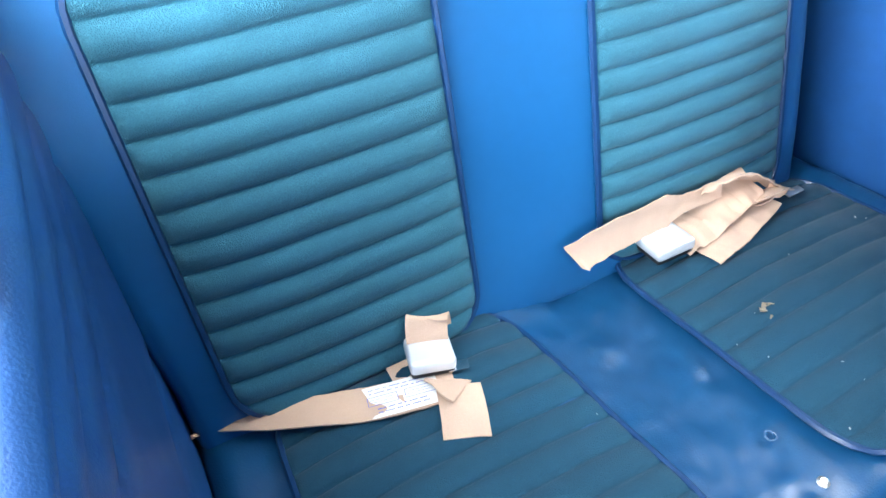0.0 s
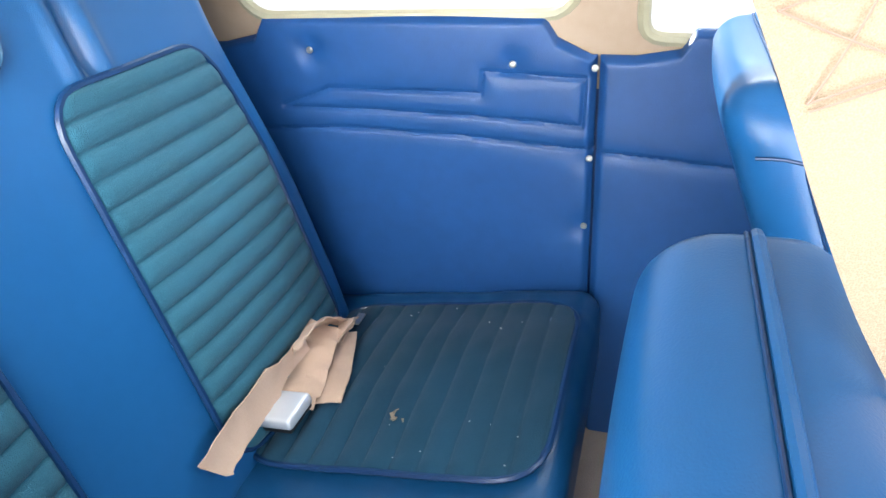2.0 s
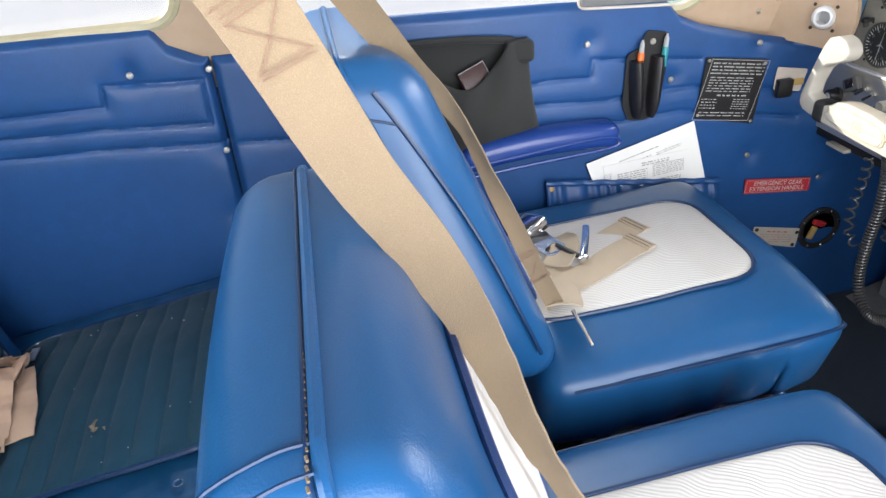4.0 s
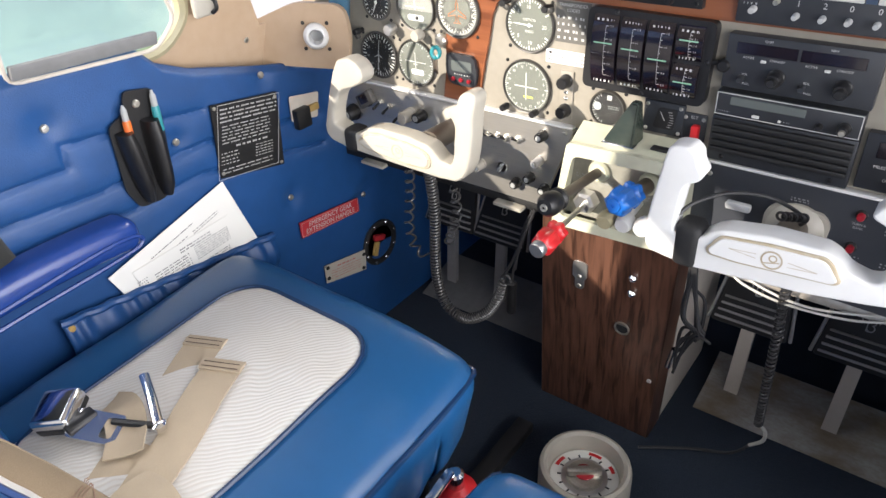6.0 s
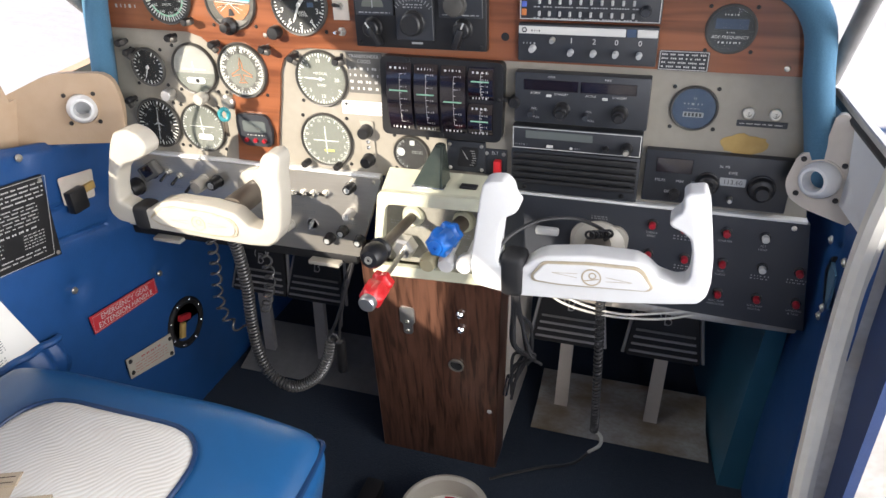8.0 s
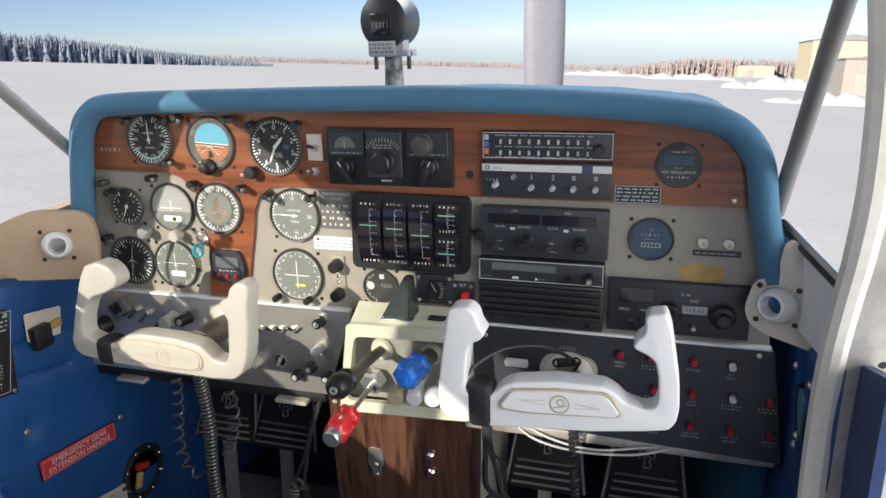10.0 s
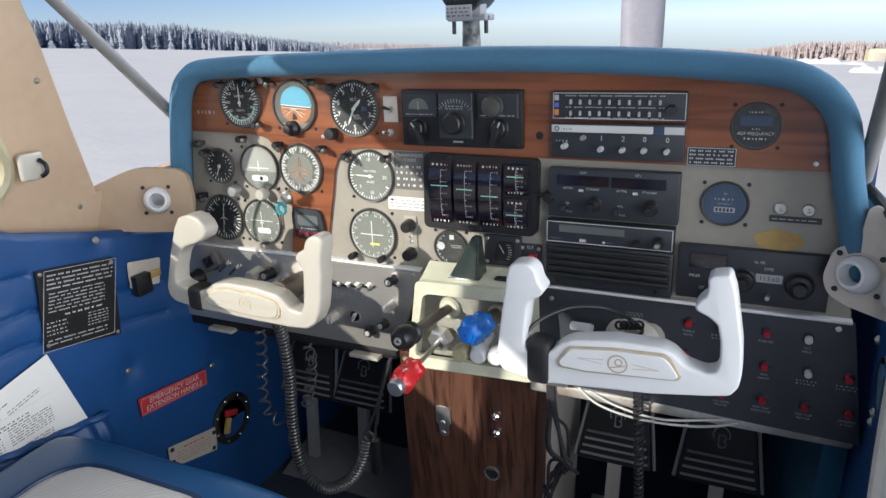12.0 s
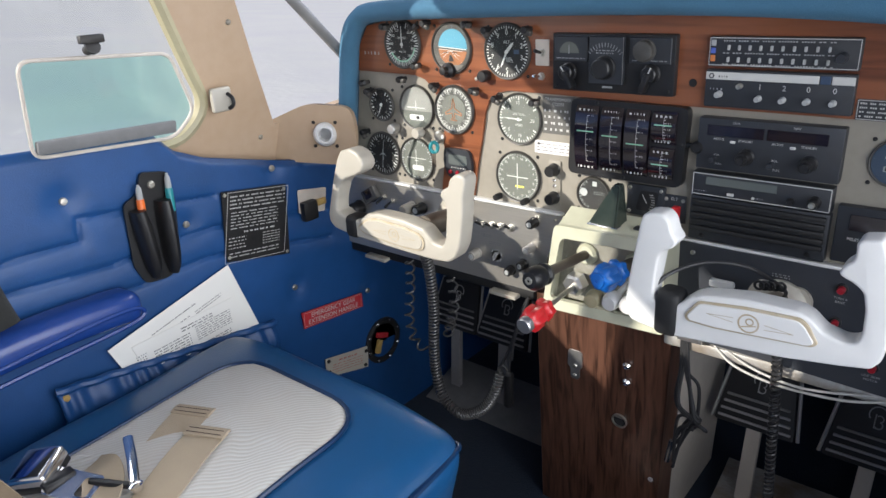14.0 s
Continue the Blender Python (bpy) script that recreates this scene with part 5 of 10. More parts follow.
def build_rear_belts():
    # belt by the window
    ob = thing("rear_lap_belt", "peach webbing lap belt crumpled behind a silver buckle", "seat belt", "rear lap belts")
    bm = bm_new()
    pts = [(-0.022, -1.466, 0.330), (-0.034, -1.464, 0.338), (-0.069, -1.464, 0.345), (-0.118, -1.464, 0.347), (-0.174, -1.465, 0.350), (-0.217, -1.463, 0.352), (-0.250, -1.460, 0.354)]
    ribbon(bm, smooth_path(pts, 10), [(-0.1, -0.20, 0.97)], [0.030, 0.036, 0.042] + [0.048] * 36 + [0.042, 0.038, 0.034, 0.030] + [0.026] * 30, 0.002, 0.002, 0.003)
    part("webbing", bm, "webbing_peach", ob)
    bm = bm_new()
    pts = [(-0.165, -1.440, 0.311), (-0.186, -1.443, 0.317), (-0.212, -1.446, 0.321), (-0.244, -1.451, 0.330), (-0.280, -1.456, 0.340), (-0.308, -1.457, 0.338)]
    ribbon(bm, smooth_path(pts, 10), [(0.30, 0.92, -0.25)], [0.046] * 10 + [0.054] * 50, 0.002, 0.004, 0.006)
    part("webbing", bm, "webbing_peach", ob, "crumpled webbing behind the buckle")
    bm = bm_new()
    pts = [(-0.186, -1.410, 0.305), (-0.212, -1.414, 0.309), (-0.248, -1.422, 0.312), (-0.290, -1.435, 0.314), (-0.328, -1.448, 0.313)]
    ribbon(bm, smooth_path(pts, 10), [(0.35, 0.92, 0.05)], 0.050, 0.002, 0.003, 0.004)
    part("webbing", bm, "webbing_peach", ob, "folded free end")
    bm = bm_new()
    pts = [(-0.215, -1.459, 0.362), (-0.242, -1.460, 0.367), (-0.281, -1.458, 0.362), (-0.325, -1.452, 0.338), (-0.372, -1.446, 0.309)]
    ribbon(bm, smooth_path(pts, 8), [(0.1, 0.75, 0.65)], [0.016, 0.020, 0.024, 0.028] + [0.032] * 20 + [0.022] * 20, 0.002, 0.003, 0.004)
    part("webbing", bm, "webbing_peach", ob, "upper edge running to the wall")
    bm = bm_new()
    pts = [(-0.292, -1.440, 0.330), (-0.318, -1.436, 0.334), (-0.340, -1.440, 0.330), (-0.343, -1.448, 0.320), (-0.325, -1.446, 0.314), (-0.300, -1.442, 0.316)]
    ribbon(bm, smooth_path(pts, 6), [(0.2, 0.85, 0.5)], 0.026, 0.002, 0.001, 0.002)
    part("webbing", bm, "webbing_peach", ob, "curled loop")
    build_buckle(ob, pose(-0.149, -1.448, 0.319, 8, 2, -3), 0.058, 0.056)
    bm = bm_new()
    bbox(bm, (0.030, 0.012, 0.003), (-0.386, -1.444, 0.303), 0.001, m=Matrix())
    part("end_fitting", bm, "screw_steel", ob)
    # belt by the door
    ob = thing("rear_lap_belt", "peach webbing lap belt with a maker's label and silver buckle", "seat belt", "rear lap belts")
    bm = bm_new()
    pts = [(0.462, -1.496, 0.280), (0.440, -1.492, 0.285), (0.420, -1.487, 0.289), (0.376, -1.466, 0.296), (0.332, -1.444, 0.303), (0.288, -1.425, 0.305), (0.248, -1.4135, 0.305), (0.206, -1.404, 0.306), (0.186, -1.399, 0.306)]
    w = [0.006] * 8 + [0.006 + 0.014 * k / 8 for k in range(8)] + [0.020 + 0.015 * k / 8 for k in range(8)] + [0.035 + 0.012 * k / 16 for k in range(16)] + [0.048] * 60
    ribbon(bm, smooth_path(pts, 8), [(0.33, 0.94, 0.14)], w, 0.002, 0.001, 0.0015)
    part("webbing", bm, "webbing_peach", ob)
    bm = bm_new()
    pts = [(0.186, -1.392, 0.308), (0.191, -1.378, 0.311), (0.200, -1.354, 0.313), (0.2115, -1.328, 0.315)]
    ribbon(bm, smooth_path(pts, 5), [(0.91, -0.40, 0)], 0.049, 0.002, 0.001, 0.002)
    part("webbing", bm, "webbing_peach", ob, "turned-back free end")
    bm = bm_new()
    pts = [(0.212, -1.418, 0.306), (0.200, -1.402, 0.310), (0.186, -1.382, 0.311)]
    ribbon(bm, smooth_path(pts, 4), [(0.75, -0.55, 0.1)], [0.010, 0.016, 0.022, 0.028, 0.034, 0.040, 0.044, 0.046, 0.046], 0.002, 0.002)
    part("webbing", bm, "webbing_peach", ob, "folded corner")
    bm = bm_new()
    pts = [(0.226, -1.428, 0.299), (0.224, -1.456, 0.296), (0.221, -1.486, 0.292)]
    ribbon(bm, smooth_path(pts, 5), [(1, 0.2, 0)], 0.034, 0.002, 0.001, 0.002)
    part("webbing", bm, "webbing_peach", ob, "webbing under the buckle")
    bm = bm_new()
    pts = [(0.192, -1.450, 0.326), (0.189, -1.457, 0.338), (0.185, -1.463, 0.347), (0.180, -1.468, 0.343), (0.180, -1.464, 0.329)]
    ribbon(bm, smooth_path(pts, 6), [(0.92, -0.35, 0.0)], 0.047, 0.002, 0.002, 0.003)
    part("webbing", bm, "webbing_peach", ob, "short folded loop behind the buckle")
    build_buckle(ob, pose(0.195, -1.440, 0.318, 9, -3, -16), 0.052, 0.050)
    bm = bm_new()
    plate(bm, rrect(-0.012, -0.010, 0.012, 0.004, 0.002), [], 0.002, pose(0.174, -1.412, 0.311, 6, 0, -16))
    part("tongue", bm, "chrome", ob, "bright buckle tongue")
    bm = bm_new()
    U, V = Vector((-0.972, 0.225, 0.03)).normalized(), Vector((-0.225, -0.962, -0.14)).normalized()
    N = U.cross(V)
    lm = Matrix(((U.x, V.x, N.x, 0.2440), (U.y, V.y, N.y, -1.4130), (U.z, V.z, N.z, 0.3075), (0, 0, 0, 1)))
    plate(bm, rrect(-0.041, -0.0225, 0.041, 0.0225, 0.002), [], 0.0006, lm)
    tag_cloth = part("label", bm, "paper", ob, "white cloth label printed in blue")
    bm = bm_new()
    rng = random.Random(8)
    mm = lm @ Matrix.Translation((0, 0, 0.0004))
    bars(bm, -0.034, 0.009, 0.034, 0.019, 2, mm, rng, 0.35)
    bars(bm, -0.028, -0.019, 0.028, -0.009, 2, mm, rng, 0.4)
    for u0, u1 in ((-0.037, -0.004), (0.004, 0.037)):
        for a in ((u0, -0.006, u1, -0.0054), (u0, 0.006, u1, 0.0066), (u0, -0.006, u0 + 0.0006, 0.0066), (u1 - 0.0006, -0.006, u1, 0.0066)):
            quad(bm, *a, mm)
        bars(bm, u0 + 0.003, -0.003, u1 - 0.003, 0.004, 2, mm, rng, 0.25)
    part("print", bm, "ink_blue", tag_cloth)


def build_left_seat_belt():
    ob = thing("front_lap_belt", "grey-beige webbing lap belt with a chrome buckle lying on the chair", "seat belt")
    z = 0.374
    for k, (a, b) in enumerate((((-0.258, -0.662), (-0.343, -0.470)), ((-0.212, -0.655), (-0.287, -0.487)))):
        bm = bm_new()
        A, B = Vector((*a, z + 0.004 * k)), Vector((*b, z + 0.013 + 0.003 * k))
        ribbon(bm, [A.lerp(B, i / 10) + Vector((0, 0, 0.002 * math.sin(i * 0.9 + k))) for i in range(11)], [(0.91, 0.41, 0)], 0.050, 0.002)
        part("webbing", bm, "webbing_grey", ob)
        bm = bm_new()
        d = (B - A).normalized()
        ribbon(bm, [B - d * 0.014 + Vector((0, 0, 0.0028)), B - d * 0.004 + Vector((0, 0, 0.0036)), B + d * 0.004 + Vector((0, 0, 0.001))], [(0.91, 0.41, 0)], 0.053, 0.0035)
        part("end_fold", bm, "webbing_grey", ob, "stitched end fold")
        bm = bm_new()
        side = Vector((0.91, 0.41, 0))
        for off in (0.004, 0.011):
            tube(bm, [B - d * off + side * (0.023 * u) + Vector((0, 0, 0.0056)) for u in (-1, 0, 1)], 0.0006, 4)
        part("stitching", bm, "wallet_brown", ob)
    build_buckle(ob, pose(-0.372, -0.645, z + 0.026, 18, -14, 28), 0.050, 0.046, "chrome")
    bm = bm_new()
    m = pose(-0.325, -0.632, z + 0.018, 12, 8, 28)
    plate(bm, rrect(-0.026, -0.018, 0.030, 0.018, 0.006), [rrect(0.010, -0.012, 0.024, 0.012, 0.004)], 0.003, m)
    part("tongue", bm, "chrome", ob, "polished buckle tongue")
    bm = bm_new()
    bbox(bm, (0.016, 0.034, 0.010), (-0.342, -0.638, z + 0.020), 0.002, m=Matrix())
    part("tongue_slot", bm, "black_plastic", ob)
    bm = bm_new()
    ribbon(bm, smooth_path([(-0.352, -0.606, z + 0.010), (-0.322, -0.602, z + 0.020), (-0.295, -0.612, z + 0.016), (-0.268, -0.635, z + 0.012)], 5), [(0.25, 0.9, 0.2)], 0.044, 0.002, 0.003)
    part("webbing", bm, "webbing_grey", ob, "crumpled piece of webbing")
    bm = bm_new()
    tube(bm, [(-0.336, -0.560, z + 0.030), (-0.300, -0.575, z + 0.026), (-0.268, -0.590, z + 0.020)], 0.0055, 8, squash=(1, 0.5))
    lathe(bm, [(0.008, 0), (0.008, 0.006), (0.004, 0.008), (0, 0.008)], (-0.268, -0.590, z + 0.012), seg=14)
    part("lever", bm, "chrome", ob, "slim chrome latch lever")
    bm = bm_new()
    tube(bm, [(-0.270, -0.592, z + 0.016), (-0.290, -0.605, z + 0.018), (-0.315, -0.616, z + 0.016)], 0.004, 8)
    part("latch_arm", bm, "black_plastic", ob)
    bm = bm_new()
    ribbon(bm, smooth_path([(-0.128, -0.672, 0.412), (-0.150, -0.664, 0.404), (-0.19, -0.655, 0.396), (-0.225, -0.655, 0.388)], 5), [(0.2, 1, 0)], 0.05, 0.002, 0.004)
    part("webbing", bm, "webbing_grey", ob, "crumpled strap end")
    bm = bm_new()
    tube(bm, [(-0.127, -0.660, 0.404), (-0.100, -0.655, 0.392), (-0.081, -0.650, 0.378)], 0.0028, 8)
    part("pin", bm, "chrome", ob, "thin chrome pin")


def build_litter():
    """Small debris on the bench."""
    rng = random.Random(5)
    bm = bm_new()
    c = Vector((-0.175, -1.298, BENCH_Z(-1.298) + 0.016))
    for k in range(9):
        a = rng.uniform(0, 6.28)
        p = c + Vector((0.008 * math.cos(a), 0.008 * math.sin(a), rng.uniform(0, 0.006)))
        bbox(bm, (0.009, 0.005, 0.0012), (0, 0, 0), m=Matrix.Translation(p) @ pose(0, 0, 0, rng.uniform(-50, 50), rng.uniform(-50, 50), rng.uniform(0, 360)))
    solo("dry_leaf", bm, "leaf_dry", "small crumpled dry leaf on the bench seat", "leaf")
    bm = bm_new()
    for k in range(34):
        x, y = (rng.uniform(-0.44, -0.1), rng.uniform(-1.45, -1.13)) if k < 22 else (rng.uniform(0.08, 0.35), rng.uniform(-1.45, -1.15))
        s = rng.uniform(0.0006, 0.0014)
        bbox(bm, (s * rng.uniform(1, 3), s, s), (0, 0, 0), m=Matrix.Translation((x, y, BENCH_Z(y) + 0.0165)) @ pose(0, 0, 0, 0, 0, rng.uniform(0, 180)))
    tagged(part("lint", bm, "mark_grey"), "pale lint specks on the seat cloth", "lint", kind="stuff")


# ---------- instrument panel ----------
def circle(u, v, r, n=28):
    return [(u + r * math.cos(2 * math.pi * i / n), v + r * math.sin(2 * math.pi * i / n)) for i in range(n)]


def build_panel():
    ob = thing("instrument_panel", "grey metal and wood-veneer aircraft instrument panel", "instrument panel")
    bm = bm_new()
    plate(bm, [(-0.515, 0.552), (0.436, 0.552), (0.406, 0.74), (0.396, 0.775), (0.366, 0.805), (-0.44, 0.812), (-0.476, 0.775)], [], -0.006, at_panel(0, 0.006, 0))
    part("main_plate", bm, "panel_grey", ob, "warm grey painted metal plate")
    wood = [(-0.474, 0.775), (-0.452, 0.808), (-0.40, 0.818), (0.0, 0.826), (0.31, 0.815), (0.364, 0.801), (0.394, 0.771), (0.405, 0.717), (0.099, 0.718)]
    curve_r = [(-0.175, 0.7215), (-0.198, 0.718), (-0.214, 0.706), (-0.222, 0.688), (-0.228, 0.655), (-0.238, 0.61), (-0.248, 0.556)]
    curve_l = [(-0.312, 0.556), (-0.305, 0.60), (-0.302, 0.655), (-0.306, 0.69), (-0.318, 0.715), (-0.335, 0.729), (-0.355, 0.735), (-0.485, 0.737)]
    bm = bm_new()
    plate(bm, wood + curve_r + curve_l, [], -0.004, at_panel(0, -0.0005, 0))
    part("wood_overlay", bm, "panel_wood", ob, "reddish wood veneer overlay")
    bm = bm_new()
    plate(bm, [(-0.552, 0.550), (-0.088, 0.550), (-0.134, 0.4215), (-0.575, 0.4215)], [], -0.008, at_panel(0, -0.002, 0))
    part("sub_panel", bm, "brushed", ob, "brushed steel lower switch panel")
    bm = bm_new()
    plate(bm, [(0.080, 0.550), (0.440, 0.550), (0.462, 0.405), (0.060, 0.418)], [], -0.008, at_panel(0, -0.001, 0))
    part("sub_panel", bm, "sub_black", ob, "scuffed black circuit breaker panel")
    for x0, x1 in ((-0.535, -0.09), (0.085, 0.437)):
        bm = bm_new()
        bbox(bm, (x1 - x0, 0.012, 0.004), ((x0 + x1) / 2, -0.004, 0.5525), 0.0012)
        part("trim_strip", bm, "ivory_cool", ob, "white edge strip")
    bm = bm_new()
    bbox(bm, (0.43, 0.05, 0.018), (-0.355, 0.02, 0.411), 0.004)
    part("lower_edge", bm, "black_matte", ob)
    bm = bm_new()
    bbox(bm, (0.39, 0.05, 0.016), (0.262, 0.022, 0.401), 0.004)
    part("lower_edge", bm, "worn_steel", ob)
    for x in (-0.47, -0.19):
        bm = bm_new()
        bbox(bm, (0.05, 0.03, 0.006), (x, -0.004, 0.405), 0.001)
        part("light_shield", bm, "ivory", ob)
    for x, z in ((-0.50, 0.715), (-0.10, 0.545), (0.30, 0.6), (0.10, 0.538), (0.424, 0.545), (-0.105, 0.43), (-0.236, 0.735), (0.382, 0.725)):
        screw(ob, at_panel(x, -0.011 if z < 0.55 else -0.004, z), 0.0032)
    # bare aluminium ring of a removed gauge, glue stain, hole
    bm = bm_new()
    lathe(bm, [(0.0045, 0.0003), (0.0048, 0.001), (0.0034, 0.0008), (0, 0.0006)], (0.081, -0.0045, 0.746), (0, -1, 0), 16)
    part("hole", bm, "black_matte", ob)
    bm = bm_new()
    rng = random.Random(4)
    plate(bm, [(0.356 + 0.026 * math.cos(a) * rng.uniform(0.88, 1.08), 0.637 + 0.0125 * math.sin(a) * rng.uniform(0.8, 1.1)) for a in [2 * math.pi * i / 26 for i in range(26)]], [], -0.0004, at_panel(0, -0.0002, 0))
    part("glue_stain", bm, "stain_glue", ob, "brown patch of old glue")
    return ob


def dial_marks(r, ticks, a0, a1, long_every, m, inner=0.82, wid=0.0007):
    bm = bm_new()
    for i in range(ticks + 1):
        a = radians(a0 + (a1 - a0) * i / ticks)
        ri = r * (inner - 0.08 if i % long_every == 0 else inner)
        w = wid * (1.5 if i % long_every == 0 else 1)
        c, s = math.sin(a), math.cos(a)
        merge(bm, [(c * ri - s * w, s * ri + c * w, 0.0003), (c * ri + s * w, s * ri - c * w, 0.0003), (c * r * 0.97 + s * w, s * r * 0.97 - c * w, 0.0003), (c * r * 0.97 - s * w, s * r * 0.97 + c * w, 0.0003)], [(0, 1, 2, 3)], m)
    return bm


def pointer(bm, a, length, w, m, tail=0.2, lift=0.001):
    c, s = math.sin(radians(a)), math.cos(radians(a))
    merge(bm, [(-s * w - c * length * tail, c * w - s * length * tail, lift), (s * w - c * length * tail, -c * w - s * length * tail, lift),
               (s * w * 0.9 + c * length * 0.7, -c * w * 0.9 + s * length * 0.7, lift), (c * length, s * length, lift), (-s * w * 0.9 + c * length * 0.7, c * w * 0.9 + s * length * 0.7, lift)], [(0, 1, 2, 3, 4)], m)


def gauge(name, x, z, r, label, dial="dial_black", square=False, proud=0.006, group="panel gauges", base=-0.005, screws=True):
    """A round panel instrument; returns the thing and the space of its dial."""
    k = {"adf_display": 0.80, "hour_meter": 0.85}.get(name, 0.93)
    ob = thing(name, label, "gauge", group, at=Matrix.Translation((x, 0, z)) @ Matrix.Diagonal((k, 1, k, 1)))
    m = at_panel(0, base - 0.001, 0)
    bm = bm_new()
    lathe(bm, [(r + 0.0036, 0), (r + 0.0034, proud * 0.5), (r + 0.0022, proud * 0.75), (r + 0.0008, proud * 0.65), (r, 0.001), (r, 0.0)], (0, base, 0), (0, -1, 0), 40, caps=False)
    part("bezel", bm, "worn_bezel", ob, "worn dark grey bezel ring")
    bm = bm_new()
    plate(bm, circle(0, 0, r, 40), [], -0.0008, m)
    part("dial", bm, dial, ob)
    bm = bm_new()
    lathe(bm, [(r, 0.003), (r * 0.7, 0.0040), (r * 0.35, 0.0045), (0, 0.0046), (0, 0.0036), (r * 0.7, 0.0030), (r, 0.002)], (0, base, 0), (0, -1, 0), 32, caps=False)
    g = part("glass", bm, "dial_glass", ob)
    g.visible_shadow = False
    if screws:
        for k in range(4):
            a = radians(45 + 90 * k)
            screw(ob, at_panel((r + 0.0115) * math.cos(a), base + 0.001, (r + 0.0115) * math.sin(a)), 0.0027, "black_plastic")
    return ob, at_panel(0, base - 0.0020, 0)


def face_of(ob):
    """The dial or plate that carries the print of a thing."""
    return next((c for c in ob.children if c.name.split(".")[0] in ("dial", "plate")), ob)


def numerals(ob, items, size, m, mat="mark_white"):
    ob = face_of(ob)
    for t, u, v in items:
        bm = bm_new()
        lettering(bm, t, size, m @ Matrix.Translation((u, v, 0)))
        part("numeral" if len(t) < 4 else "lettering", bm, mat, ob)


def ring_numbers(ob, texts, r, a0, step, size, m, mat="mark_white"):
    numerals(ob, [(t, r * math.sin(radians(a0 + step * i)), r * math.cos(radians(a0 + step * i))) for i, t in enumerate(texts)], size, m, mat)


def needle(ob, arrows, m, mat="mark_white"):
    ob = face_of(ob)
    bm = bm_new()
    for h in arrows:
        pointer(bm, *h, m)
    lathe(bm, [(0.003, 0), (0.0025, 0.0015), (0, 0.0016)], m @ Vector((0, 0, 0.001)), (0, -1, 0), 14)
    part("pointer", bm, mat, ob)


def build_gauges():
    # airspeed
    r = 0.0365
    ob, m = gauge("airspeed_indicator", -0.3755, 0.781, r, "round black airspeed indicator with white figures")
    part("markings", dial_marks(r, 44, 20, 345, 2, m), "mark_white", ob)
    ring_numbers(ob, ["40", "60", "80", "100", "120", "140", "160", "180", "200", "220"], r * 0.66, 40, 33, 0.0062, m)
    numerals(ob, [("AIRSPEED", 0, 0.010), ("KNOTS", 0, -0.012)], 0.0048, m)
    bm = bm_new()
    for i in range(40):
        a, b = radians(100 + 3.5 * i), radians(100 + 3.5 * (i + 1))
        merge(bm, [(math.sin(a) * r * 0.72, math.cos(a) * r * 0.72, 0.0002), (math.sin(b) * r * 0.72, math.cos(b) * r * 0.72, 0.0002), (math.sin(b) * r * 0.80, math.cos(b) * r * 0.80, 0.0002), (math.sin(a) * r * 0.80, math.cos(a) * r * 0.80, 0.0002)], [(0, 1, 2, 3)], m)
    part("green_arc", bm, "mark_green", ob)
    needle(ob, [(0, r * 0.85, 0.0011)], m)
    # attitude
    ob, m = gauge("attitude_indicator", -0.279, 0.777, r, "attitude indicator with blue sky and brown ground", "worn_bezel")
    tilt = m @ Matrix.Rotation(radians(-4), 4, "Z")
    ball = circle(0.0035, 0.0015, r * 0.78, 48)
    bm = bm_new()
    plate(bm, [(u, v) for u, v in ball if v >= 0.001], [], -0.0006, tilt)
    part("sky_half", bm, "sky_blue_paint", ob)
    bm = bm_new()
    plate(bm, [(u, v) for u, v in ball if v < 0.001], [], -0.0006, tilt)
    part("ground_half", bm, "horizon_brown", ob)
    bm = bm_new()
    quad(bm, -r * 0.66, 0.0003, r * 0.84, 0.0014, tilt, 0.0010)
    quad(bm, -r * 0.62, -0.0030, r * 0.66, -0.0024, tilt, 0.0010)
    for a in (-62, -42, 42, 62):
        c, q = math.sin(radians(a)), math.cos(radians(a))
        merge(bm, [(-0.0005, -0.003, 0.0010), (0.0005, -0.003, 0.0010), (c * r * 0.62 + 0.0005, -0.003 - q * r * 0.45, 0.0010), (c * r * 0.62 - 0.0005, -0.003 - q * r * 0.45, 0.0010)], [(0, 1, 2, 3)], tilt)
    part("horizon_lines", bm, "mark_white", ob)
    bm = bm_new()
    plate(bm, [(u, v) for u, v in circle(0, 0, r * 0.97, 48) if v < -r * 0.62], [], -0.0012, m)
    part("lower_mask", bm, "label_grey", ob, "grey lower mask")
    bm = bm_new()
    quad(bm, -0.014, -0.0065, -0.004, -0.0052, m, 0.002)
    quad(bm, 0.004, -0.0065, 0.014, -0.0052, m, 0.002)
    merge(bm, [(-0.004, -0.020, 0.0018), (0.006, -0.019, 0.0018), (0.002, -0.010, 0.0018), (-0.002, -0.010, 0.0018)], [(0, 1, 2, 3)], m)
    part("aeroplane_bar", bm, "black_plastic", ob)
    bm = bm_new()
    lathe(bm, [(0.012, 0), (0.012, 0.008), (0.007, 0.012), (0.006, 0.02), (0, 0.021)], (-0.004, -0.006, -0.033), (0, -1, 0), 18)
    part("knob", bm, "black_plastic", ob)
    # altimeter
    r = 0.038
    ob, m = gauge("altimeter", -0.180, 0.775, r, "round black altimeter with large white figures")
    part("markings", dial_marks(r, 50, 0, 360, 5, m, 0.88), "mark_white", ob)
    ring_numbers(ob, list("0123456789"), r * 0.72, 0, 36, 0.0105, m)
    numerals(ob, [("ALT", 0, 0.0135)], 0.0065, m)
    needle(ob, [(205, r * 0.72, 0.0015), (42, r * 0.5, 0.0024)], m)
    bm = bm_new()
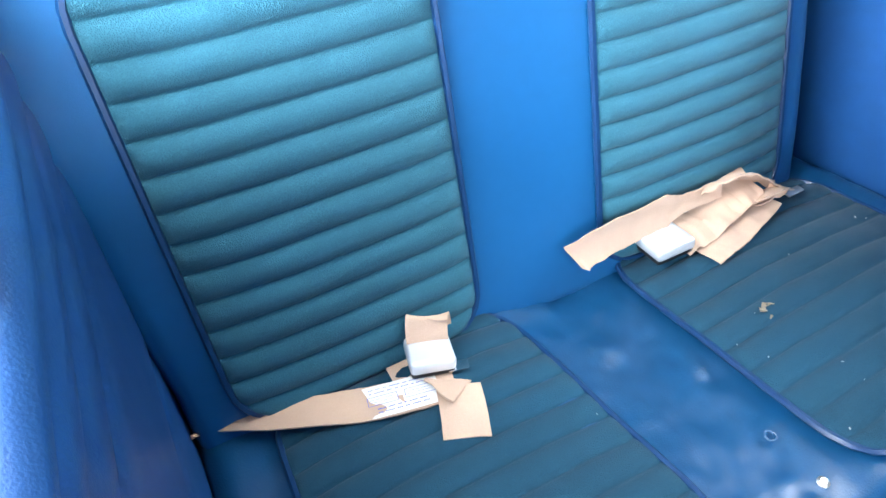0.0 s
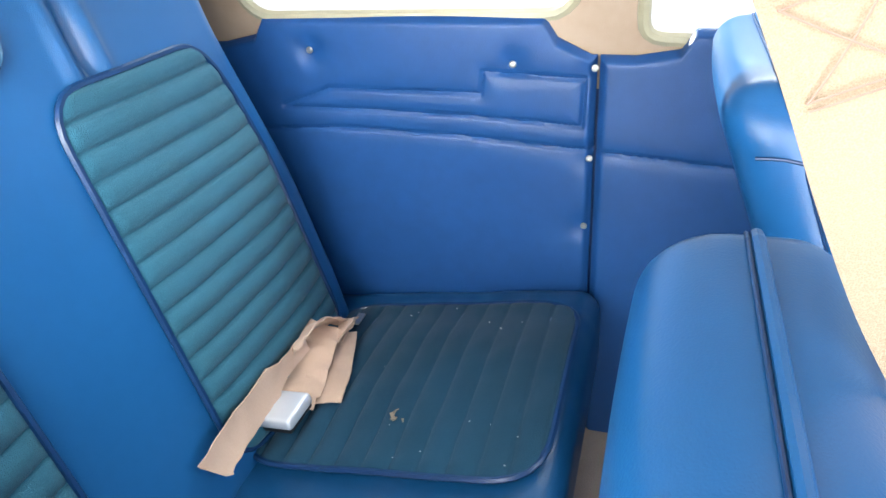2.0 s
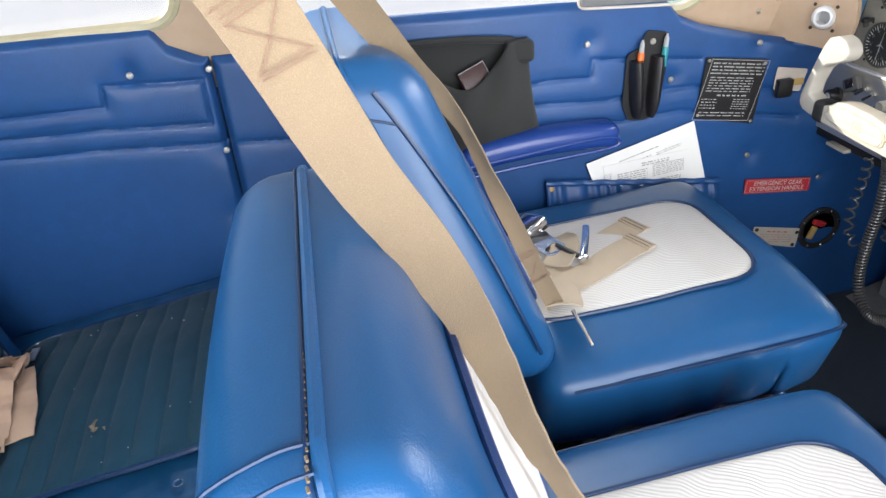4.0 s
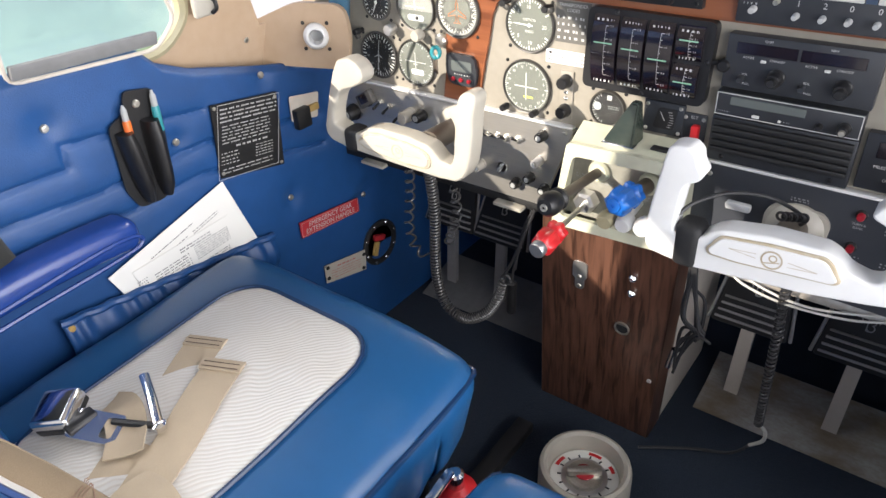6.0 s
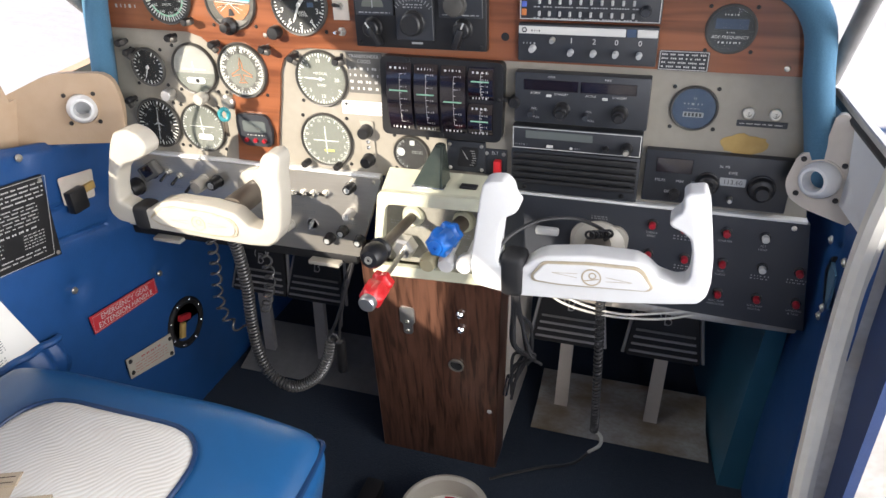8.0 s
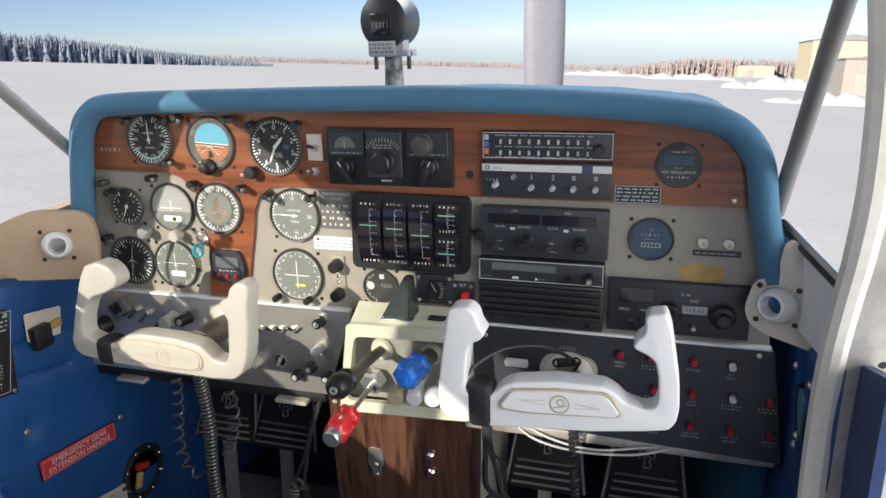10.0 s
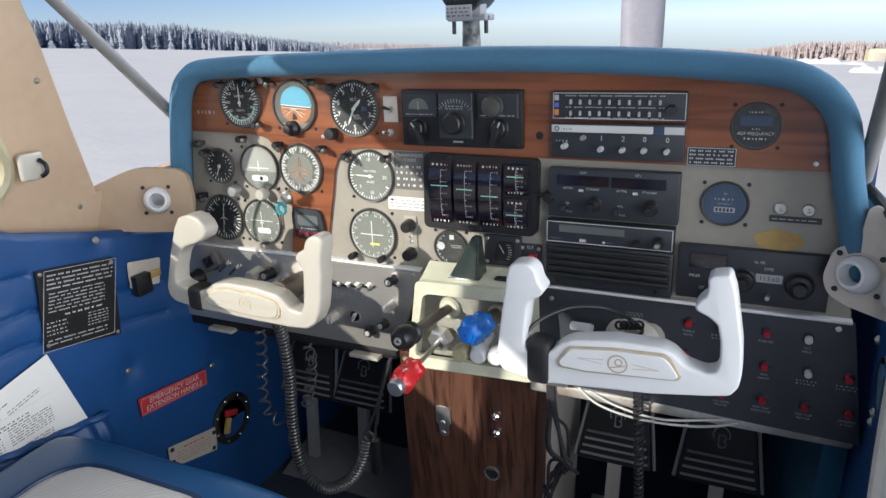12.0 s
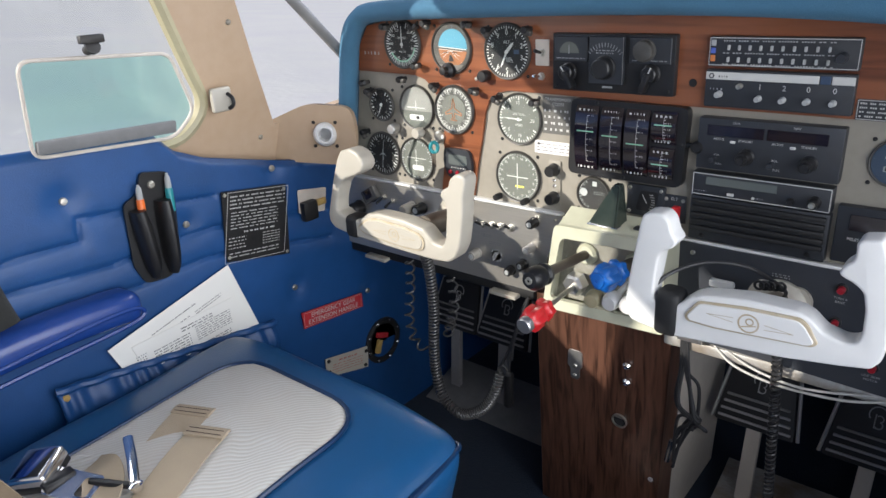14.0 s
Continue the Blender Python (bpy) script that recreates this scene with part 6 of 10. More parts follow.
    for k in range(5):
        merge(bm, [(0.000 + k * 0.0026, -0.015, 0.0003), (0.0008 + k * 0.0026, -0.015, 0.0003), (-0.0032 + k * 0.0026, -0.008, 0.0003), (-0.0040 + k * 0.0026, -0.008, 0.0003)], [(0, 1, 2, 3)], m)
    part("hatch_flag", bm, "mark_white", ob)
    bm = bm_new()
    bbox(bm, (0.009, 0.0004, 0.006), (0.017, -0.0074, 0.0), 0)
    part("window", bm, "dial_bluegrey", ob)
    # small suction gauge
    r = 0.026
    ob, m = gauge("oil_gauge", -0.431, 0.684, r, "small black engine gauge")
    part("markings", dial_marks(r, 20, 30, 330, 5, m), "mark_white", ob)
    ring_numbers(ob, ["2", "4", "6", "8"], r * 0.62, 60, 80, 0.0055, m)
    needle(ob, [(205, r * 0.8, 0.001)], m)
    # turn coordinator
    r = 0.035
    ob, m = gauge("turn_coordinator", -0.358, 0.684, r, "turn indicator with a pale dial and slip ball", "dial_olive", base=-0.001)
    bm = bm_new()
    plate(bm, [(u, v) for u, v in circle(0, 0, r * 0.98, 40) if v > -0.006], [], -0.0004, m)
    part("upper_dial", bm, "dial_pale", ob)
    bm = bm_new()
    quad(bm, -0.020, -0.0005, 0.020, 0.001, m, 0.0012)
    quad(bm, -0.0008, -0.004, 0.0008, 0.012, m, 0.0012)
    plate(bm, rrect(-0.016, -0.021, 0.016, -0.012, 0.004), [], -0.0006, m)
    part("slip_tube", bm, "mark_white", ob)
    bm = bm_new()
    lathe(bm, [(0, -0.0035), (0.0032, -0.001), (0.0032, 0.001), (0, 0.0035)], m @ Vector((0.003, -0.0165, 0.001)), (0, -1, 0), 14)
    part("slip_ball", bm, "black_plastic", ob)
    # directional gyro
    r = 0.037
    ob, m = gauge("heading_indicator", -0.279, 0.687, r, "heading indicator with a white compass rose and orange aeroplane", "dial_grey")
    bm = bm_new()
    plate(bm, circle(0, 0, r * 0.66, 36), [], -0.0005, m)
    part("centre_dial", bm, "dial_olive", ob)
    part("markings", dial_marks(r * 0.98, 72, 0, 360, 2, m, 0.88, 0.0006), "mark_white", ob)
    ring_numbers(ob, ["N", "3", "6", "E", "12", "15", "S", "21", "24", "W", "30", "33"], r * 0.75, 8, 30, 0.0064, m, "mark_white")
    bm = bm_new()
    half = [(0, 0.019), (0.0022, 0.010), (0.0024, 0.003), (0.0165, -0.005), (0.0165, -0.008), (0.0024, -0.005), (0.0018, -0.013), (0.007, -0.017), (0, -0.0165)]
    tube(bm, [m @ Vector((u, v, 0.001)) for u, v in half + [(-u, v) for u, v in reversed(half[1:-1])]], 0.0005, 5, closed=True)
    part("aeroplane", bm, "mark_orange", ob)
    # dark compass card (lower left)
    r = 0.037
    ob, m = gauge("course_indicator", -0.440, 0.600, r, "round black radio magnetic indicator", base=-0.001)
    part("markings", dial_marks(r, 36, 0, 360, 3, m), "mark_white", ob)
    ring_numbers(ob, ["33", "3", "6", "9", "12", "15", "21", "24", "27", "30"], r * 0.66, 10, 36, 0.0058, m, "mark_grey")
    bm = bm_new()
    pointer(bm, 8, r * 0.75, 0.0007, m, 1.0)
    merge(bm, [(-0.010, -0.004, 0.001), (0, 0.003, 0.001), (0.010, -0.004, 0.001), (0, -0.0005, 0.001)], [(0, 1, 2, 3)], m)
    quad(bm, -0.0008, -0.012, 0.0008, 0.008, m, 0.001)
    part("pointer", bm, "mark_grey", ob)
    # second nav head
    r = 0.036
    ob, m = gauge("glideslope_indicator", -0.3645, 0.599, r, "olive course deviation indicator with crossed needles", "dial_olive", base=-0.001)
    part("markings", dial_marks(r, 48, 0, 360, 4, m, 0.9), "mark_grey", ob)
    bm = bm_new()
    quad(bm, -0.022, 0.002, 0.022, 0.0032, m, 0.001)
    quad(bm, -0.0006, -0.012, 0.0006, 0.018, m, 0.001)
    quad(bm, -0.004, -0.002, 0.004, -0.0005, m, 0.001)
    plate(bm, rrect(-0.010, -0.019, 0.016, -0.010, 0.003), [], -0.0005, m)
    part("needles", bm, "mark_white", ob)
    # vertical speed
    r = 0.0365
    ob, m = gauge("vertical_speed_indicator", -0.164, 0.682, r, "round vertical speed indicator with white figures", "dial_olive", base=-0.001)
    part("markings", dial_marks(r, 40, 120, 420, 4, m, 0.88), "mark_white", ob)
    numerals(ob, [("10", -0.002, r * 0.68), ("20", r * 0.66, -0.001), ("10", 0.001, -r * 0.68), ("5", -r * 0.5, -r * 0.46), ("5", -r * 0.5, r * 0.46)], 0.0075, m)
    numerals(ob, [("VERTICAL", 0, 0.0075), ("SPEED", 0, -0.009)], 0.0050, m)
    needle(ob, [(272, r * 0.8, 0.001)], m)
    # VOR
    r = 0.038
    ob, m = gauge("nav_indicator", -0.1675, 0.597, r, "grey-green nav indicator with crossed needles", "dial_olive", base=-0.001)
    part("markings", dial_marks(r, 72, 0, 360, 6, m, 0.91, 0.0005), "mark_white", ob)
    ring_numbers(ob, ["N", "3", "6", "E", "12", "15", "S", "21", "24", "W", "30", "33"], r * 0.80, 15, 30, 0.0055, m)
    bm = bm_new()
    quad(bm, -0.020, -0.0006, 0.020, 0.0008, m, 0.001)
    quad(bm, -0.0007, -0.020, 0.0007, 0.022, m, 0.001)
    part("needles", bm, "mark_white", ob)
    bm = bm_new()
    quad(bm, -0.004, -0.0165, 0.012, -0.0135, m, 0.001)
    part("flag", bm, "mark_yellow", ob)
    for kx in (-0.034, 0.018):
        bm = bm_new()
        lathe(bm, [(0.0055, 0), (0.0055, 0.010), (0.0048, 0.013), (0, 0.013)], (kx, -0.004, -0.036), (0, -1, 0), 16)
        part("knob", bm, "black_plastic", ob)
    # ADF display
    r = 0.0285
    ob, m = gauge("adf_display", 0.321, 0.763, r, "round black digital frequency display", "radio_black", proud=0.002)
    bm = bm_new()
    quad(bm, -0.020, 0.001, 0.020, 0.014, m, 0.0006)
    part("screen", bm, "dial_bluegrey", ob)
    numerals(ob, [("ADF FREQUENCY", 0, -0.0095)], 0.0058, m)
    bm = bm_new()
    bars(bm, -0.010, 0.0175, 0.010, 0.0205, 1, m, random.Random(1), 0.8)
    bars(bm, -0.005, -0.0045, 0.005, -0.002, 1, m, random.Random(2), 0.8)
    bars(bm, -0.014, -0.018, 0.014, -0.0145, 1, m, random.Random(3), 0.8)
    part("print", bm, "mark_white", ob)
    # hour meter
    r = 0.027
    ob, m = gauge("hour_meter", 0.2965, 0.675, r, "round blue-black engine hour meter", "dial_bluegrey", proud=0.004, base=-0.001)
    numerals(ob, [("H", 0, 0.014)], 0.0052, m, "mark_grey")
    bm = bm_new()
    bars(bm, -0.013, 0.0045, 0.013, 0.0090, 1, m, random.Random(4), 0.7)
    bars(bm, -0.008, -0.0005, 0.008, 0.0015, 1, m, random.Random(5), 0.7)
    part("print", bm, "mark_grey", ob)
    bm = bm_new()
    plate(bm, rrect(-0.013, -0.011, 0.013, -0.004, 0.001), [], -0.0005, m)
    part("counter", bm, "mark_grey", ob)
    bm = bm_new()
    for k in range(5):
        quad(bm, -0.011 + k * 0.0046, -0.0098, -0.0082 + k * 0.0046, -0.0052, m, 0.0008)
    part("digits", bm, "ink", ob)
    # suction gauge and square gauge by the flap lever
    r = 0.0235
    ob, m = gauge("vacuum_gauge", -0.045, 0.589, r, "small round black suction gauge", base=-0.001)
    part("markings", dial_marks(r, 14, 200, 330, 2, m, 0.88, 0.0004), "mark_grey", ob)
    bm = bm_new()
    plate(bm, circle(-0.015, 0.002, 0.006, 16), [], -0.0005, m)
    quad(bm, -0.001, 0.013, 0.006, 0.020, m, 0.0005)
    bars(bm, 0.002, 0.0, 0.018, 0.006, 2, m, random.Random(6))
    part("print", bm, "mark_grey", ob)
    ob = thing("cluster_gauge", "small square black gauge with a curved scale", "gauge", "panel gauges", at=(0.031, 0, 0.593))
    bm = bm_new()
    bbox(bm, (0.052, 0.006, 0.042), (0, -0.003, 0), 0.002)
    part("case", bm, "radio_black", ob)
    bm = bm_new()
    plate(bm, round_poly([(-0.014, -0.013), (0.012, -0.013), (0.016, 0.014), (-0.008, 0.014)], 0.004), [], -0.0006, at_panel(0.002, -0.0064, 0))
    part("dial", bm, "dial_black", ob)
    bm = bm_new()
    mm = at_panel(0.002, -0.0074, 0)
    for k in range(7):
        quad(bm, 0.004 + 0.003 * math.sin(k * 0.5), -0.010 + k * 0.0032, 0.009 + 0.003 * math.sin(k * 0.5), -0.0094 + k * 0.0032, mm)
    pointer(bm, -30, 0.012, 0.0005, mm)
    part("markings", bm, "mark_white", ob)
    for u in (-0.021, 0.021):
        for v in (-0.016, 0.016):
            screw(ob, at_panel(u, -0.006, v), 0.0025)
    # digital clock
    ob = thing("panel_clock", "digital clock with grey screen and red buttons", "clock", at=(-0.2735, 0, 0.606))
    bm = bm_new()
    plate(bm, round_poly([(-0.026, 0.022), (0.022, 0.022), (0.028, 0.0), (0.024, -0.024), (-0.020, -0.024), (-0.028, -0.004)], 0.008), [], -0.006, at_panel(0, -0.005, 0))
    part("case", bm, "radio_black", ob)
    bm = bm_new()
    plate(bm, rrect(-0.017, -0.003, 0.019, 0.013, 0.003), [], -0.0005, at_panel(0, -0.0112, 0))
    part("screen", bm, "lcd", ob)
    for k in range(3):
        bm = bm_new()
        lathe(bm, [(0.0032, 0), (0.003, 0.003), (0, 0.0034)], (-0.014 + k * 0.014, -0.011, -0.015), (0, -1, 0), 14)
        part("button", bm, "button_red", ob, "red push button")
    bm = bm_new()
    bars(bm, -0.012, -0.0095, 0.016, -0.0055, 1, at_panel(0, -0.0113, 0), random.Random(7))
    part("print", bm, "mark_white", ob)


POSTS = [(-0.404, 0.808), (-0.344, 0.807), (-0.320, 0.813), (-0.244, 0.811), (-0.209, 0.804), (-0.143, 0.805), (-0.344, 0.751), (-0.310, 0.723), (-0.235, 0.720), (-0.460, 0.719), (-0.451, 0.706), (-0.376, 0.729), (-0.469, 0.637), (-0.195, 0.711), (-0.132, 0.710)]


def build_post_lights():
    """Little hooded post lights between the gauges."""
    first = thing("post_light", "small black hooded post light on the panel", "post light", "panel post lights", at=(POSTS[0][0], -0.004, POSTS[0][1]))
    bm = bm_new()
    lathe(bm, [(0.0036, 0), (0.0036, 0.008), (0.0050, 0.009), (0.0050, 0.018), (0.004, 0.0195), (0, 0.0195)], (0, 0, 0), (0, -1, 0), 14)
    part("post", bm, "black_plastic", first)
    bm = bm_new()
    bbox(bm, (0.010, 0.008, 0.007), (0.006, -0.014, -0.002), 0.002)
    part("hood", bm, "worn_bezel", first)
    for k, (x, z) in enumerate(POSTS[1:]):
        copy_thing(first, Matrix.Translation((x, -0.004, z)) @ Matrix.Rotation(radians((k * 57) % 90 - 30), 4, "Y"))
    for k, (x, z, s, mat) in enumerate(((-0.403, 0.648, 0.0085, "aluminium"), (-0.350, 0.646, 0.0085, "ivory"), (-0.2165, 0.741, 0.0085, "black_plastic"))):
        ob = thing("setting_control", "small gauge setting knob", "knob", "gauge setting knobs", at=(x, -0.003, z))
        bm = bm_new()
        lathe(bm, [(s * 0.8, 0), (s, 0.004), (s, 0.014), (s * 0.85, 0.017), (0, 0.0175)], (0, 0, 0), (0, -1, 0), 20)
        part("cap", bm, mat, ob)
    # ignition keys on the panel
    ob = thing("key_ring", "keys with a teal tag hanging from the ignition lock", "keys", at=(-0.311, -0.012, 0.630))
    bm = bm_new()
    lathe(bm, [(0.010, 0), (0.010, 0.006), (0.007, 0.009), (0, 0.009)], (0.0, 0.010, 0.012), (0, -1, 0), 18)
    part("lock", bm, "screw_steel", ob)
    bm = bm_new()
    tube(bm, [(0.003 + 0.0048 * math.cos(a), -0.012 + 0.003 * math.cos(a), 0.0078 * math.sin(a)) for a in [2 * math.pi * i / 20 for i in range(20)]], 0.0030, 8, closed=True)
    part("tag", bm, "pen_teal", ob, "teal key tag")
    bm = bm_new()
    for k, dx in enumerate((-0.004, 0.003, 0.008)):
        bbox(bm, (0.0030, 0.0012, 0.022), (dx * 0.7, -0.010 - 0.002 * k, -0.020), 0.0005)
    part("key", bm, "shaft_brown", ob, "dull brass keys")


# ---------- radios ----------
def radio_body(name, label, x0, z0, x1, z1, proud, group="radio stack", mat="radio_black"):
    ob = thing(name, label, "radio", group, at=((x0 + x1) / 2, 0, (z0 + z1) / 2))
    w, h = x1 - x0, z1 - z0
    bm = bm_new()
    bbox(bm, (w, proud + 0.02, h), (0, -proud / 2 + 0.01, 0), 0.0015)
    part("case", bm, mat, ob)
    return ob, at_panel(0, -proud - 0.0003, 0), w, h


def knob(ob, u, v, r, d, m, mat="black_plastic", line=None):
    bm = bm_new()
    c = m @ Vector((u, v, 0))
    lathe(bm, [(r * 1.1, 0), (r * 1.1, d * 0.15), (r, d * 0.2), (r * 0.93, d * 0.9), (r * 0.8, d), (0, d)], c, (0, -1, 0), 24)
    k = part("knob", bm, mat, ob)
    if line is not None:
        bm = bm_new()
        a = radians(line)
        mm = m @ Matrix.Translation((u, v, d)) @ Matrix.Rotation(-a, 4, "Z")
        quad(bm, -r * 0.08, 0, r * 0.08, r * 0.9, mm, 0.0003)
        part("mark", bm, "mark_white", k)
    return k


def flat(ob, name, rects, m, mat, w=0.0003):
    bm = bm_new()
    for q in rects:
        quad(bm, *q, m, w)
    return part(name, bm, mat, ob)


def bits(ob, name, rects, m, mat, depth=0.003):
    for u0, v0, u1, v1 in rects:
        bm = bm_new()
        bbox(bm, (u1 - u0, v1 - v0, depth), ((u0 + u1) / 2, (v0 + v1) / 2, depth / 2), 0.0006, 1, m)
        part(name, bm, mat, ob)


def build_radios():
    rng = random.Random(11)
    # audio panel
    ob, m, w, h = radio_body("audio_selector", "black audio selector panel with two rows of switches", 0.0985, 0.767, 0.2505, 0.7995, 0.012)
    flat(ob, "frame_line", [(-w / 2 + 0.001, h / 2 - 0.002, w / 2 - 0.001, h / 2 - 0.0012), (-w / 2 + 0.001, -h / 2 + 0.0012, w / 2 - 0.001, -h / 2 + 0.002), (-w / 2 + 0.001, -h / 2 + 0.0012, -w / 2 + 0.0018, h / 2 - 0.0012), (w / 2 - 0.0018, -h / 2 + 0.0012, w / 2 - 0.001, h / 2 - 0.0012)], m, "mark_white")
    bits(ob, "marker_light", [(-0.0735, 0.006, -0.068, 0.0125)], m, "mark_grey", 0.001)
    bits(ob, "marker_light", [(-0.0735, -0.002, -0.068, 0.004)], m, "ink_blue", 0.001)
    bits(ob, "marker_light", [(-0.0735, -0.011, -0.068, -0.004)], m, "mark_orange", 0.001)
    for row in (0.0045, -0.0085):
        bits(ob, "rocker", [(-0.055 + k * 0.0112, row - 0.0028, -0.0522 + k * 0.0112, row + 0.0028) for k in range(10)], m, "mark_grey")
    knob(ob, 0.060, -0.003, 0.0052, 0.012, m, "radio_black")
    bm = bm_new()
    for row in (0.0115, -0.0015, -0.0135):
        bars(bm, -0.060, row - 0.001, 0.053, row + 0.001, 1, m, rng, 0.7)
    part("print", bm, "mark_grey", ob)
    # transponder
    ob, m, w, h = radio_body("transponder", "black transponder showing code 1200 with a silver band", 0.0975, 0.7215, 0.250, 0.7635, 0.012)
    bits(ob, "band", [(-0.0755, 0.010, 0.042, 0.0185)], m, "mark_white", 0.0012)
    bits(ob, "band", [(0.054, 0.010, 0.0755, 0.0185)], m, "mark_white", 0.0012)
    bits(ob, "reply_light", [(0.043, 0.010, 0.053, 0.0185)], m, "dial_bluegrey", 0.001)
    bm = bm_new()
    plate(bm, circle(-0.069, 0.0142, 0.0032, 6), [circle(-0.069, 0.0142, 0.0018, 10)], -0.0004, m @ Matrix.Translation((0, 0, 0.0013)))
    bars(bm, -0.061, 0.0125, -0.050, 0.015, 1, m @ Matrix.Translation((0, 0, 0.0013)), rng, 0.8)
    part("badge", bm, "ink", ob)
    numerals(ob, [("1", -0.016, 0.0035), ("2", 0.009, 0.0035), ("0", 0.033, 0.0035), ("0", 0.058, 0.0035)], 0.0085, m)
    for k, u in enumerate((-0.016, 0.009, 0.033, 0.058)):
        knob(ob, u, -0.0085, 0.0032, 0.010, m, "mark_grey")
    knob(ob, -0.059, -0.006, 0.0036, 0.010, m, "mark_grey")
    knob(ob, -0.037, 0.004, 0.003, 0.008, m, "screw_steel")
    bm = bm_new()
    bars(bm, -0.070, -0.003, -0.055, 0.002, 1, m, rng)
    part("print", bm, "mark_grey", ob)
    # nav/com
    ob, m, w, h = radio_body("nav_com_radio", "black nav and com radio with two dark displays", 0.095, 0.6485, 0.2485, 0.709, 0.014)
    bits(ob, "display", [(-0.066, 0.010, -0.003, 0.0225), (0.000, 0.010, 0.062, 0.0225)], m, "display_dark", 0.0008)
    numerals(ob, [("COM", -0.034, 0.026), ("NAV", 0.030, 0.026), ("ACTIVE", -0.052, 0.0065), ("STANDBY", -0.022, 0.0065), ("ACTIVE", 0.012, 0.0065), ("STANDBY", 0.044, 0.0065), ("VOL", -0.053, -0.012), ("VOL", 0.011, -0.012), ("PULL", -0.050, -0.0225), ("PULL", 0.014, -0.0225)], 0.0036, m)
    bits(ob, "transfer_button", [(-0.039, 0.003, -0.033, 0.006), (0.025, 0.003, 0.031, 0.006)], m, "mark_white", 0.002)
    for u in (-0.020, 0.046):
        knob(ob, u, -0.011, 0.0085, 0.016, m)
        knob(ob, u, -0.011, 0.0052, 0.022, m)
    for u in (-0.056, 0.008):
        knob(ob, u, -0.017, 0.0035, 0.009, m, "radio_black")
    # cassette-style radio
    ob, m, w, h = radio_body("adf_receiver", "black receiver with a pale dial window", 0.093, 0.6155, 0.246, 0.644, 0.015)
    flat(ob, "frame_line", [(-w / 2 + 0.001, h / 2 - 0.002, w / 2 - 0.001, h / 2 - 0.001), (-w / 2 + 0.001, -h / 2 + 0.001, w / 2 - 0.001, -h / 2 + 0.002), (-w / 2 + 0.001, -h / 2 + 0.001, -w / 2 + 0.002, h / 2 - 0.001), (w / 2 - 0.002, -h / 2 + 0.001, w / 2 - 0.001, h / 2 - 0.001)], m, "mark_white")
    bits(ob, "display", [(-0.060, 0.000, 0.020, 0.0095)], m, "lcd", 0.0008)
    bits(ob, "button", [(-0.034, -0.0105, -0.026, -0.007), (-0.006, -0.0105, -0.003, -0.0075)], m, "mark_white", 0.002)
    knob(ob, 0.060, -0.003, 0.0062, 0.014, m)
    knob(ob, 0.060, -0.003, 0.0036, 0.018, m, "screw_steel")
    knob(ob, 0.036, -0.006, 0.0034, 0.009, m)
    bm = bm_new()
    bars(bm, -0.072, -0.010, -0.058, -0.007, 1, m, rng)
    bars(bm, -0.003, -0.0105, 0.006, -0.0075, 1, m, rng)
    part("print", bm, "mark_grey", ob)
    # blank slotted cover
    ob, m, w, h = radio_body("slotted_cover", "black slotted blanking cover in the radio stack", 0.0915, 0.5565, 0.246, 0.613, 0.011)
    for k in range(5):
        bm = bm_new()
        bbox(bm, (w - 0.006, 0.006, 0.005), (0, 0.022 - k * 0.0085, 0.0025), 0.0012, 2, m)
        part("slat", bm, "black_matte", ob)
    for u in (-0.06, 0.06):
        screw(ob, m @ Matrix.Translation((u, -0.022, 0)), 0.003, "black_plastic")
    # DME
    ob, m, w, h = radio_body("dme_radio", "black distance measuring radio reading 113.60", 0.2515, 0.561, 0.410, 0.626, 0.010)
    bits(ob, "display", [(-0.066, 0.006, -0.026, 0.024)], m, "display_dark", 0.0008)
    numerals(ob, [("MILES", -0.060, -0.004), ("MIN", -0.038, -0.004), ("KNOTS", -0.018, -0.004), ("OFF", -0.050, -0.018), ("DME", 0.018, 0.012), ("N. MI", 0.008, 0.019)], 0.0048, m)
    for u, s in ((-0.008, 0.0125), (0.050, 0.0140)):
        knob(ob, u, -0.003, s, 0.012, m)
        knob(ob, u, -0.003, s * 0.6, 0.020, m)
    bits(ob, "window", [(0.005, -0.004, 0.033, 0.006)], m, "mark_grey", 0.0008)
    numerals(ob, [("113.60", 0.019, 0.001)], 0.0078, m @ Matrix.Translation((0, 0, 0.0008)), "ink")
    knob(ob, 0.019, -0.020, 0.003, 0.008, m, "screw_steel")
    knob(ob, -0.042, -0.020, 0.006, 0.009, m)
    # autopilot
    ob, m, w, h = radio_body("autopilot_controller", "black autopilot controller with rotary switches", -0.103, 0.7295, 0.0615, 0.801, 0.014, mat="black_plastic")
    bits(ob, "sub_face", [(-0.078, 0.002, -0.030, 0.032), (0.026, 0.002, 0.078, 0.032)], m, "radio_black", 0.003)
    bits(ob, "centre_block", [(-0.026, -0.024, 0.020, 0.033)], m, "radio_black", 0.007)
    m2 = m @ Matrix.Translation((0, 0, 0.007))
    knob(ob, -0.004, -0.004, 0.0135, 0.014, m2)
    bm = bm_new()
    for k in range(13):
        a = radians(-50 + 100 * k / 12)
        ro, ri = 0.030, 0.025
        merge(bm, [(-0.004 + math.sin(a) * ri - 0.0004, -0.004 + math.cos(a) * ri, 0.0003), (-0.004 + math.sin(a) * ri + 0.0004, -0.004 + math.cos(a) * ri, 0.0003), (-0.004 + math.sin(a) * ro + 0.0004, -0.004 + math.cos(a) * ro, 0.0003), (-0.004 + math.sin(a) * ro - 0.0004, -0.004 + math.cos(a) * ro, 0.0003)], [(0, 1, 2, 3)], m2)
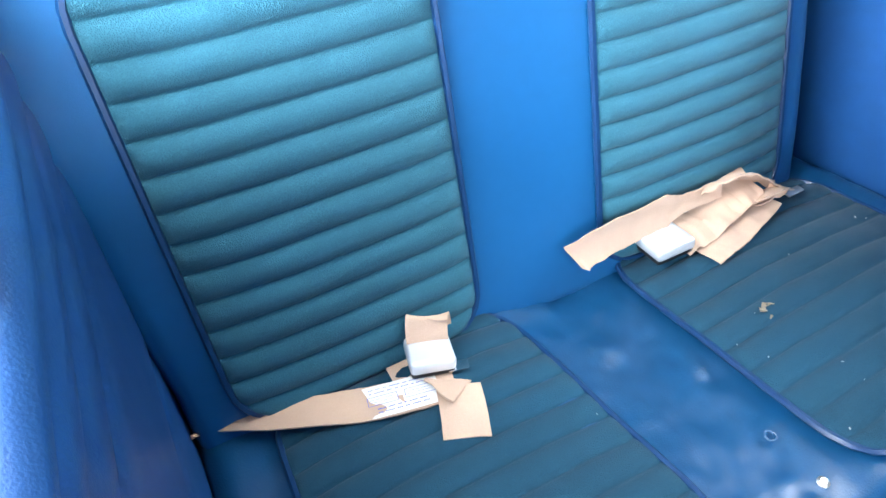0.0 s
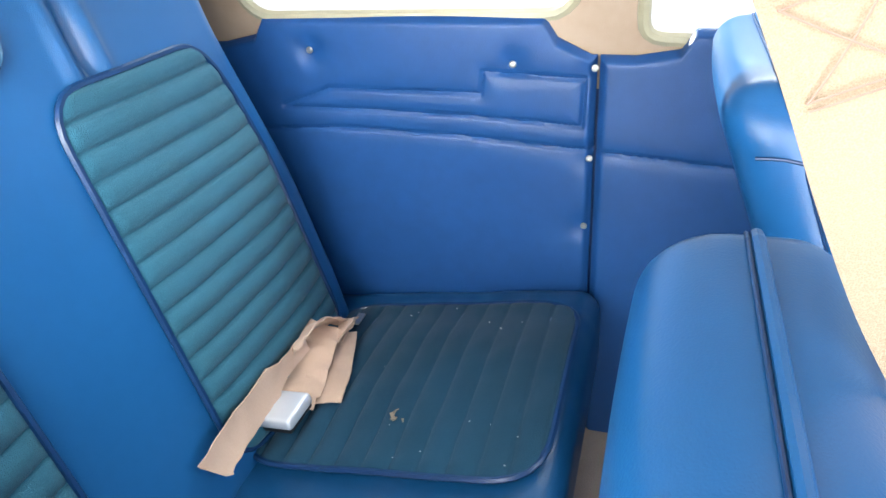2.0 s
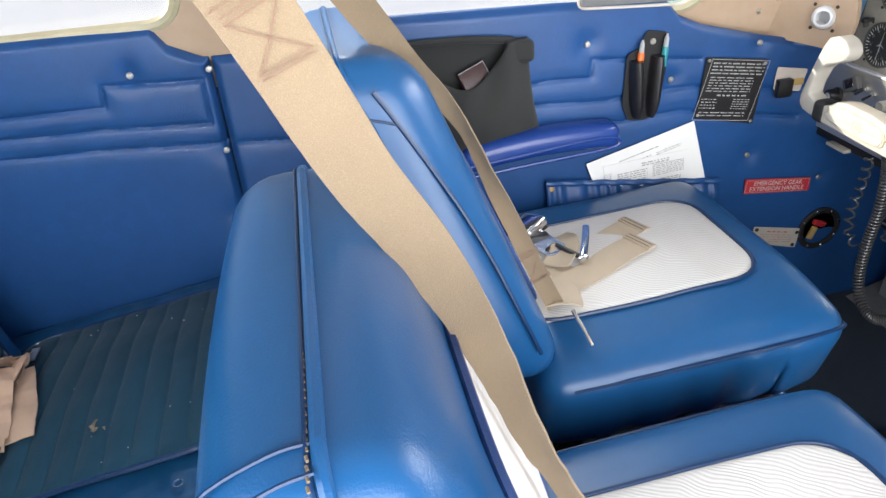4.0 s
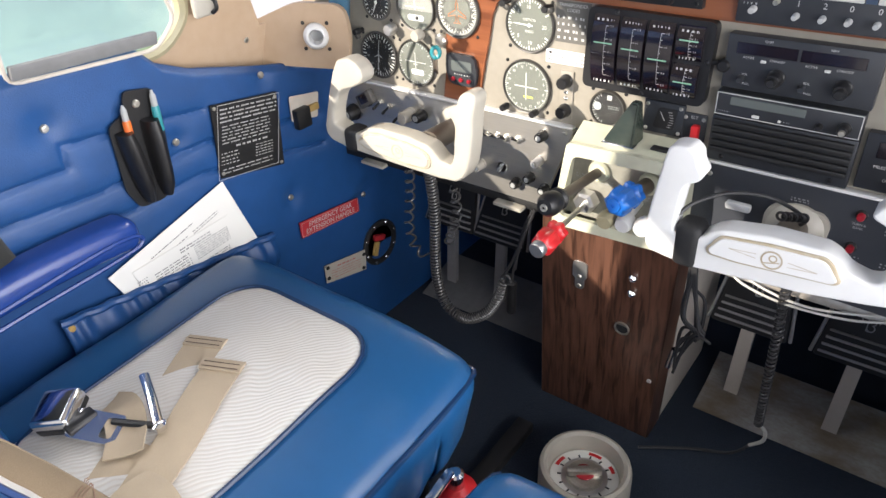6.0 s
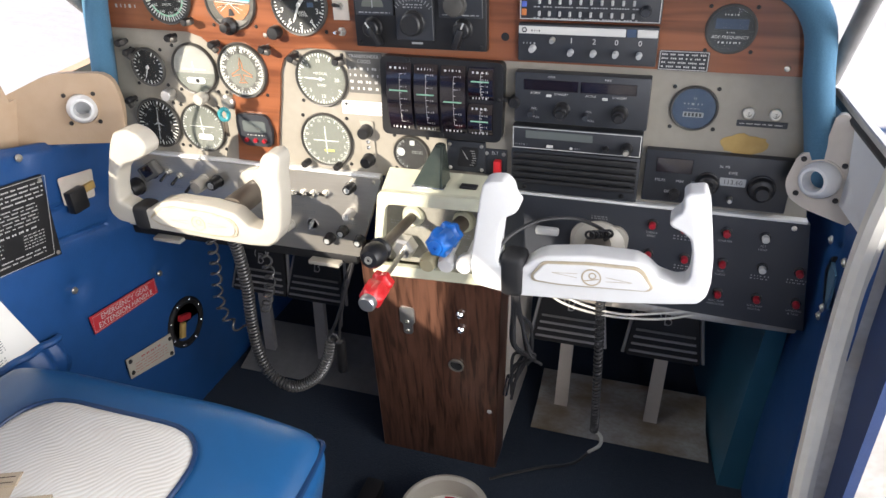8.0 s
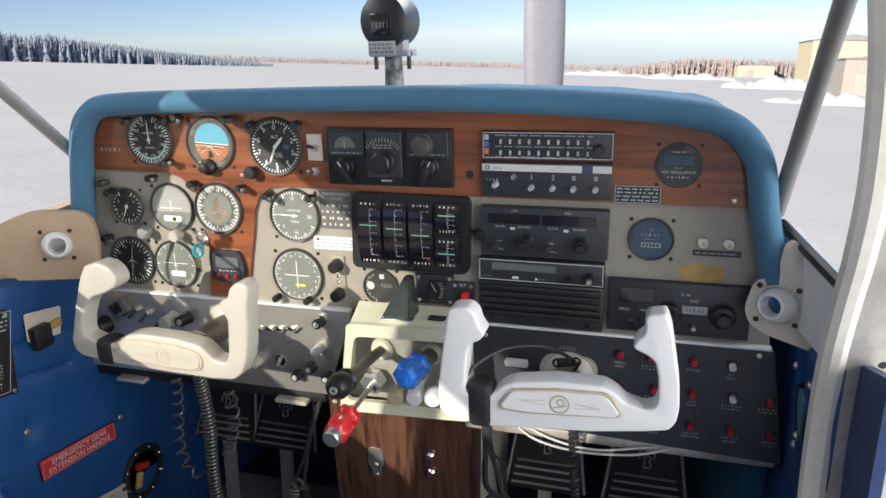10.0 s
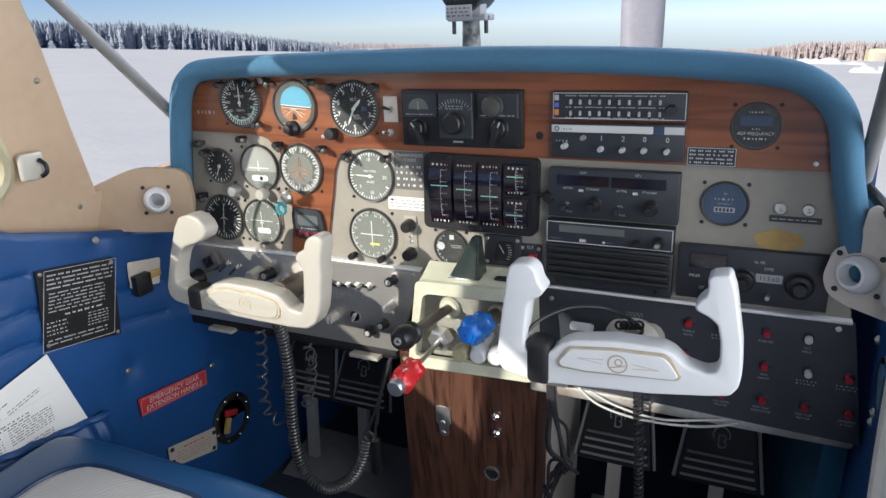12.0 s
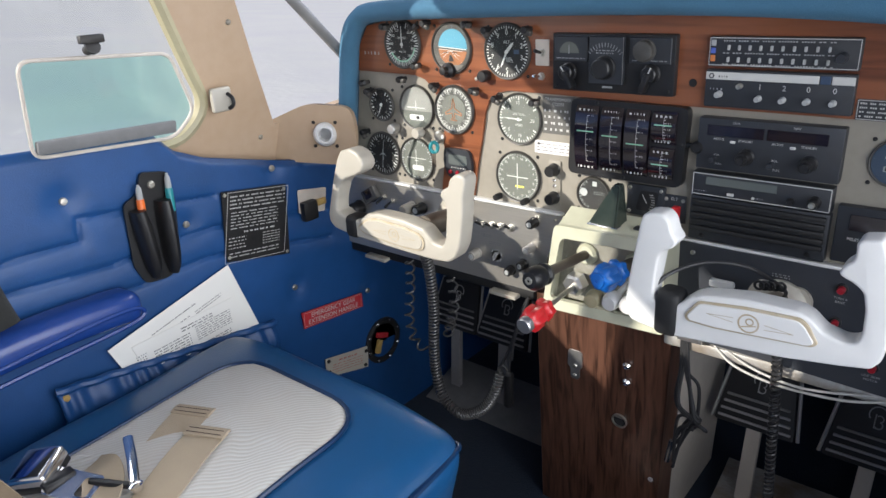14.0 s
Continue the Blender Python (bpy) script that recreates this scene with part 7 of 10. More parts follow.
    bars(bm, -0.016, 0.012, 0.008, 0.018, 2, m2, rng)
    part("scale", bm, "mark_grey", ob)
    m3 = m @ Matrix.Translation((0, 0, 0.003))
    bm = bm_new()
    plate(bm, [(-0.056 + 0.014 * math.cos(radians(a)), 0.012 + 0.014 * math.sin(radians(a))) for a in range(0, 181, 15)], [], -0.0006, m3)
    part("meter_face", bm, "dial_olive", ob)
    bm = bm_new()
    pointer(bm, 0, 0.010, 0.0005, m3 @ Matrix.Translation((-0.056, 0.013, 0)))
    part("pointer", bm, "mark_grey", ob)
    for box in ((-0.064, 0.015, -0.048, 0.020), (-0.074, 0.004, -0.034, 0.007), (0.030, 0.004, 0.075, 0.007)):
        bm = bm_new()
        bars(bm, *box, 1, m3, rng)
        part("print", bm, "mark_grey", ob)
    knob(ob, 0.046, 0.017, 0.0125, 0.010, m3, "worn_bezel")
    knob(ob, 0.036, 0.021, 0.003, 0.006, m3)
    for u, v, a in ((-0.058, -0.012, -35), (0.054, -0.010, 25)):
        knob(ob, u, v, 0.0105, 0.012, m, line=a)
        bm = bm_new()
        bbox(bm, (0.008, 0.024, 0.014), (0, -0.010, 0.008), 0.002, 2, m @ Matrix.Translation((u, v, 0)) @ Matrix.Rotation(radians(-a * 0.8), 4, "Z"))
        part("lever", bm, "black_plastic", ob)
    for u in (-0.076, 0.076):
        for v in (-0.030, 0.029):
            screw(ob, m @ Matrix.Translation((u, v, 0.0005)), 0.0022, "black_plastic")
    flat(ob, "badge", [(-0.010, -0.030, 0.004, -0.0275)], m, "mark_grey")
    # engine cluster: three tall and two short convex gauges
    ob = thing("engine_cluster", "black engine gauge cluster with five convex vertical gauges", "gauge cluster", at=(0.003, 0, 0.669))
    bm = bm_new()
    plate(bm, round_poly([(-0.077, 0.051), (0.079, 0.049), (0.076, -0.050), (-0.081, -0.050)], 0.010), [], -0.014, at_panel(0, 0, 0))
    part("bezel", bm, "black_plastic", ob)
    for k, (u0, u1, v0, v1) in enumerate(((-0.068, -0.036, -0.041, 0.043), (-0.032, -0.002, -0.041, 0.043), (0.002, 0.033, -0.041, 0.043), (0.037, 0.067, 0.003, 0.043), (0.036, 0.066, -0.041, -0.001))):
        bm = bm_new()
        n = 12
        rows = []
        for i in range(n + 1):
            v = v0 + (v1 - v0) * i / n
            bow = 0.008 * math.sin(math.pi * i / n) ** 0.7
            rows.append([bm.verts.new(at_panel(0, -0.0145 - bow, 0) @ Vector((u, v, 0))) for u in (u0, (u0 + u1) / 2, u1)])
        for a, b in zip(rows, rows[1:]):
            for j in range(2):
                bm.faces.new([a[j], a[j + 1], b[j + 1], b[j]])
        for j in (0, 2):
            base = [bm.verts.new(at_panel(0, -0.0135, 0) @ Vector(((u0, 0, u1)[j], v0 + (v1 - v0) * i / n, 0))) for i in range(n + 1)]
            for i in range(n):
                bm.faces.new([rows[i][j], rows[i + 1][j], base[i + 1], base[i]])
        face = part("gauge_face", bm, "display_dark", ob, "glossy convex gauge face")
        bm = bm_new()
        bow = lambda v: 0.008 * math.sin(math.pi * min(1, max(0, (v - v0) / (v1 - v0)))) ** 0.7
        for i in range(9):
            v = v0 + (v1 - v0) * (0.14 + 0.72 * i / 8)
            mm = at_panel(0, -0.0150 - bow(v), 0)
            quad(bm, u1 - 0.0140, v - 0.0003, u1 - 0.0120 if i % 2 else u1 - 0.0105, v + 0.0003, mm)
            if i % 2 == 0:
                bars(bm, u1 - 0.0085, v - 0.0017, u1 - 0.0040, v + 0.0017, 1, mm, rng, 0.8)
            if i < 8:
                v2 = v0 + (v1 - v0) * (0.14 + 0.72 * (i + 1) / 8)
                p, q = at_panel(0, -0.0150 - bow(v), 0), at_panel(0, -0.0150 - bow(v2), 0)
                vs = [bm.verts.new(c) for c in (p @ Vector((u1 - 0.0146, v, 0.0003)), p @ Vector((u1 - 0.0142, v, 0.0003)), q @ Vector((u1 - 0.0142, v2, 0.0003)), q @ Vector((u1 - 0.0146, v2, 0.0003)))]
                bm.faces.new(vs)
        for v in (v0 + 0.004, v1 - 0.005):
            bars(bm, u0 + 0.005, v - 0.0018, u1 - 0.005, v + 0.0018, 1, at_panel(0, -0.0162 - bow(v), 0), rng, 0.8)
        part("scale", bm, "mark_white", face)
        bm = bm_new()
        v = v0 + (v1 - v0) * (0.62, 0.58, 0.50, 0.62, 0.5)[k]
        quad(bm, u0 + 0.004, v - 0.0008, u1 - 0.004, v + 0.0008, at_panel(0, -0.0152 - bow(v), 0))
        part("pointer", bm, "mark_green", face)
    for u, v in ((-0.072, 0.004), (0.073, 0.004), (0.0, -0.046), (-0.04, 0.047)):
        screw(ob, at_panel(u, -0.0145, v), 0.0028, "black_plastic")
    # key-like plug beside the cluster
    ob = thing("tuning_plug", "small black plug on a short chain", "knob", at=(0.0905, -0.004, 0.672))
    bm = bm_new()
    lathe(bm, [(0.0075, 0), (0.0075, 0.010), (0.0055, 0.013), (0, 0.013)], (0.004, 0, 0), (0, -1, 0), 16)
    bbox(bm, (0.012, 0.006, 0.006), (-0.007, -0.005, 0.001), 0.002)
    part("plug", bm, "black_plastic", ob)


def placard(name, label, u0, v0, u1, v1, mat, y, ink, rows, title=(), tsize=0.005, border=False, seed=1):
    """A small printed plate on the instrument panel."""
    ob = thing(name, label, "placard", "panel placards", at=((u0 + u1) / 2, y, (v0 + v1) / 2))
    w, h = u1 - u0, v1 - v0
    bm = bm_new()
    plate(bm, rrect(-w / 2, -h / 2, w / 2, h / 2, 0.001), [], -0.0008, at_panel(0, 0, 0))
    part("plate", bm, mat, ob)
    m = at_panel(0, -0.0009, 0)
    top = h / 2 - 0.002
    if title:
        numerals(ob, [(t, 0, h / 2 - tsize * (0.8 + 1.1 * i)) for i, t in enumerate(title)], tsize, m, ink)
        top -= tsize * 1.1 * len(title) + 0.001
    bm = bm_new()
    bars(bm, -w / 2 + 0.003, -h / 2 + 0.002, w / 2 - 0.003, top, rows, m, random.Random(seed), 0.45)
    if border:
        t = 0.0007
        for q in ((-w / 2 + t, h / 2 - 2 * t, w / 2 - t, h / 2 - t), (-w / 2 + t, -h / 2 + t, w / 2 - t, -h / 2 + 2 * t), (-w / 2 + t, -h / 2 + t, -w / 2 + 2 * t, h / 2 - t), (w / 2 - 2 * t, -h / 2 + t, w / 2 - t, h / 2 - t)):
            quad(bm, *q, m)
    part("print", bm, ink, ob)
    return ob


def toggle(x, y, z, tilt=20, plate_size=None, mat="ivory"):
    ob = thing("toggle_switch", "small panel toggle switch", "switch", "panel switches", at=(x, y, z))
    if plate_size:
        bm = bm_new()
        bbox(bm, (plate_size[0], 0.002, plate_size[1]), (0, -0.001, 0), 0.0006)
        part("plate", bm, mat, ob)
    bm = bm_new()
    lathe(bm, [(0.0055, 0), (0.0055, 0.003), (0.004, 0.0035), (0.0035, 0.006), (0, 0.006)], (0, 0, 0), (0, -1, 0), 6)
    part("nut", bm, "screw_steel", ob)
    bm = bm_new()
    d = Vector((0, -math.cos(radians(tilt)), math.sin(radians(tilt))))
    lathe(bm, [(0.0015, 0), (0.0026, 0.016), (0.002, 0.018), (0, 0.0185)], (0, -0.004, 0), d, 10)
    part("bat", bm, "chrome" if mat == "ivory" else "black_plastic", ob)


def build_panel_bits():
    placard("placard", "grey transponder code placard", -0.126, 0.666, -0.0775, 0.718, "label_grey", -0.0005, "mark_white", 4, ("TRANSPONDER", "CODES"), 0.0058)
    placard("placard", "small white printed placard", -0.139, 0.637, -0.079, 0.655, "paper", -0.0005, "dull_grey", 3)
    placard("placard", "black placard with a white border", 0.2525, 0.7175, 0.3045, 0.7390, "radio_black", -0.0047, "mark_white", 4, border=True, seed=5)
    placard("placard", "peeling black embossed label", 0.343, 0.6585, 0.395, 0.6655, "radio_black", -0.0004, "mark_white", 1, seed=9)
    bm = bm_new()
    bars(bm, -0.462, 0.763, -0.425, 0.769, 1, at_panel(0, -0.0047, 0), random.Random(12), 0.9)
    solo("registration_print", bm, "mark_grey", "faded registration lettering on the veneer", "print")
    toggle(-0.124, -0.0045, 0.775, 15, (0.021, 0.034), "tan_light")
    toggle(-0.1255, -0.0045, 0.744, 10)
    # rocker plate beside the nav gauge
    ob = thing("switch_plate", "grey plate with two black knobs", "switch", at=(-0.106, -0.0005, 0.596))
    bm = bm_new()
    bbox(bm, (0.020, 0.002, 0.066), (0, -0.001, 0), 0.001)
    part("plate", bm, "panel_grey", ob)
    for z in (0.020, -0.021):
        knob(ob, 0, z, 0.0085, 0.016, at_panel(0, -0.002, 0))
    for z in (0.004, -0.004):
        screw(ob, at_panel(0, -0.002, z), 0.0028, "chrome")
    # emergency beacon switch
    ob = thing("beacon_switch", "black beacon switch plate with a red rocker", "switch", at=(0.069, -0.0005, 0.588))
    bm = bm_new()
    bbox(bm, (0.030, 0.003, 0.036), (0, -0.0015, 0), 0.0015)
    part("plate", bm, "radio_black", ob)
    bm = bm_new()
    bbox(bm, (0.009, 0.010, 0.020), (0.004, -0.007, -0.005), 0.0015)
    part("rocker", bm, "knob_red", ob, "red rocker")
    numerals(ob, [("ELT", 0.0, 0.013)], 0.0055, at_panel(0, -0.0032, 0))
    for u in (-0.011, 0.011):
        screw(ob, at_panel(u, -0.003, 0.012), 0.0026)
    for k, x in enumerate((0.3535, 0.381)):
        ob = thing("phone_jack", "round silver headset jack", "jack", "headset jacks", at=(x, -0.0005, 0.674))
        bm = bm_new()
        lathe(bm, [(0.0066, 0), (0.0066, 0.003), (0.0054, 0.004), (0.0035, 0.004), (0.0035, 0.001), (0, 0.001)], (0, 0, 0), (0, -1, 0), 20)
        part("ring", bm, "screw_steel", ob)
        numerals(ob, [(str(k + 1), 0, 0)], 0.006, at_panel(0, -0.0045, 0), "ink")
    # lower left switch row
    for x, z in ((-0.439, 0.525), (-0.420, 0.521), (-0.398, 0.511)):
        toggle(x, -0.0105, z, -20, None, "steel")
    for x, z in ((-0.229, 0.514), (-0.212, 0.515), (-0.196, 0.516), (-0.176, 0.518)):
        toggle(x, -0.0105, z, 35, None, "steel")
    for x, z, r, d, mat in ((-0.503, 0.495, 0.013, 0.022, "black_plastic"), (-0.470, 0.524, 0.012, 0.010, "black_matte"), (-0.352, 0.520, 0.009, 0.020, "black_plastic"), (-0.134, 0.535, 0.0075, 0.016, "black_plastic"),
                            (-0.139, 0.494, 0.0065, 0.018, "strut_grey"), (-0.153, 0.464, 0.0075, 0.014, "black_plastic"), (-0.176, 0.449, 0.0075, 0.014, "black_plastic"), (-0.241, 0.463, 0.008, 0.018, "ivory"), (-0.128, 0.452, 0.0075, 0.014, "black_plastic")):
        ob = thing("rotary_control", "round panel control knob with a pale cap", "knob", "lower panel knobs", at=(x, -0.0102, z))
        knob(ob, 0, 0, r, d, at_panel(0, 0, 0), mat)
        bm = bm_new()
        lathe(bm, [(r * 0.55, 0), (r * 0.5, 0.0012), (0, 0.0014)], (0, -d, 0), (0, -1, 0), 14)
        part("cap", bm, "mark_grey", ob)
    ob = thing("selector_switch", "small round selector with a white ring", "switch", at=(-0.203, -0.0115, 0.468))
    bm = bm_new()
    lathe(bm, [(0.0095, 0), (0.0095, 0.0008), (0.0085, 0.0008), (0.0085, 0)], (0, 0, 0), (0, -1, 0), 24)
    part("ring", bm, "mark_white", ob)
    bm = bm_new()
    bbox(bm, (0.004, 0.009, 0.014), (0, -0.004, 0), 0.001, m=Matrix.Rotation(radians(25), 4, "Y"))
    part("pointer_knob", bm, "mark_grey", ob)
    # pale dimmer knob by the yoke shaft
    ob = thing("dimmer_control", "white round pull knob beside a black one", "knob", at=(-0.375, -0.0105, 0.517))
    knob(ob, 0, 0, 0.0105, 0.026, at_panel(0, 0, 0), "ivory")
    # taped photo-cell box left of the shaft
    ob = thing("taped_box", "small grey taped box on the switch panel", "box", at=(-0.470, -0.0110, 0.525))
    bm = bm_new()
    rbox(bm, (0.036, 0.012, 0.024), 0.003, (1, 1, 1), 2, m=Matrix.Translation((0.004, -0.006, 0.002)) @ Matrix.Rotation(radians(-30), 4, "Y"))
    part("box", bm, "label_grey", ob)
    bm = bm_new()
    bbox(bm, (0.019, 0.002, 0.016), (0.004, -0.0125, 0.002), 0.001, m=Matrix.Rotation(radians(-30), 4, "Y"))
    part("window", bm, "display_dark", ob)
    # unreadable engraved labels on the lower panels
    bm = bm_new()
    rng = random.Random(21)
    for u, v, w in ((-0.445, 0.538, 0.03), (-0.40, 0.53, 0.02), (-0.43, 0.503, 0.03), (-0.22, 0.497, 0.02), (-0.205, 0.487, 0.022), (-0.225, 0.455, 0.018), (-0.14, 0.478, 0.02), (0.205, 0.53, 0.02)):
        bars(bm, u - w / 2, v - 0.003, u + w / 2, v + 0.003, 2, at_panel(0, -0.0116 if u < 0 else -0.0094, 0), rng, 0.5)
    tagged(part("panel_print", bm, "mark_grey"), "small engraved switch labels, worn unreadable", "print", kind="stuff")
    # circuit breakers
    B = [(0.269, 0.530, 1), (0.268, 0.488, 1), (0.354, 0.530, 1), (0.3555, 0.488, 1), (0.3565, 0.4445, 1), (0.4015, 0.4445, 1), (0.3965, 0.529, 0), (0.4005, 0.4875, 0), (0.441, 0.4880, 1), (0.4455, 0.4450, 1), (0.3115, 0.488, 1), (0.306, 0.529, 1), (0.312, 0.4435, 1)]
    names = {0: ("TURN &", "BANK"), 2: ("STARTER",), 4: ("ELEC FLAP", "INDICATOR"), 5: ("ELEC FLAP", "MOTOR"), 3: ("AUX", "RADIO"), 6: ("ALT", "FIELD"), 9: ("LANDING", "& TAXI"), 12: ("LOC GEAR", "MOTOR")}
    for k, (x, z, red) in enumerate(B):
        ob = thing("circuit_breaker", "red push-button circuit breaker" if red else "white capped circuit breaker", "circuit breaker", "circuit breakers", at=(x, -0.009, z))
        bm = bm_new()
        lathe(bm, [(0.0062, 0), (0.0062, 0.0025), (0.0048, 0.003), (0, 0.003)], (0, 0, 0), (0, -1, 0), 18)
        part("collar", bm, "black_plastic", ob)
        bm = bm_new()
        lathe(bm, [(0.0042, 0), (0.0042, 0.008), (0.0035, 0.009), (0, 0.0092)], (0, -0.001, 0), (0, -1, 0), 16)
        part("button", bm, "button_red" if red else "mark_white", ob)
        if k in names:
            numerals(ob, [(t, 0, -0.0125 - 0.0048 * i) for i, t in enumerate(names[k])], 0.0039, at_panel(0, -0.0002, 0), "mark_grey")
        else:
            bm = bm_new()
            bars(bm, -0.011, -0.018, 0.011, -0.010, 2, at_panel(0, -0.0002, 0), random.Random(k), 0.45)
            part("print", bm, "mark_grey", ob)
    # blank cover where the second control column enters
    ob = thing("column_plate", "white plastic plate with the control column opening", "plate", at=(0.207, -0.009, 0.497))
    bm = bm_new()
    plate(bm, round_poly([(-0.036, 0.012), (-0.026, 0.024), (0.026, 0.024), (0.036, 0.012), (0.034, -0.024), (-0.036, -0.024)], 0.010), [circle(0.0, -0.003, 0.017, 24)], -0.005, at_panel(0, 0, 0))
    part("plate", bm, "ivory", ob)
    bm = bm_new()
    plate(bm, round_poly([(-0.008, 0.012), (0.014, 0.011), (0.012, 0.0215), (-0.009, 0.0225)], 0.004), [], -0.0003, at_panel(0.0, -0.0052, 0))
    part("rust_stain", bm, "stain_glue", ob, "rust-coloured stain")
    bm = bm_new()
    lathe(bm, [(0.017, 0), (0.014, 0.003), (0, 0.003)], (0, 0.0, -0.003), (0, -1, 0), 24)
    part("boss", bm, "black_plastic", ob)
    for u in (-0.026, 0.027):
        bm = bm_new()
        lathe(bm, [(0.0055, 0), (0.0055, 0.0015), (0.003, 0.002), (0, 0.001)], (u, -0.005, -0.003), (0, -1, 0), 16)
        part("bolt", bm, "screw_steel", ob)


# ---------- control yokes ----------
def slab(bm, outline, depth, bevel, m, seg=3):
    """A thick rounded slab cut to an outline."""
    n0 = len(bm.verts)
    vs = [bm.verts.new((u, v, 0)) for u, v in outline]
    f = bm.faces.new(vs)
    r = bmesh.ops.extrude_face_region(bm, geom=[f])
    up = [v for v in r["geom"] if isinstance(v, bmesh.types.BMVert)]
    bmesh.ops.translate(bm, vec=(0, 0, depth), verts=up)
    bm.verts.ensure_lookup_table()
    own = set(bm.verts[n0:])
    es = [e for e in bm.edges if e.verts[0] in own and abs(e.verts[0].co.z - e.verts[1].co.z) < 1e-7]
    bmesh.ops.bevel(bm, geom=es, offset=bevel, segments=seg, affect="EDGES", profile=0.5, clamp_overlap=True)
    bm.verts.ensure_lookup_table()
    bmesh.ops.transform(bm, matrix=m, verts=bm.verts[n0:])


LEFT_YOKE = [(-0.385, 0.643), (-0.366, 0.649), (-0.350, 0.645), (-0.341, 0.636), (-0.338, 0.626), (-0.343, 0.617), (-0.360, 0.608), (-0.381, 0.601), (-0.393, 0.589), (-0.403, 0.565), (-0.406, 0.546), (-0.385, 0.539), (-0.359, 0.539), (-0.341, 0.552),
             (-0.316, 0.557), (-0.264, 0.556), (-0.230, 0.550), (-0.220, 0.541), (-0.212, 0.533), (-0.194, 0.531), (-0.189, 0.545), (-0.185, 0.587), (-0.188, 0.595), (-0.196, 0.604), (-0.192, 0.612), (-0.181, 0.617),
             (-0.178, 0.628), (-0.171, 0.635), (-0.161, 0.638), (-0.153, 0.635), (-0.151, 0.627), (-0.156, 0.605), (-0.157, 0.583), (-0.161, 0.553), (-0.165, 0.534), (-0.174, 0.517), (-0.187, 0.508), (-0.214, 0.506),
             (-0.271, 0.507), (-0.366, 0.510), (-0.396, 0.513), (-0.415, 0.516), (-0.425, 0.524), (-0.427, 0.537), (-0.419, 0.562), (-0.408, 0.595), (-0.395, 0.627)]
RIGHT_YOKE = [(0.096, 0.632), (0.103, 0.635), (0.117, 0.636), (0.125, 0.629), (0.128, 0.617), (0.135, 0.608), (0.130, 0.600), (0.120, 0.595), (0.116, 0.586), (0.113, 0.558), (0.113, 0.536), (0.138, 0.537), (0.145, 0.541),
              (0.153, 0.549), (0.165, 0.555), (0.209, 0.562), (0.258, 0.562), (0.269, 0.557), (0.281, 0.546), (0.299, 0.541), (0.309, 0.544), (0.312, 0.554), (0.311, 0.578), (0.307, 0.595), (0.298, 0.602), (0.288, 0.606),
              (0.285, 0.610), (0.289, 0.618), (0.295, 0.623), (0.296, 0.630), (0.295, 0.640), (0.299, 0.644), (0.315, 0.647), (0.321, 0.631), (0.326, 0.604), (0.331, 0.576), (0.333, 0.547), (0.331, 0.531), (0.324, 0.521),
              (0.299, 0.516), (0.246, 0.508), (0.195, 0.504), (0.139, 0.499), (0.106, 0.502), (0.089, 0.505), (0.083, 0.512), (0.081, 0.531), (0.084, 0.560), (0.089, 0.594), (0.093, 0.621)]


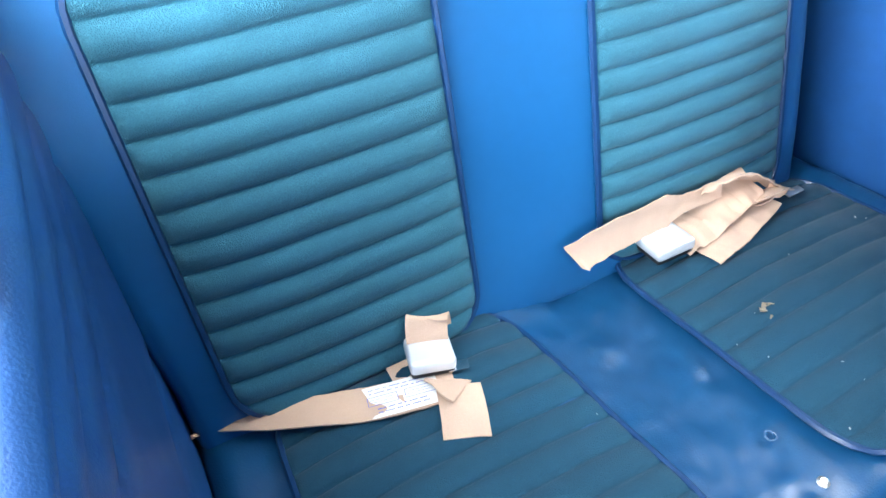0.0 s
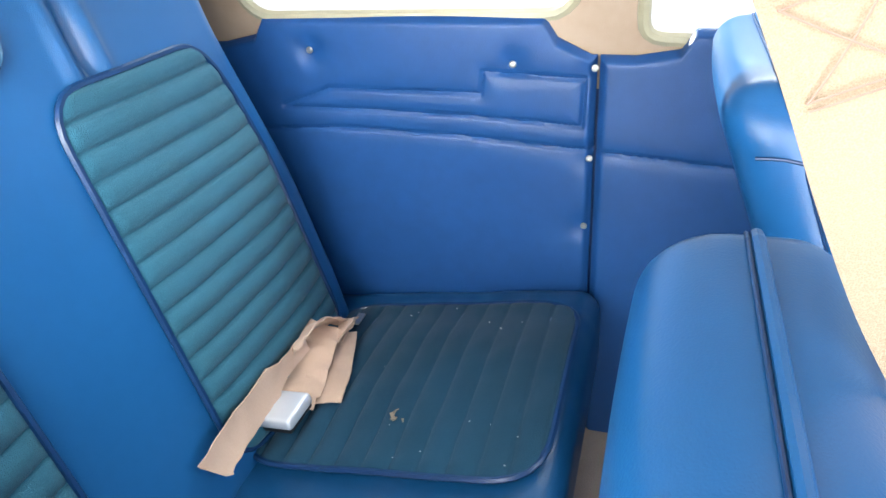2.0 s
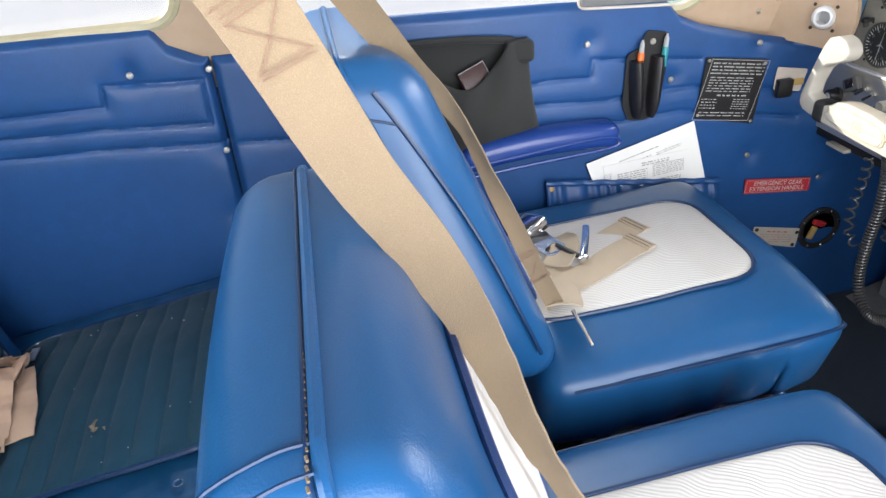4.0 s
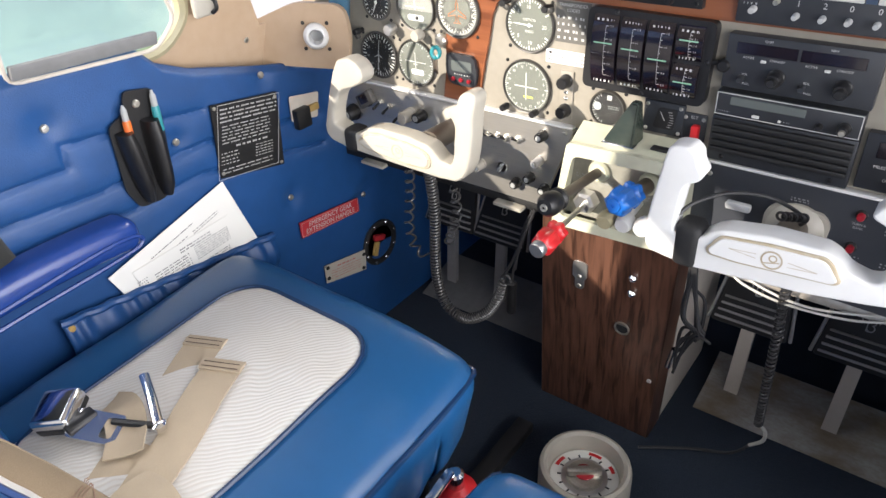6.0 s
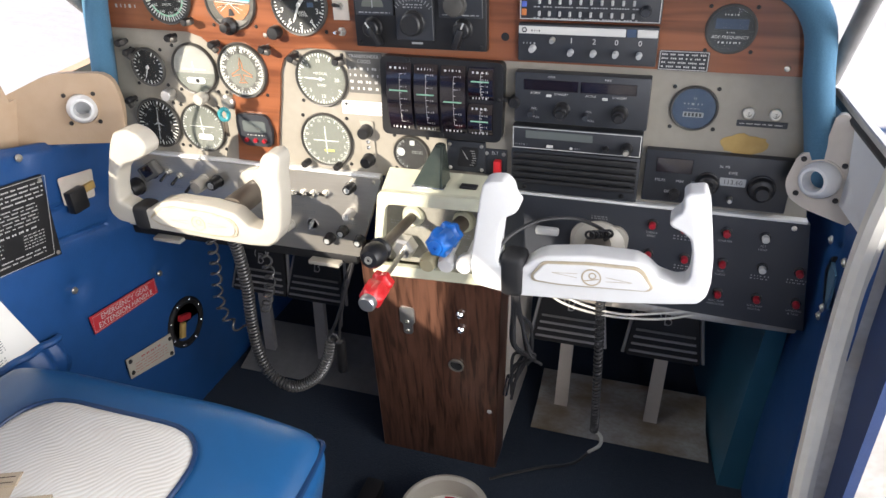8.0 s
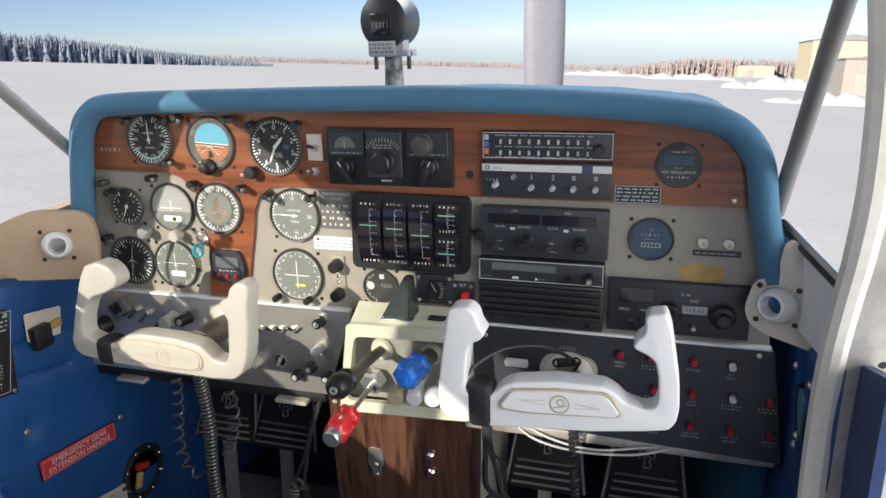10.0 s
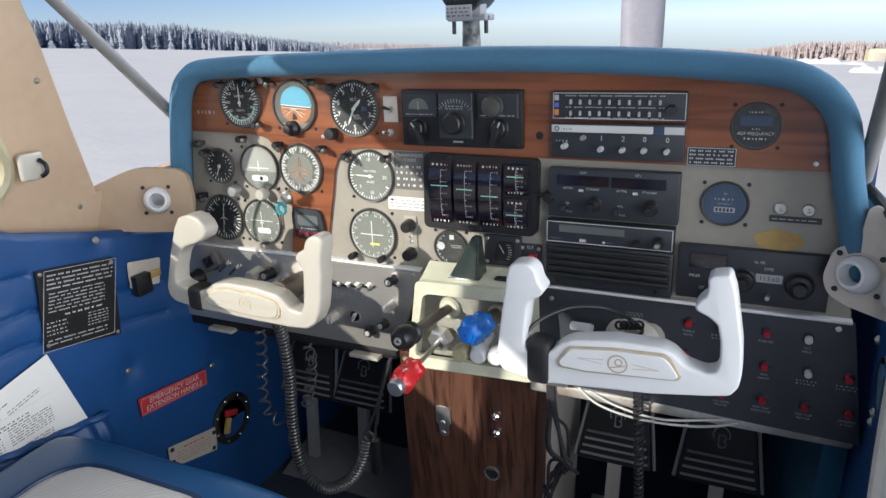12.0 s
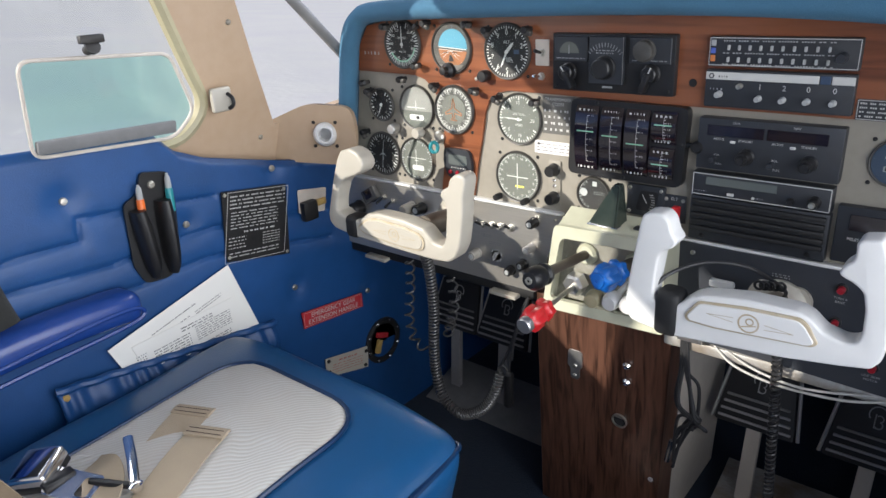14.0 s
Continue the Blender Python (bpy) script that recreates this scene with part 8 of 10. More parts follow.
def build_yoke(outline, y, pad, sleeve, shaft, label, mat, rounding=0.012):
    ob = thing("control_yoke", label, "control yoke", "control yokes")
    bm = bm_new()
    slab(bm, round_poly(outline, rounding, 4), 0.028, 0.0105, at_panel(0, y + 0.013, 0), 4)
    part("wheel", bm, mat, ob, sharp=60)
    bm = bm_new()
    slab(bm, round_poly(pad, 0.005, 3), 0.004, 0.0015, at_panel(0, y - 0.0135, 0), 2)
    part("pad_border", bm, "pad_gold", ob, "worn gold border")
    cu, cv = sum(p[0] for p in pad) / len(pad), sum(p[1] for p in pad) / len(pad)
    inner = [(cu + (u - cu) * 0.945, cv + (v - cv) * 0.84) for u, v in pad]
    bm = bm_new()
    slab(bm, round_poly(inner, 0.004, 3), 0.0025, 0.0008, at_panel(0, y - 0.0165, 0), 1)
    pad_face = part("pad", bm, mat, ob)
    bm = bm_new()
    mm = at_panel(0, y - 0.0192, 0)
    plate(bm, circle(cu, cv, 0.0105, 24), [circle(cu, cv, 0.0088, 24)], -0.0003, mm)
    plate(bm, circle(cu + 0.0010, cv + 0.0020, 0.0042, 16), [circle(cu + 0.0010, cv + 0.0020, 0.0028, 16)], -0.0003, mm)
    merge(bm, [(cu - 0.0075, cv - 0.0045, 0.0003), (cu - 0.0062, cv - 0.0055, 0.0003), (cu + 0.0078, cv - 0.0016, 0.0003), (cu + 0.0076, cv - 0.0002, 0.0003)], [(0, 1, 2, 3)], mm)
    for sg in (-1, 1):
        for dv in (-0.0026, 0.0026):
            tip = (cu + sg * 0.042, cv)
            merge(bm, [(cu + sg * 0.015, cv + dv - 0.0003, 0.0003), (tip[0], tip[1] - 0.0003, 0.0003), (tip[0], tip[1] + 0.0003, 0.0003), (cu + sg * 0.015, cv + dv + 0.0003, 0.0003)], [(0, 1, 2, 3)], mm)
    part("emblem", bm, "pad_gold", pad_face, "thin gold emblem lines")
    x0, x1, z0, z1 = sleeve
    bm = bm_new()
    rbox(bm, (x1 - x0, 0.034, z1 - z0), 0.009, (2, 2, 2), 3, m=Matrix.Translation(((x0 + x1) / 2, y - 0.001, (z0 + z1) / 2)))
    part("sleeve", bm, "black_matte", ob, "black tape sleeve")
    a, b = shaft
    bm = bm_new()
    tube(bm, [Vector(a), Vector(b)], 0.0165, 20)
    part("shaft", bm, "shaft_brown", ob, "brown worn control shaft")
    bm = bm_new()
    lathe(bm, [(0.032, 0), (0.032, 0.005), (0.026, 0.009), (0.019, 0.013), (0.0165, 0.013)], (b[0], -0.010, b[2]), (0, -1, 0), 28)
    part("boot", bm, "ivory", ob)


def build_yokes():
    build_yoke(LEFT_YOKE, -0.135, [(-0.361, 0.529), (-0.341, 0.545), (-0.321, 0.550), (-0.264, 0.548), (-0.233, 0.542), (-0.226, 0.533), (-0.228, 0.520), (-0.237, 0.515), (-0.270, 0.514), (-0.346, 0.520)], (-0.390, -0.362, 0.507, 0.543),
               ((-0.252, -0.124, 0.540), (-0.284, 0.0, 0.515)), "ivory control yoke with a worn cream pad", "ivory", 0.004)
    build_yoke(RIGHT_YOKE, -0.146, [(0.149, 0.529), (0.162, 0.549), (0.210, 0.555), (0.261, 0.557), (0.268, 0.552), (0.279, 0.534), (0.274, 0.529), (0.180, 0.522), (0.152, 0.523)], (0.114, 0.143, 0.496, 0.549),
               ((0.207, -0.130, 0.520), (0.207, 0.0, 0.494)), "white control yoke with a gold-lined pad and black sleeve", "ivory_cool", 0.004)
    ob = thing("yoke_cable", "thin black push-to-talk cable looped over the yoke", "cable")
    bm = bm_new()
    tube(bm, smooth_path([(0.108, -0.155, 0.545), (0.120, -0.135, 0.560), (0.148, -0.115, 0.572), (0.180, -0.10, 0.572), (0.203, -0.085, 0.560), (0.222, -0.06, 0.535), (0.215, -0.04, 0.515)], 8), 0.0022, 8)
    part("wire", bm, "cable", ob)
    bm = bm_new()
    for k in range(5):
        tube(bm, [(0.203 + 0.005 * k + 0.0045 * math.cos(t), -0.095 + 0.002 * k, 0.551 + 0.0045 * math.sin(t)) for t in [2 * math.pi * i / 14 for i in range(15)]], 0.0016, 6)
    part("coil", bm, "rubber", ob)
    bm = bm_new()
    bbox(bm, (0.030, 0.010, 0.010), (0.142, -0.02, 0.508), 0.003)
    part("switch", bm, "ivory_cool", ob, "white inline switch")


# ---------- pedestal and engine controls ----------
def hexa(bm, p):
    vs = [bm.verts.new(v) for v in p]
    for f in ((0, 1, 2, 3), (7, 6, 5, 4), (0, 4, 5, 1), (1, 5, 6, 2), (2, 6, 7, 3), (3, 7, 4, 0)):
        bm.faces.new([vs[i] for i in f])
    return vs


def build_pedestal():
    ob = thing("control_pedestal", "walnut veneer control pedestal with a cream collar", "pedestal")
    bm = bm_new()
    hexa(bm, [(-0.145, 0.030, 0), (0.062, 0.030, 0), (0.078, 0.0, 0.418), (-0.138, 0.0, 0.418), (-0.145, 0.085, 0), (0.062, 0.085, 0), (0.078, 0.055, 0.418), (-0.138, 0.055, 0.418)])
    bmesh.ops.bevel(bm, geom=list(bm.edges), offset=0.0015, segments=1, affect="EDGES")
    part("front_panel", bm, "pedestal_wood", ob, "dark walnut veneer front")
    bm = bm_new()
    hexa(bm, [(-0.140, 0.0855, 0), (0.060, 0.0855, 0), (0.074, 0.0555, 0.415), (-0.135, 0.0555, 0.415), (-0.140, 0.30, 0), (0.060, 0.30, 0), (0.074, 0.30, 0.415), (-0.135, 0.30, 0.415)])
    part("body", bm, "tan_light", ob, "beige sheet metal body")
    # latch, jacks, hole, screws
    m = lambda x, z: Matrix.Translation((x, 0.030 - 0.0718 * z - 0.0005, z)) @ XZ
    bm = bm_new()
    plate(bm, round_poly([(-0.012, 0.026), (0.012, 0.026), (0.012, -0.002), (0.008, -0.006), (0.008, -0.024), (-0.007, -0.024), (-0.007, -0.006), (-0.012, -0.002)], 0.006), [], -0.003, m(-0.0715, 0.307))
    part("latch", bm, "aluminium", ob, "grey metal latch")
    for dv in (-0.001, -0.018):
        screw(ob, m(-0.0715, 0.307 + dv) @ Matrix.Translation((0, 0, 0.003)), 0.0038)
    for z in (0.336, 0.307):
        bm = bm_new()
        lathe(bm, [(0.006, 0), (0.006, 0.004), (0.003, 0.007), (0, 0.005)], m(0.014, z) @ Vector((0, 0, 0)), (0, -1, 0), 14)
        part("jack", bm, "chrome", ob)
    bm = bm_new()
    lathe(bm, [(0.0125, 0), (0.0125, 0.003), (0.0105, 0.003), (0.010, -0.004), (0, -0.004)], m(0.003, 0.231) @ Vector((0, 0, 0)), (0, -1, -0.1), 22)
    part("ring", bm, "screw_steel", ob)
    bm = bm_new()
    plate(bm, circle(0, 0, 0.0102, 20), [], -0.0004, m(0.003, 0.231))
    part("hole", bm, "black_matte", ob)
    screw(ob, m(-0.128, 0.405), 0.004)
    screw(ob, m(0.055, 0.14), 0.004, "strut_grey")
    # collar
    bm = bm_new()
    plate(bm, round_poly([(-0.072, 0.558), (0.080, 0.562), (0.090, 0.438), (-0.090, 0.430)], 0.008), [round_poly([(-0.062, 0.541), (0.070, 0.545), (0.078, 0.453), (-0.079, 0.447)], 0.010)], -0.008, at_panel(0, -0.052, 0))
    part("collar", bm, "collar_cream", ob, "cream painted collar frame")
    bm = bm_new()
    hexa(bm, [(-0.088, -0.052, 0.431), (0.089, -0.052, 0.439), (0.080, -0.052, 0.560), (-0.070, -0.052, 0.556), (-0.088, -0.010, 0.420), (0.085, -0.010, 0.420), (0.082, -0.010, 0.572), (-0.074, -0.010, 0.570)])
    bm.faces.ensure_lookup_table()
    bmesh.ops.delete(bm, geom=[bm.faces[0]], context="FACES")
    bmesh.ops.solidify(bm, geom=list(bm.faces), thickness=0.003)
    part("collar_side", bm, "collar_cream", ob)
    bm = bm_new()
    plate(bm, [(-0.080, 0.545), (0.078, 0.548), (0.080, 0.445), (-0.084, 0.440)], [], -0.003, at_panel(0, -0.030, 0))
    part("control_plate", bm, "dusty_metal", ob, "dusty grey control plate")
    bm = bm_new()
    rng = random.Random(31)
    for u, v in ((-0.02, 0.50), (0.045, 0.492), (-0.055, 0.502), (0.05, 0.475)):
        bars(bm, u - 0.013, v - 0.004, u + 0.013, v + 0.004, 2, at_panel(0, -0.0334, 0), rng, 0.5)
    part("print", bm, "mark_grey", ob)
    bm = bm_new()
    bbox(bm, (0.022, 0.012, 0.003), (0.043, -0.035, 0.566), 0.001)
    part("slot", bm, "black_matte", ob)


def push_control(name, label, base, tip, rod_r, build_tip, collar=0.012):
    ob = thing(name, label, "engine control", "engine controls")
    a, b = Vector(base), Vector(tip)
    d = (b - a).normalized()
    bm = bm_new()
    lathe(bm, [(collar, 0), (collar, 0.010), (collar * 0.8, 0.014), (rod_r, 0.014)], a - d * 0.006, d, 20)
    part("bushing", bm, "collar_cream" if collar > 0.013 else "aluminium", ob)
    bm = bm_new()
    tube(bm, [a, b], rod_r, 14)
    part("rod", bm, "shaft_brown" if rod_r > 0.005 else "screw_steel", ob)
    build_tip(ob, b, d)
    return ob


def build_engine_controls():
    def black_tip(ob, b, d):
        bm = bm_new()
        lathe(bm, [(0.006, -0.024), (0.013, -0.020), (0.0145, -0.014), (0.012, -0.010), (0.0132, -0.008), (0.0152, 0.0), (0.0145, 0.010), (0.010, 0.017), (0.006, 0.018), (0, 0.0185)], b, d, 28)
        part("knob", bm, "black_plastic", ob, "round black throttle knob")
        bm = bm_new()
        lathe(bm, [(0.005, 0), (0.0045, 0.002), (0.002, 0.002), (0.002, 0.0005), (0, 0.0005)], b + d * 0.0178, d, 16)
        part("button", bm, "screw_steel", ob)

    def fluted(mat, r, n):
        def tip(ob, b, d):
            bm = bm_new()
            seg = n * 4
            q = d.to_track_quat("Z", "Y").to_matrix().to_4x4()
            m = Matrix.Translation(b) @ q
            rows = []
            for h, s in ((-0.032, 0.50), (-0.029, 0.90), (-0.020, 0.96), (-0.017, 0.78), (-0.012, 0.78), (-0.009, 0.98), (0.004, 1.0), (0.010, 0.93), (0.014, 0.75), (0.015, 0.5)):
                rows.append([bm.verts.new(m @ Vector((r * s * (1 + (0.13 if s > 0.89 else 0.0) * math.cos(n * t)) * math.cos(t), r * s * (1 + (0.13 if s > 0.89 else 0.0) * math.cos(n * t)) * math.sin(t), h))) for t in [2 * math.pi * i / seg for i in range(seg)]])
            for p, o in zip(rows, rows[1:]):
                for i in range(seg):
                    bm.faces.new([p[i], p[(i + 1) % seg], o[(i + 1) % seg], o[i]])
            bm.faces.new(rows[0])
            bm.faces.new(rows[-1])
            part("knob", bm, mat, ob)
            bm = bm_new()
            if mat == "knob_red":
                lathe(bm, [(0.0110, 0), (0.0110, 0.008), (0.0097, 0.010), (0, 0.0105)], b + d * 0.014, d, 22)
                part("button", bm, "aluminium", ob, "grey lock button")
            else:
                lathe(bm, [(0.010, 0), (0.009, 0.003), (0.0025, 0.0035), (0.0025, 0.002), (0, 0.002)], b + d * 0.014, d, 18)
                part("button", bm, "knob_blue", ob)
        return tip

    push_control("throttle_control", "black throttle knob on a brown rod", (-0.034, -0.034, 0.515), (-0.036, -0.160, 0.527), 0.0065, black_tip, 0.015)
    push_control("mixture_control", "red fluted mixture knob on a steel rod", (-0.042, -0.045, 0.474), (-0.047, -0.150, 0.463), 0.0035, fluted("knob_red", 0.0152, 6), 0.011)
    push_control("propeller_control", "blue fluted propeller knob", (0.036, -0.034, 0.516), (0.026, -0.100, 0.519), 0.0105, fluted("knob_blue", 0.0165, 6), 0.015)
    ob = thing("mixture_nut", "hexagonal steel lock nut", "nut", at=(-0.044, -0.040, 0.473))
    bm = bm_new()
    lathe(bm, [(0.0165, 0), (0.0165, 0.014), (0.013, 0.018), (0.006, 0.018)], (0, 0, 0), (-0.06, -1, -0.05), 6)
    part("nut", bm, "aluminium", ob)
    for k, (x, z, mat) in enumerate(((0.001, 0.481, "stain_glue"), (0.026, 0.484, "ivory_cool"), (0.050, 0.486, "ivory_cool"))):
        ob = thing("pull_control", "small yellowed white pull knob" if k == 0 else "small white pull knob", "knob", "pull knobs", at=(x, -0.034, z))
        bm = bm_new()
        lathe(bm, [(0.004, 0), (0.004, 0.030), (0.0085, 0.034), (0.0115, 0.042), (0.0115, 0.050), (0.0095, 0.056), (0, 0.057)], (0, 0, 0), (0, -1, -0.12), 22)
        part("knob", bm, "rim_cream" if k == 0 else mat, ob)
    # folded black lever boot on top of the collar
    ob = thing("flap_lever", "dark glossy wedge-shaped leather flap lever", "lever", at=Matrix.Translation((-0.006, -0.033, 0.562)) @ Matrix.Diagonal((0.88, 0.9, 0.88, 1)))
    bm = bm_new()
    hexa(bm, [(-0.029, -0.010, 0.0), (0.018, -0.014, 0.0), (0.019, -0.006, 0.064), (0.008, -0.006, 0.064), (-0.024, 0.016, 0.0), (0.024, 0.016, 0.0), (0.021, 0.006, 0.066), (0.008, 0.006, 0.066)])
    bmesh.ops.bevel(bm, geom=list(bm.edges), offset=0.0022, segments=2, affect="EDGES")
    part("wedge", bm, "leather_teal", ob)
    bm = bm_new()
    bbox(bm, (0.050, 0.030, 0.003), (-0.003, 0.0, 0.001), 0.001)
    part("base_trim", bm, "chrome", ob, "bright metal base trim")


# ---------- pedals and foot well ----------
def build_pedals():
    for k, x in enumerate((-0.470, -0.345, 0.150, 0.312)):
        ob = thing("rudder_pedal", "black rubber rudder pedal with raised ribs", "pedal", "rudder pedals", at=Matrix.Translation((x, 0.200, 0.165)) @ Matrix.Rotation(radians(-22), 4, "X"))
        bm = bm_new()
        slab(bm, round_poly([(-0.062, 0.0), (0.062, 0.0), (0.048, 0.105), (-0.048, 0.105)], 0.006), 0.012, 0.003, XZ, 2)
        pad = part("pad", bm, "rubber", ob)
        for i in range(4):
            bm = bm_new()
            w = 0.112 - 0.005 * i
            bbox(bm, (w, 0.004, 0.004), (0, -0.0135, 0.010 + i * 0.0125), 0.0012)
            part("rib", bm, "strut_grey" if i < 3 else "tube_grey", pad)
        bm = bm_new()
        mm = Matrix.Translation((0, -0.0125, 0.078)) @ XZ
        curl = lambda u, v, r, a0, a1: tube(bm, [mm @ Vector((u + r * math.cos(radians(a0 + (a1 - a0) * i / 14)), v + r * math.sin(radians(a0 + (a1 - a0) * i / 14)), 0.0006)) for i in range(15)], 0.0010, 5)
        curl(0.0, 0.004, 0.0125, -25, 215)
        curl(0.002, -0.001, 0.0048, -80, 140)
        curl(0.002, -0.0105, 0.0052, -150, 80)
        tube(bm, [mm @ Vector((-0.0035, 0.005, 0.0006)), mm @ Vector((-0.0035, -0.016, 0.0006)), mm @ Vector((0.0, -0.016, 0.0006))], 0.0010, 5)
        part("emblem", bm, "strut_grey", pad, "raised curled emblem")
        for sx in (-1, 1):
            bm = bm_new()
            tube(bm, [(sx * 0.066, -0.004, 0.002), (sx * 0.052, -0.004, 0.104)], 0.003, 8)
            part("edge_rail", bm, "strut_grey", ob)
        bm = bm_new()
        inv = Matrix.Rotation(radians(22), 4, "X") @ Matrix.Translation((-x, -0.200, -0.165))
        hexa(bm, [inv @ Vector(p) for p in ((x - 0.011, 0.200, 0.165), (x + 0.011, 0.200, 0.165), (x + 0.008, 0.195, 0.02), (x - 0.016, 0.195, 0.02), (x - 0.011, 0.212, 0.165), (x + 0.011, 0.212, 0.165), (x + 0.008, 0.205, 0.02), (x - 0.016, 0.205, 0.02))])
        part("arm", bm, "tan_light" if x > 0 else "strut_grey", ob)
    for x0, x1, lab in ((-0.52, -0.150, "grey metal scuff plate under the pedals"), (0.100, 0.412, "worn bare metal scuff plate under the pedals")):
        bm = bm_new()
        y0, y1 = (0.145, 0.27)
        hexa(bm, [(x0, y0, 0.001), (x1, y0, 0.001), (x1 - 0.008, y0 + 0.055, 0.022), (x0 + 0.002, y0 + 0.055, 0.022), (x0, y0, -0.002), (x1, y0, -0.002), (x1 - 0.008, y0 + 0.055, -0.002), (x0 + 0.002, y0 + 0.055, -0.002)])
        hexa(bm, [(x0 + 0.002, y0 + 0.055, 0.022), (x1 - 0.008, y0 + 0.055, 0.022), (x1 - 0.010, y1, 0.040), (x0, y1, 0.040), (x0 + 0.002, y0 + 0.055, -0.002), (x1 - 0.008, y0 + 0.055, -0.002), (x1 - 0.010, y1, -0.002), (x0, y1, -0.002)])
        solo("scuff_plate", bm, "worn_steel" if x0 > 0 else "dull_grey", lab, "scuff plate", "scuff plates")
    bm = bm_new()
    hexa(bm, [(0.425, 0.10, 0.0), (0.462, 0.10, 0.0), (0.462, 0.06, 0.40), (0.436, 0.06, 0.40), (0.380, 0.42, 0.0), (0.462, 0.42, 0.0), (0.462, 0.42, 0.40), (0.395, 0.42, 0.40)])
    solo("kick_box", bm, "kick_teal", "dark teal-blue kick box beside the pedals", "kick panel", kind="structure")


# ---------- cords ----------
def coil(bm, pts, radius, wire, pitch, per=10, seg=5):
    """A wire wound round a path."""
    path = smooth_path(pts, 24)
    ln = [0.0]
    for a, b in zip(path, path[1:]):
        ln.append(ln[-1] + (b - a).length)
    total = ln[-1]
    n = int(total / pitch * per)
    out = []
    k = 0
    nrm = None
    for i in range(n + 1):
        s = total * i / n
        while k < len(ln) - 2 and ln[k + 1] < s:
            k += 1
        f = (s - ln[k]) / max(ln[k + 1] - ln[k], 1e-9)
        p = path[k].lerp(path[k + 1], f)
        t = (path[k + 1] - path[k]).normalized()
        if nrm is None:
            nrm = t.cross(Vector((0, 1, 0.3))).normalized()
        nrm = (nrm - t * nrm.dot(t)).normalized()
        bi = t.cross(nrm)
        a = 2 * math.pi * i / per
        out.append(p + (nrm * math.cos(a) + bi * math.sin(a)) * radius)
    tube(bm, out, wire, seg)


def build_cords():
    ob = thing("microphone_cord", "thick black coiled microphone cord hanging below the panel", "cord", "coiled cords")
    bm = bm_new()
    coil(bm, [(-0.325, -0.06, 0.50), (-0.331, -0.03, 0.43), (-0.333, -0.02, 0.35), (-0.338, -0.02, 0.272), (-0.337, -0.02, 0.213), (-0.322, -0.02, 0.164), (-0.281, -0.02, 0.146), (-0.233, -0.02, 0.178), (-0.206, -0.02, 0.224), (-0.194, -0.02, 0.262)], 0.0080, 0.0024, 0.0066)
    part("cord", bm, "cable_grey", ob)
    bm = bm_new()
    tube(bm, [(-0.190 + 0.009 * math.cos(a), -0.02, 0.268 + 0.009 * math.sin(a)) for a in [2 * math.pi * i / 18 for i in range(18)]], 0.0022, 8, closed=True)
    part("end_loop", bm, "cable_grey", ob)
    bm = bm_new()
    tube(bm, smooth_path([(-0.196, -0.02, 0.272), (-0.178, -0.02, 0.310), (-0.160, -0.02, 0.360), (-0.148, -0.01, 0.40)], 6), 0.0025, 8)
    part("lead", bm, "cable", ob)
    for pts, lab in (([(-0.372, -0.03, 0.43), (-0.385, -0.02, 0.37), (-0.393, -0.02, 0.31), (-0.385, -0.02, 0.268), (-0.358, -0.02, 0.252)], "thin black coiled lead below the yoke"), ([(-0.282, -0.03, 0.42), (-0.287, -0.02, 0.365), (-0.308, -0.01, 0.31), (-0.322, 0.0, 0.285)], "thin grey coiled lead below the panel")):
        ob = thing("coiled_lead", lab, "cord", "coiled cords")
        bm = bm_new()
        coil(bm, pts, 0.0075, 0.0019, 0.022, 14)
        part("cord", bm, "cable_grey", ob)
    ob = thing("headset_cord", "black coiled cord running to the floor with a pale end", "cord", "coiled cords")
    bm = bm_new()
    coil(bm, [(0.216, -0.05, 0.500), (0.216, -0.02, 0.42), (0.219, -0.01, 0.34), (0.221, 0.0, 0.26), (0.222, 0.02, 0.17), (0.221, 0.04, 0.125)], 0.0052, 0.0019, 0.0080)
    part("cord", bm, "cable", ob)
    bm = bm_new()
    tube(bm, smooth_path([(0.221, 0.04, 0.125), (0.232, 0.045, 0.110), (0.232, 0.05, 0.085), (0.215, 0.06, 0.055)], 6), 0.003, 8)
    part("plug_lead", bm, "wire_white", ob, "pale worn plug end")
    bm = bm_new()
    tube(bm, smooth_path([(0.215, 0.06, 0.055), (0.19, 0.06, 0.020), (0.14, 0.05, 0.006), (0.09, 0.02, 0.006), (0.06, 0.0, 0.006)], 6), 0.0025, 8)
    part("lead", bm, "cable", ob)
    ob = thing("wire_bundle", "tangle of thin black leads beside the pedestal", "cable", "loose leads")
    rng = random.Random(14)
    bm = bm_new()
    for k in range(6):
        pts = [(0.098 + rng.uniform(-0.006, 0.006), -0.005, 0.43), (0.100 + rng.uniform(-0.01, 0.01), -0.01, 0.37), (0.118 + rng.uniform(-0.02, 0.02), -0.012 - 0.004 * k, 0.33 + rng.uniform(-0.02, 0.02)),
               (0.130 + rng.uniform(-0.012, 0.012), -0.012 - 0.003 * k, 0.295 + rng.uniform(-0.02, 0.02)), (0.108 + rng.uniform(-0.012, 0.012), -0.010, 0.285 + rng.uniform(-0.02, 0.02)), (0.096, -0.006, 0.25 - 0.01 * k)]
        tube(bm, smooth_path(pts, 7), 0.0025, 6)
        part("wire", bm, "rubber", ob)
        bm = bm_new()
    tube(bm, [(0.092, -0.006, 0.245), (0.086, -0.004, 0.205)], 0.004, 10)
    part("jack_plug", bm, "chrome", ob)
    ob = thing("audio_lead", "black leads with an in-line plug hanging below the panel", "cable", "loose leads")
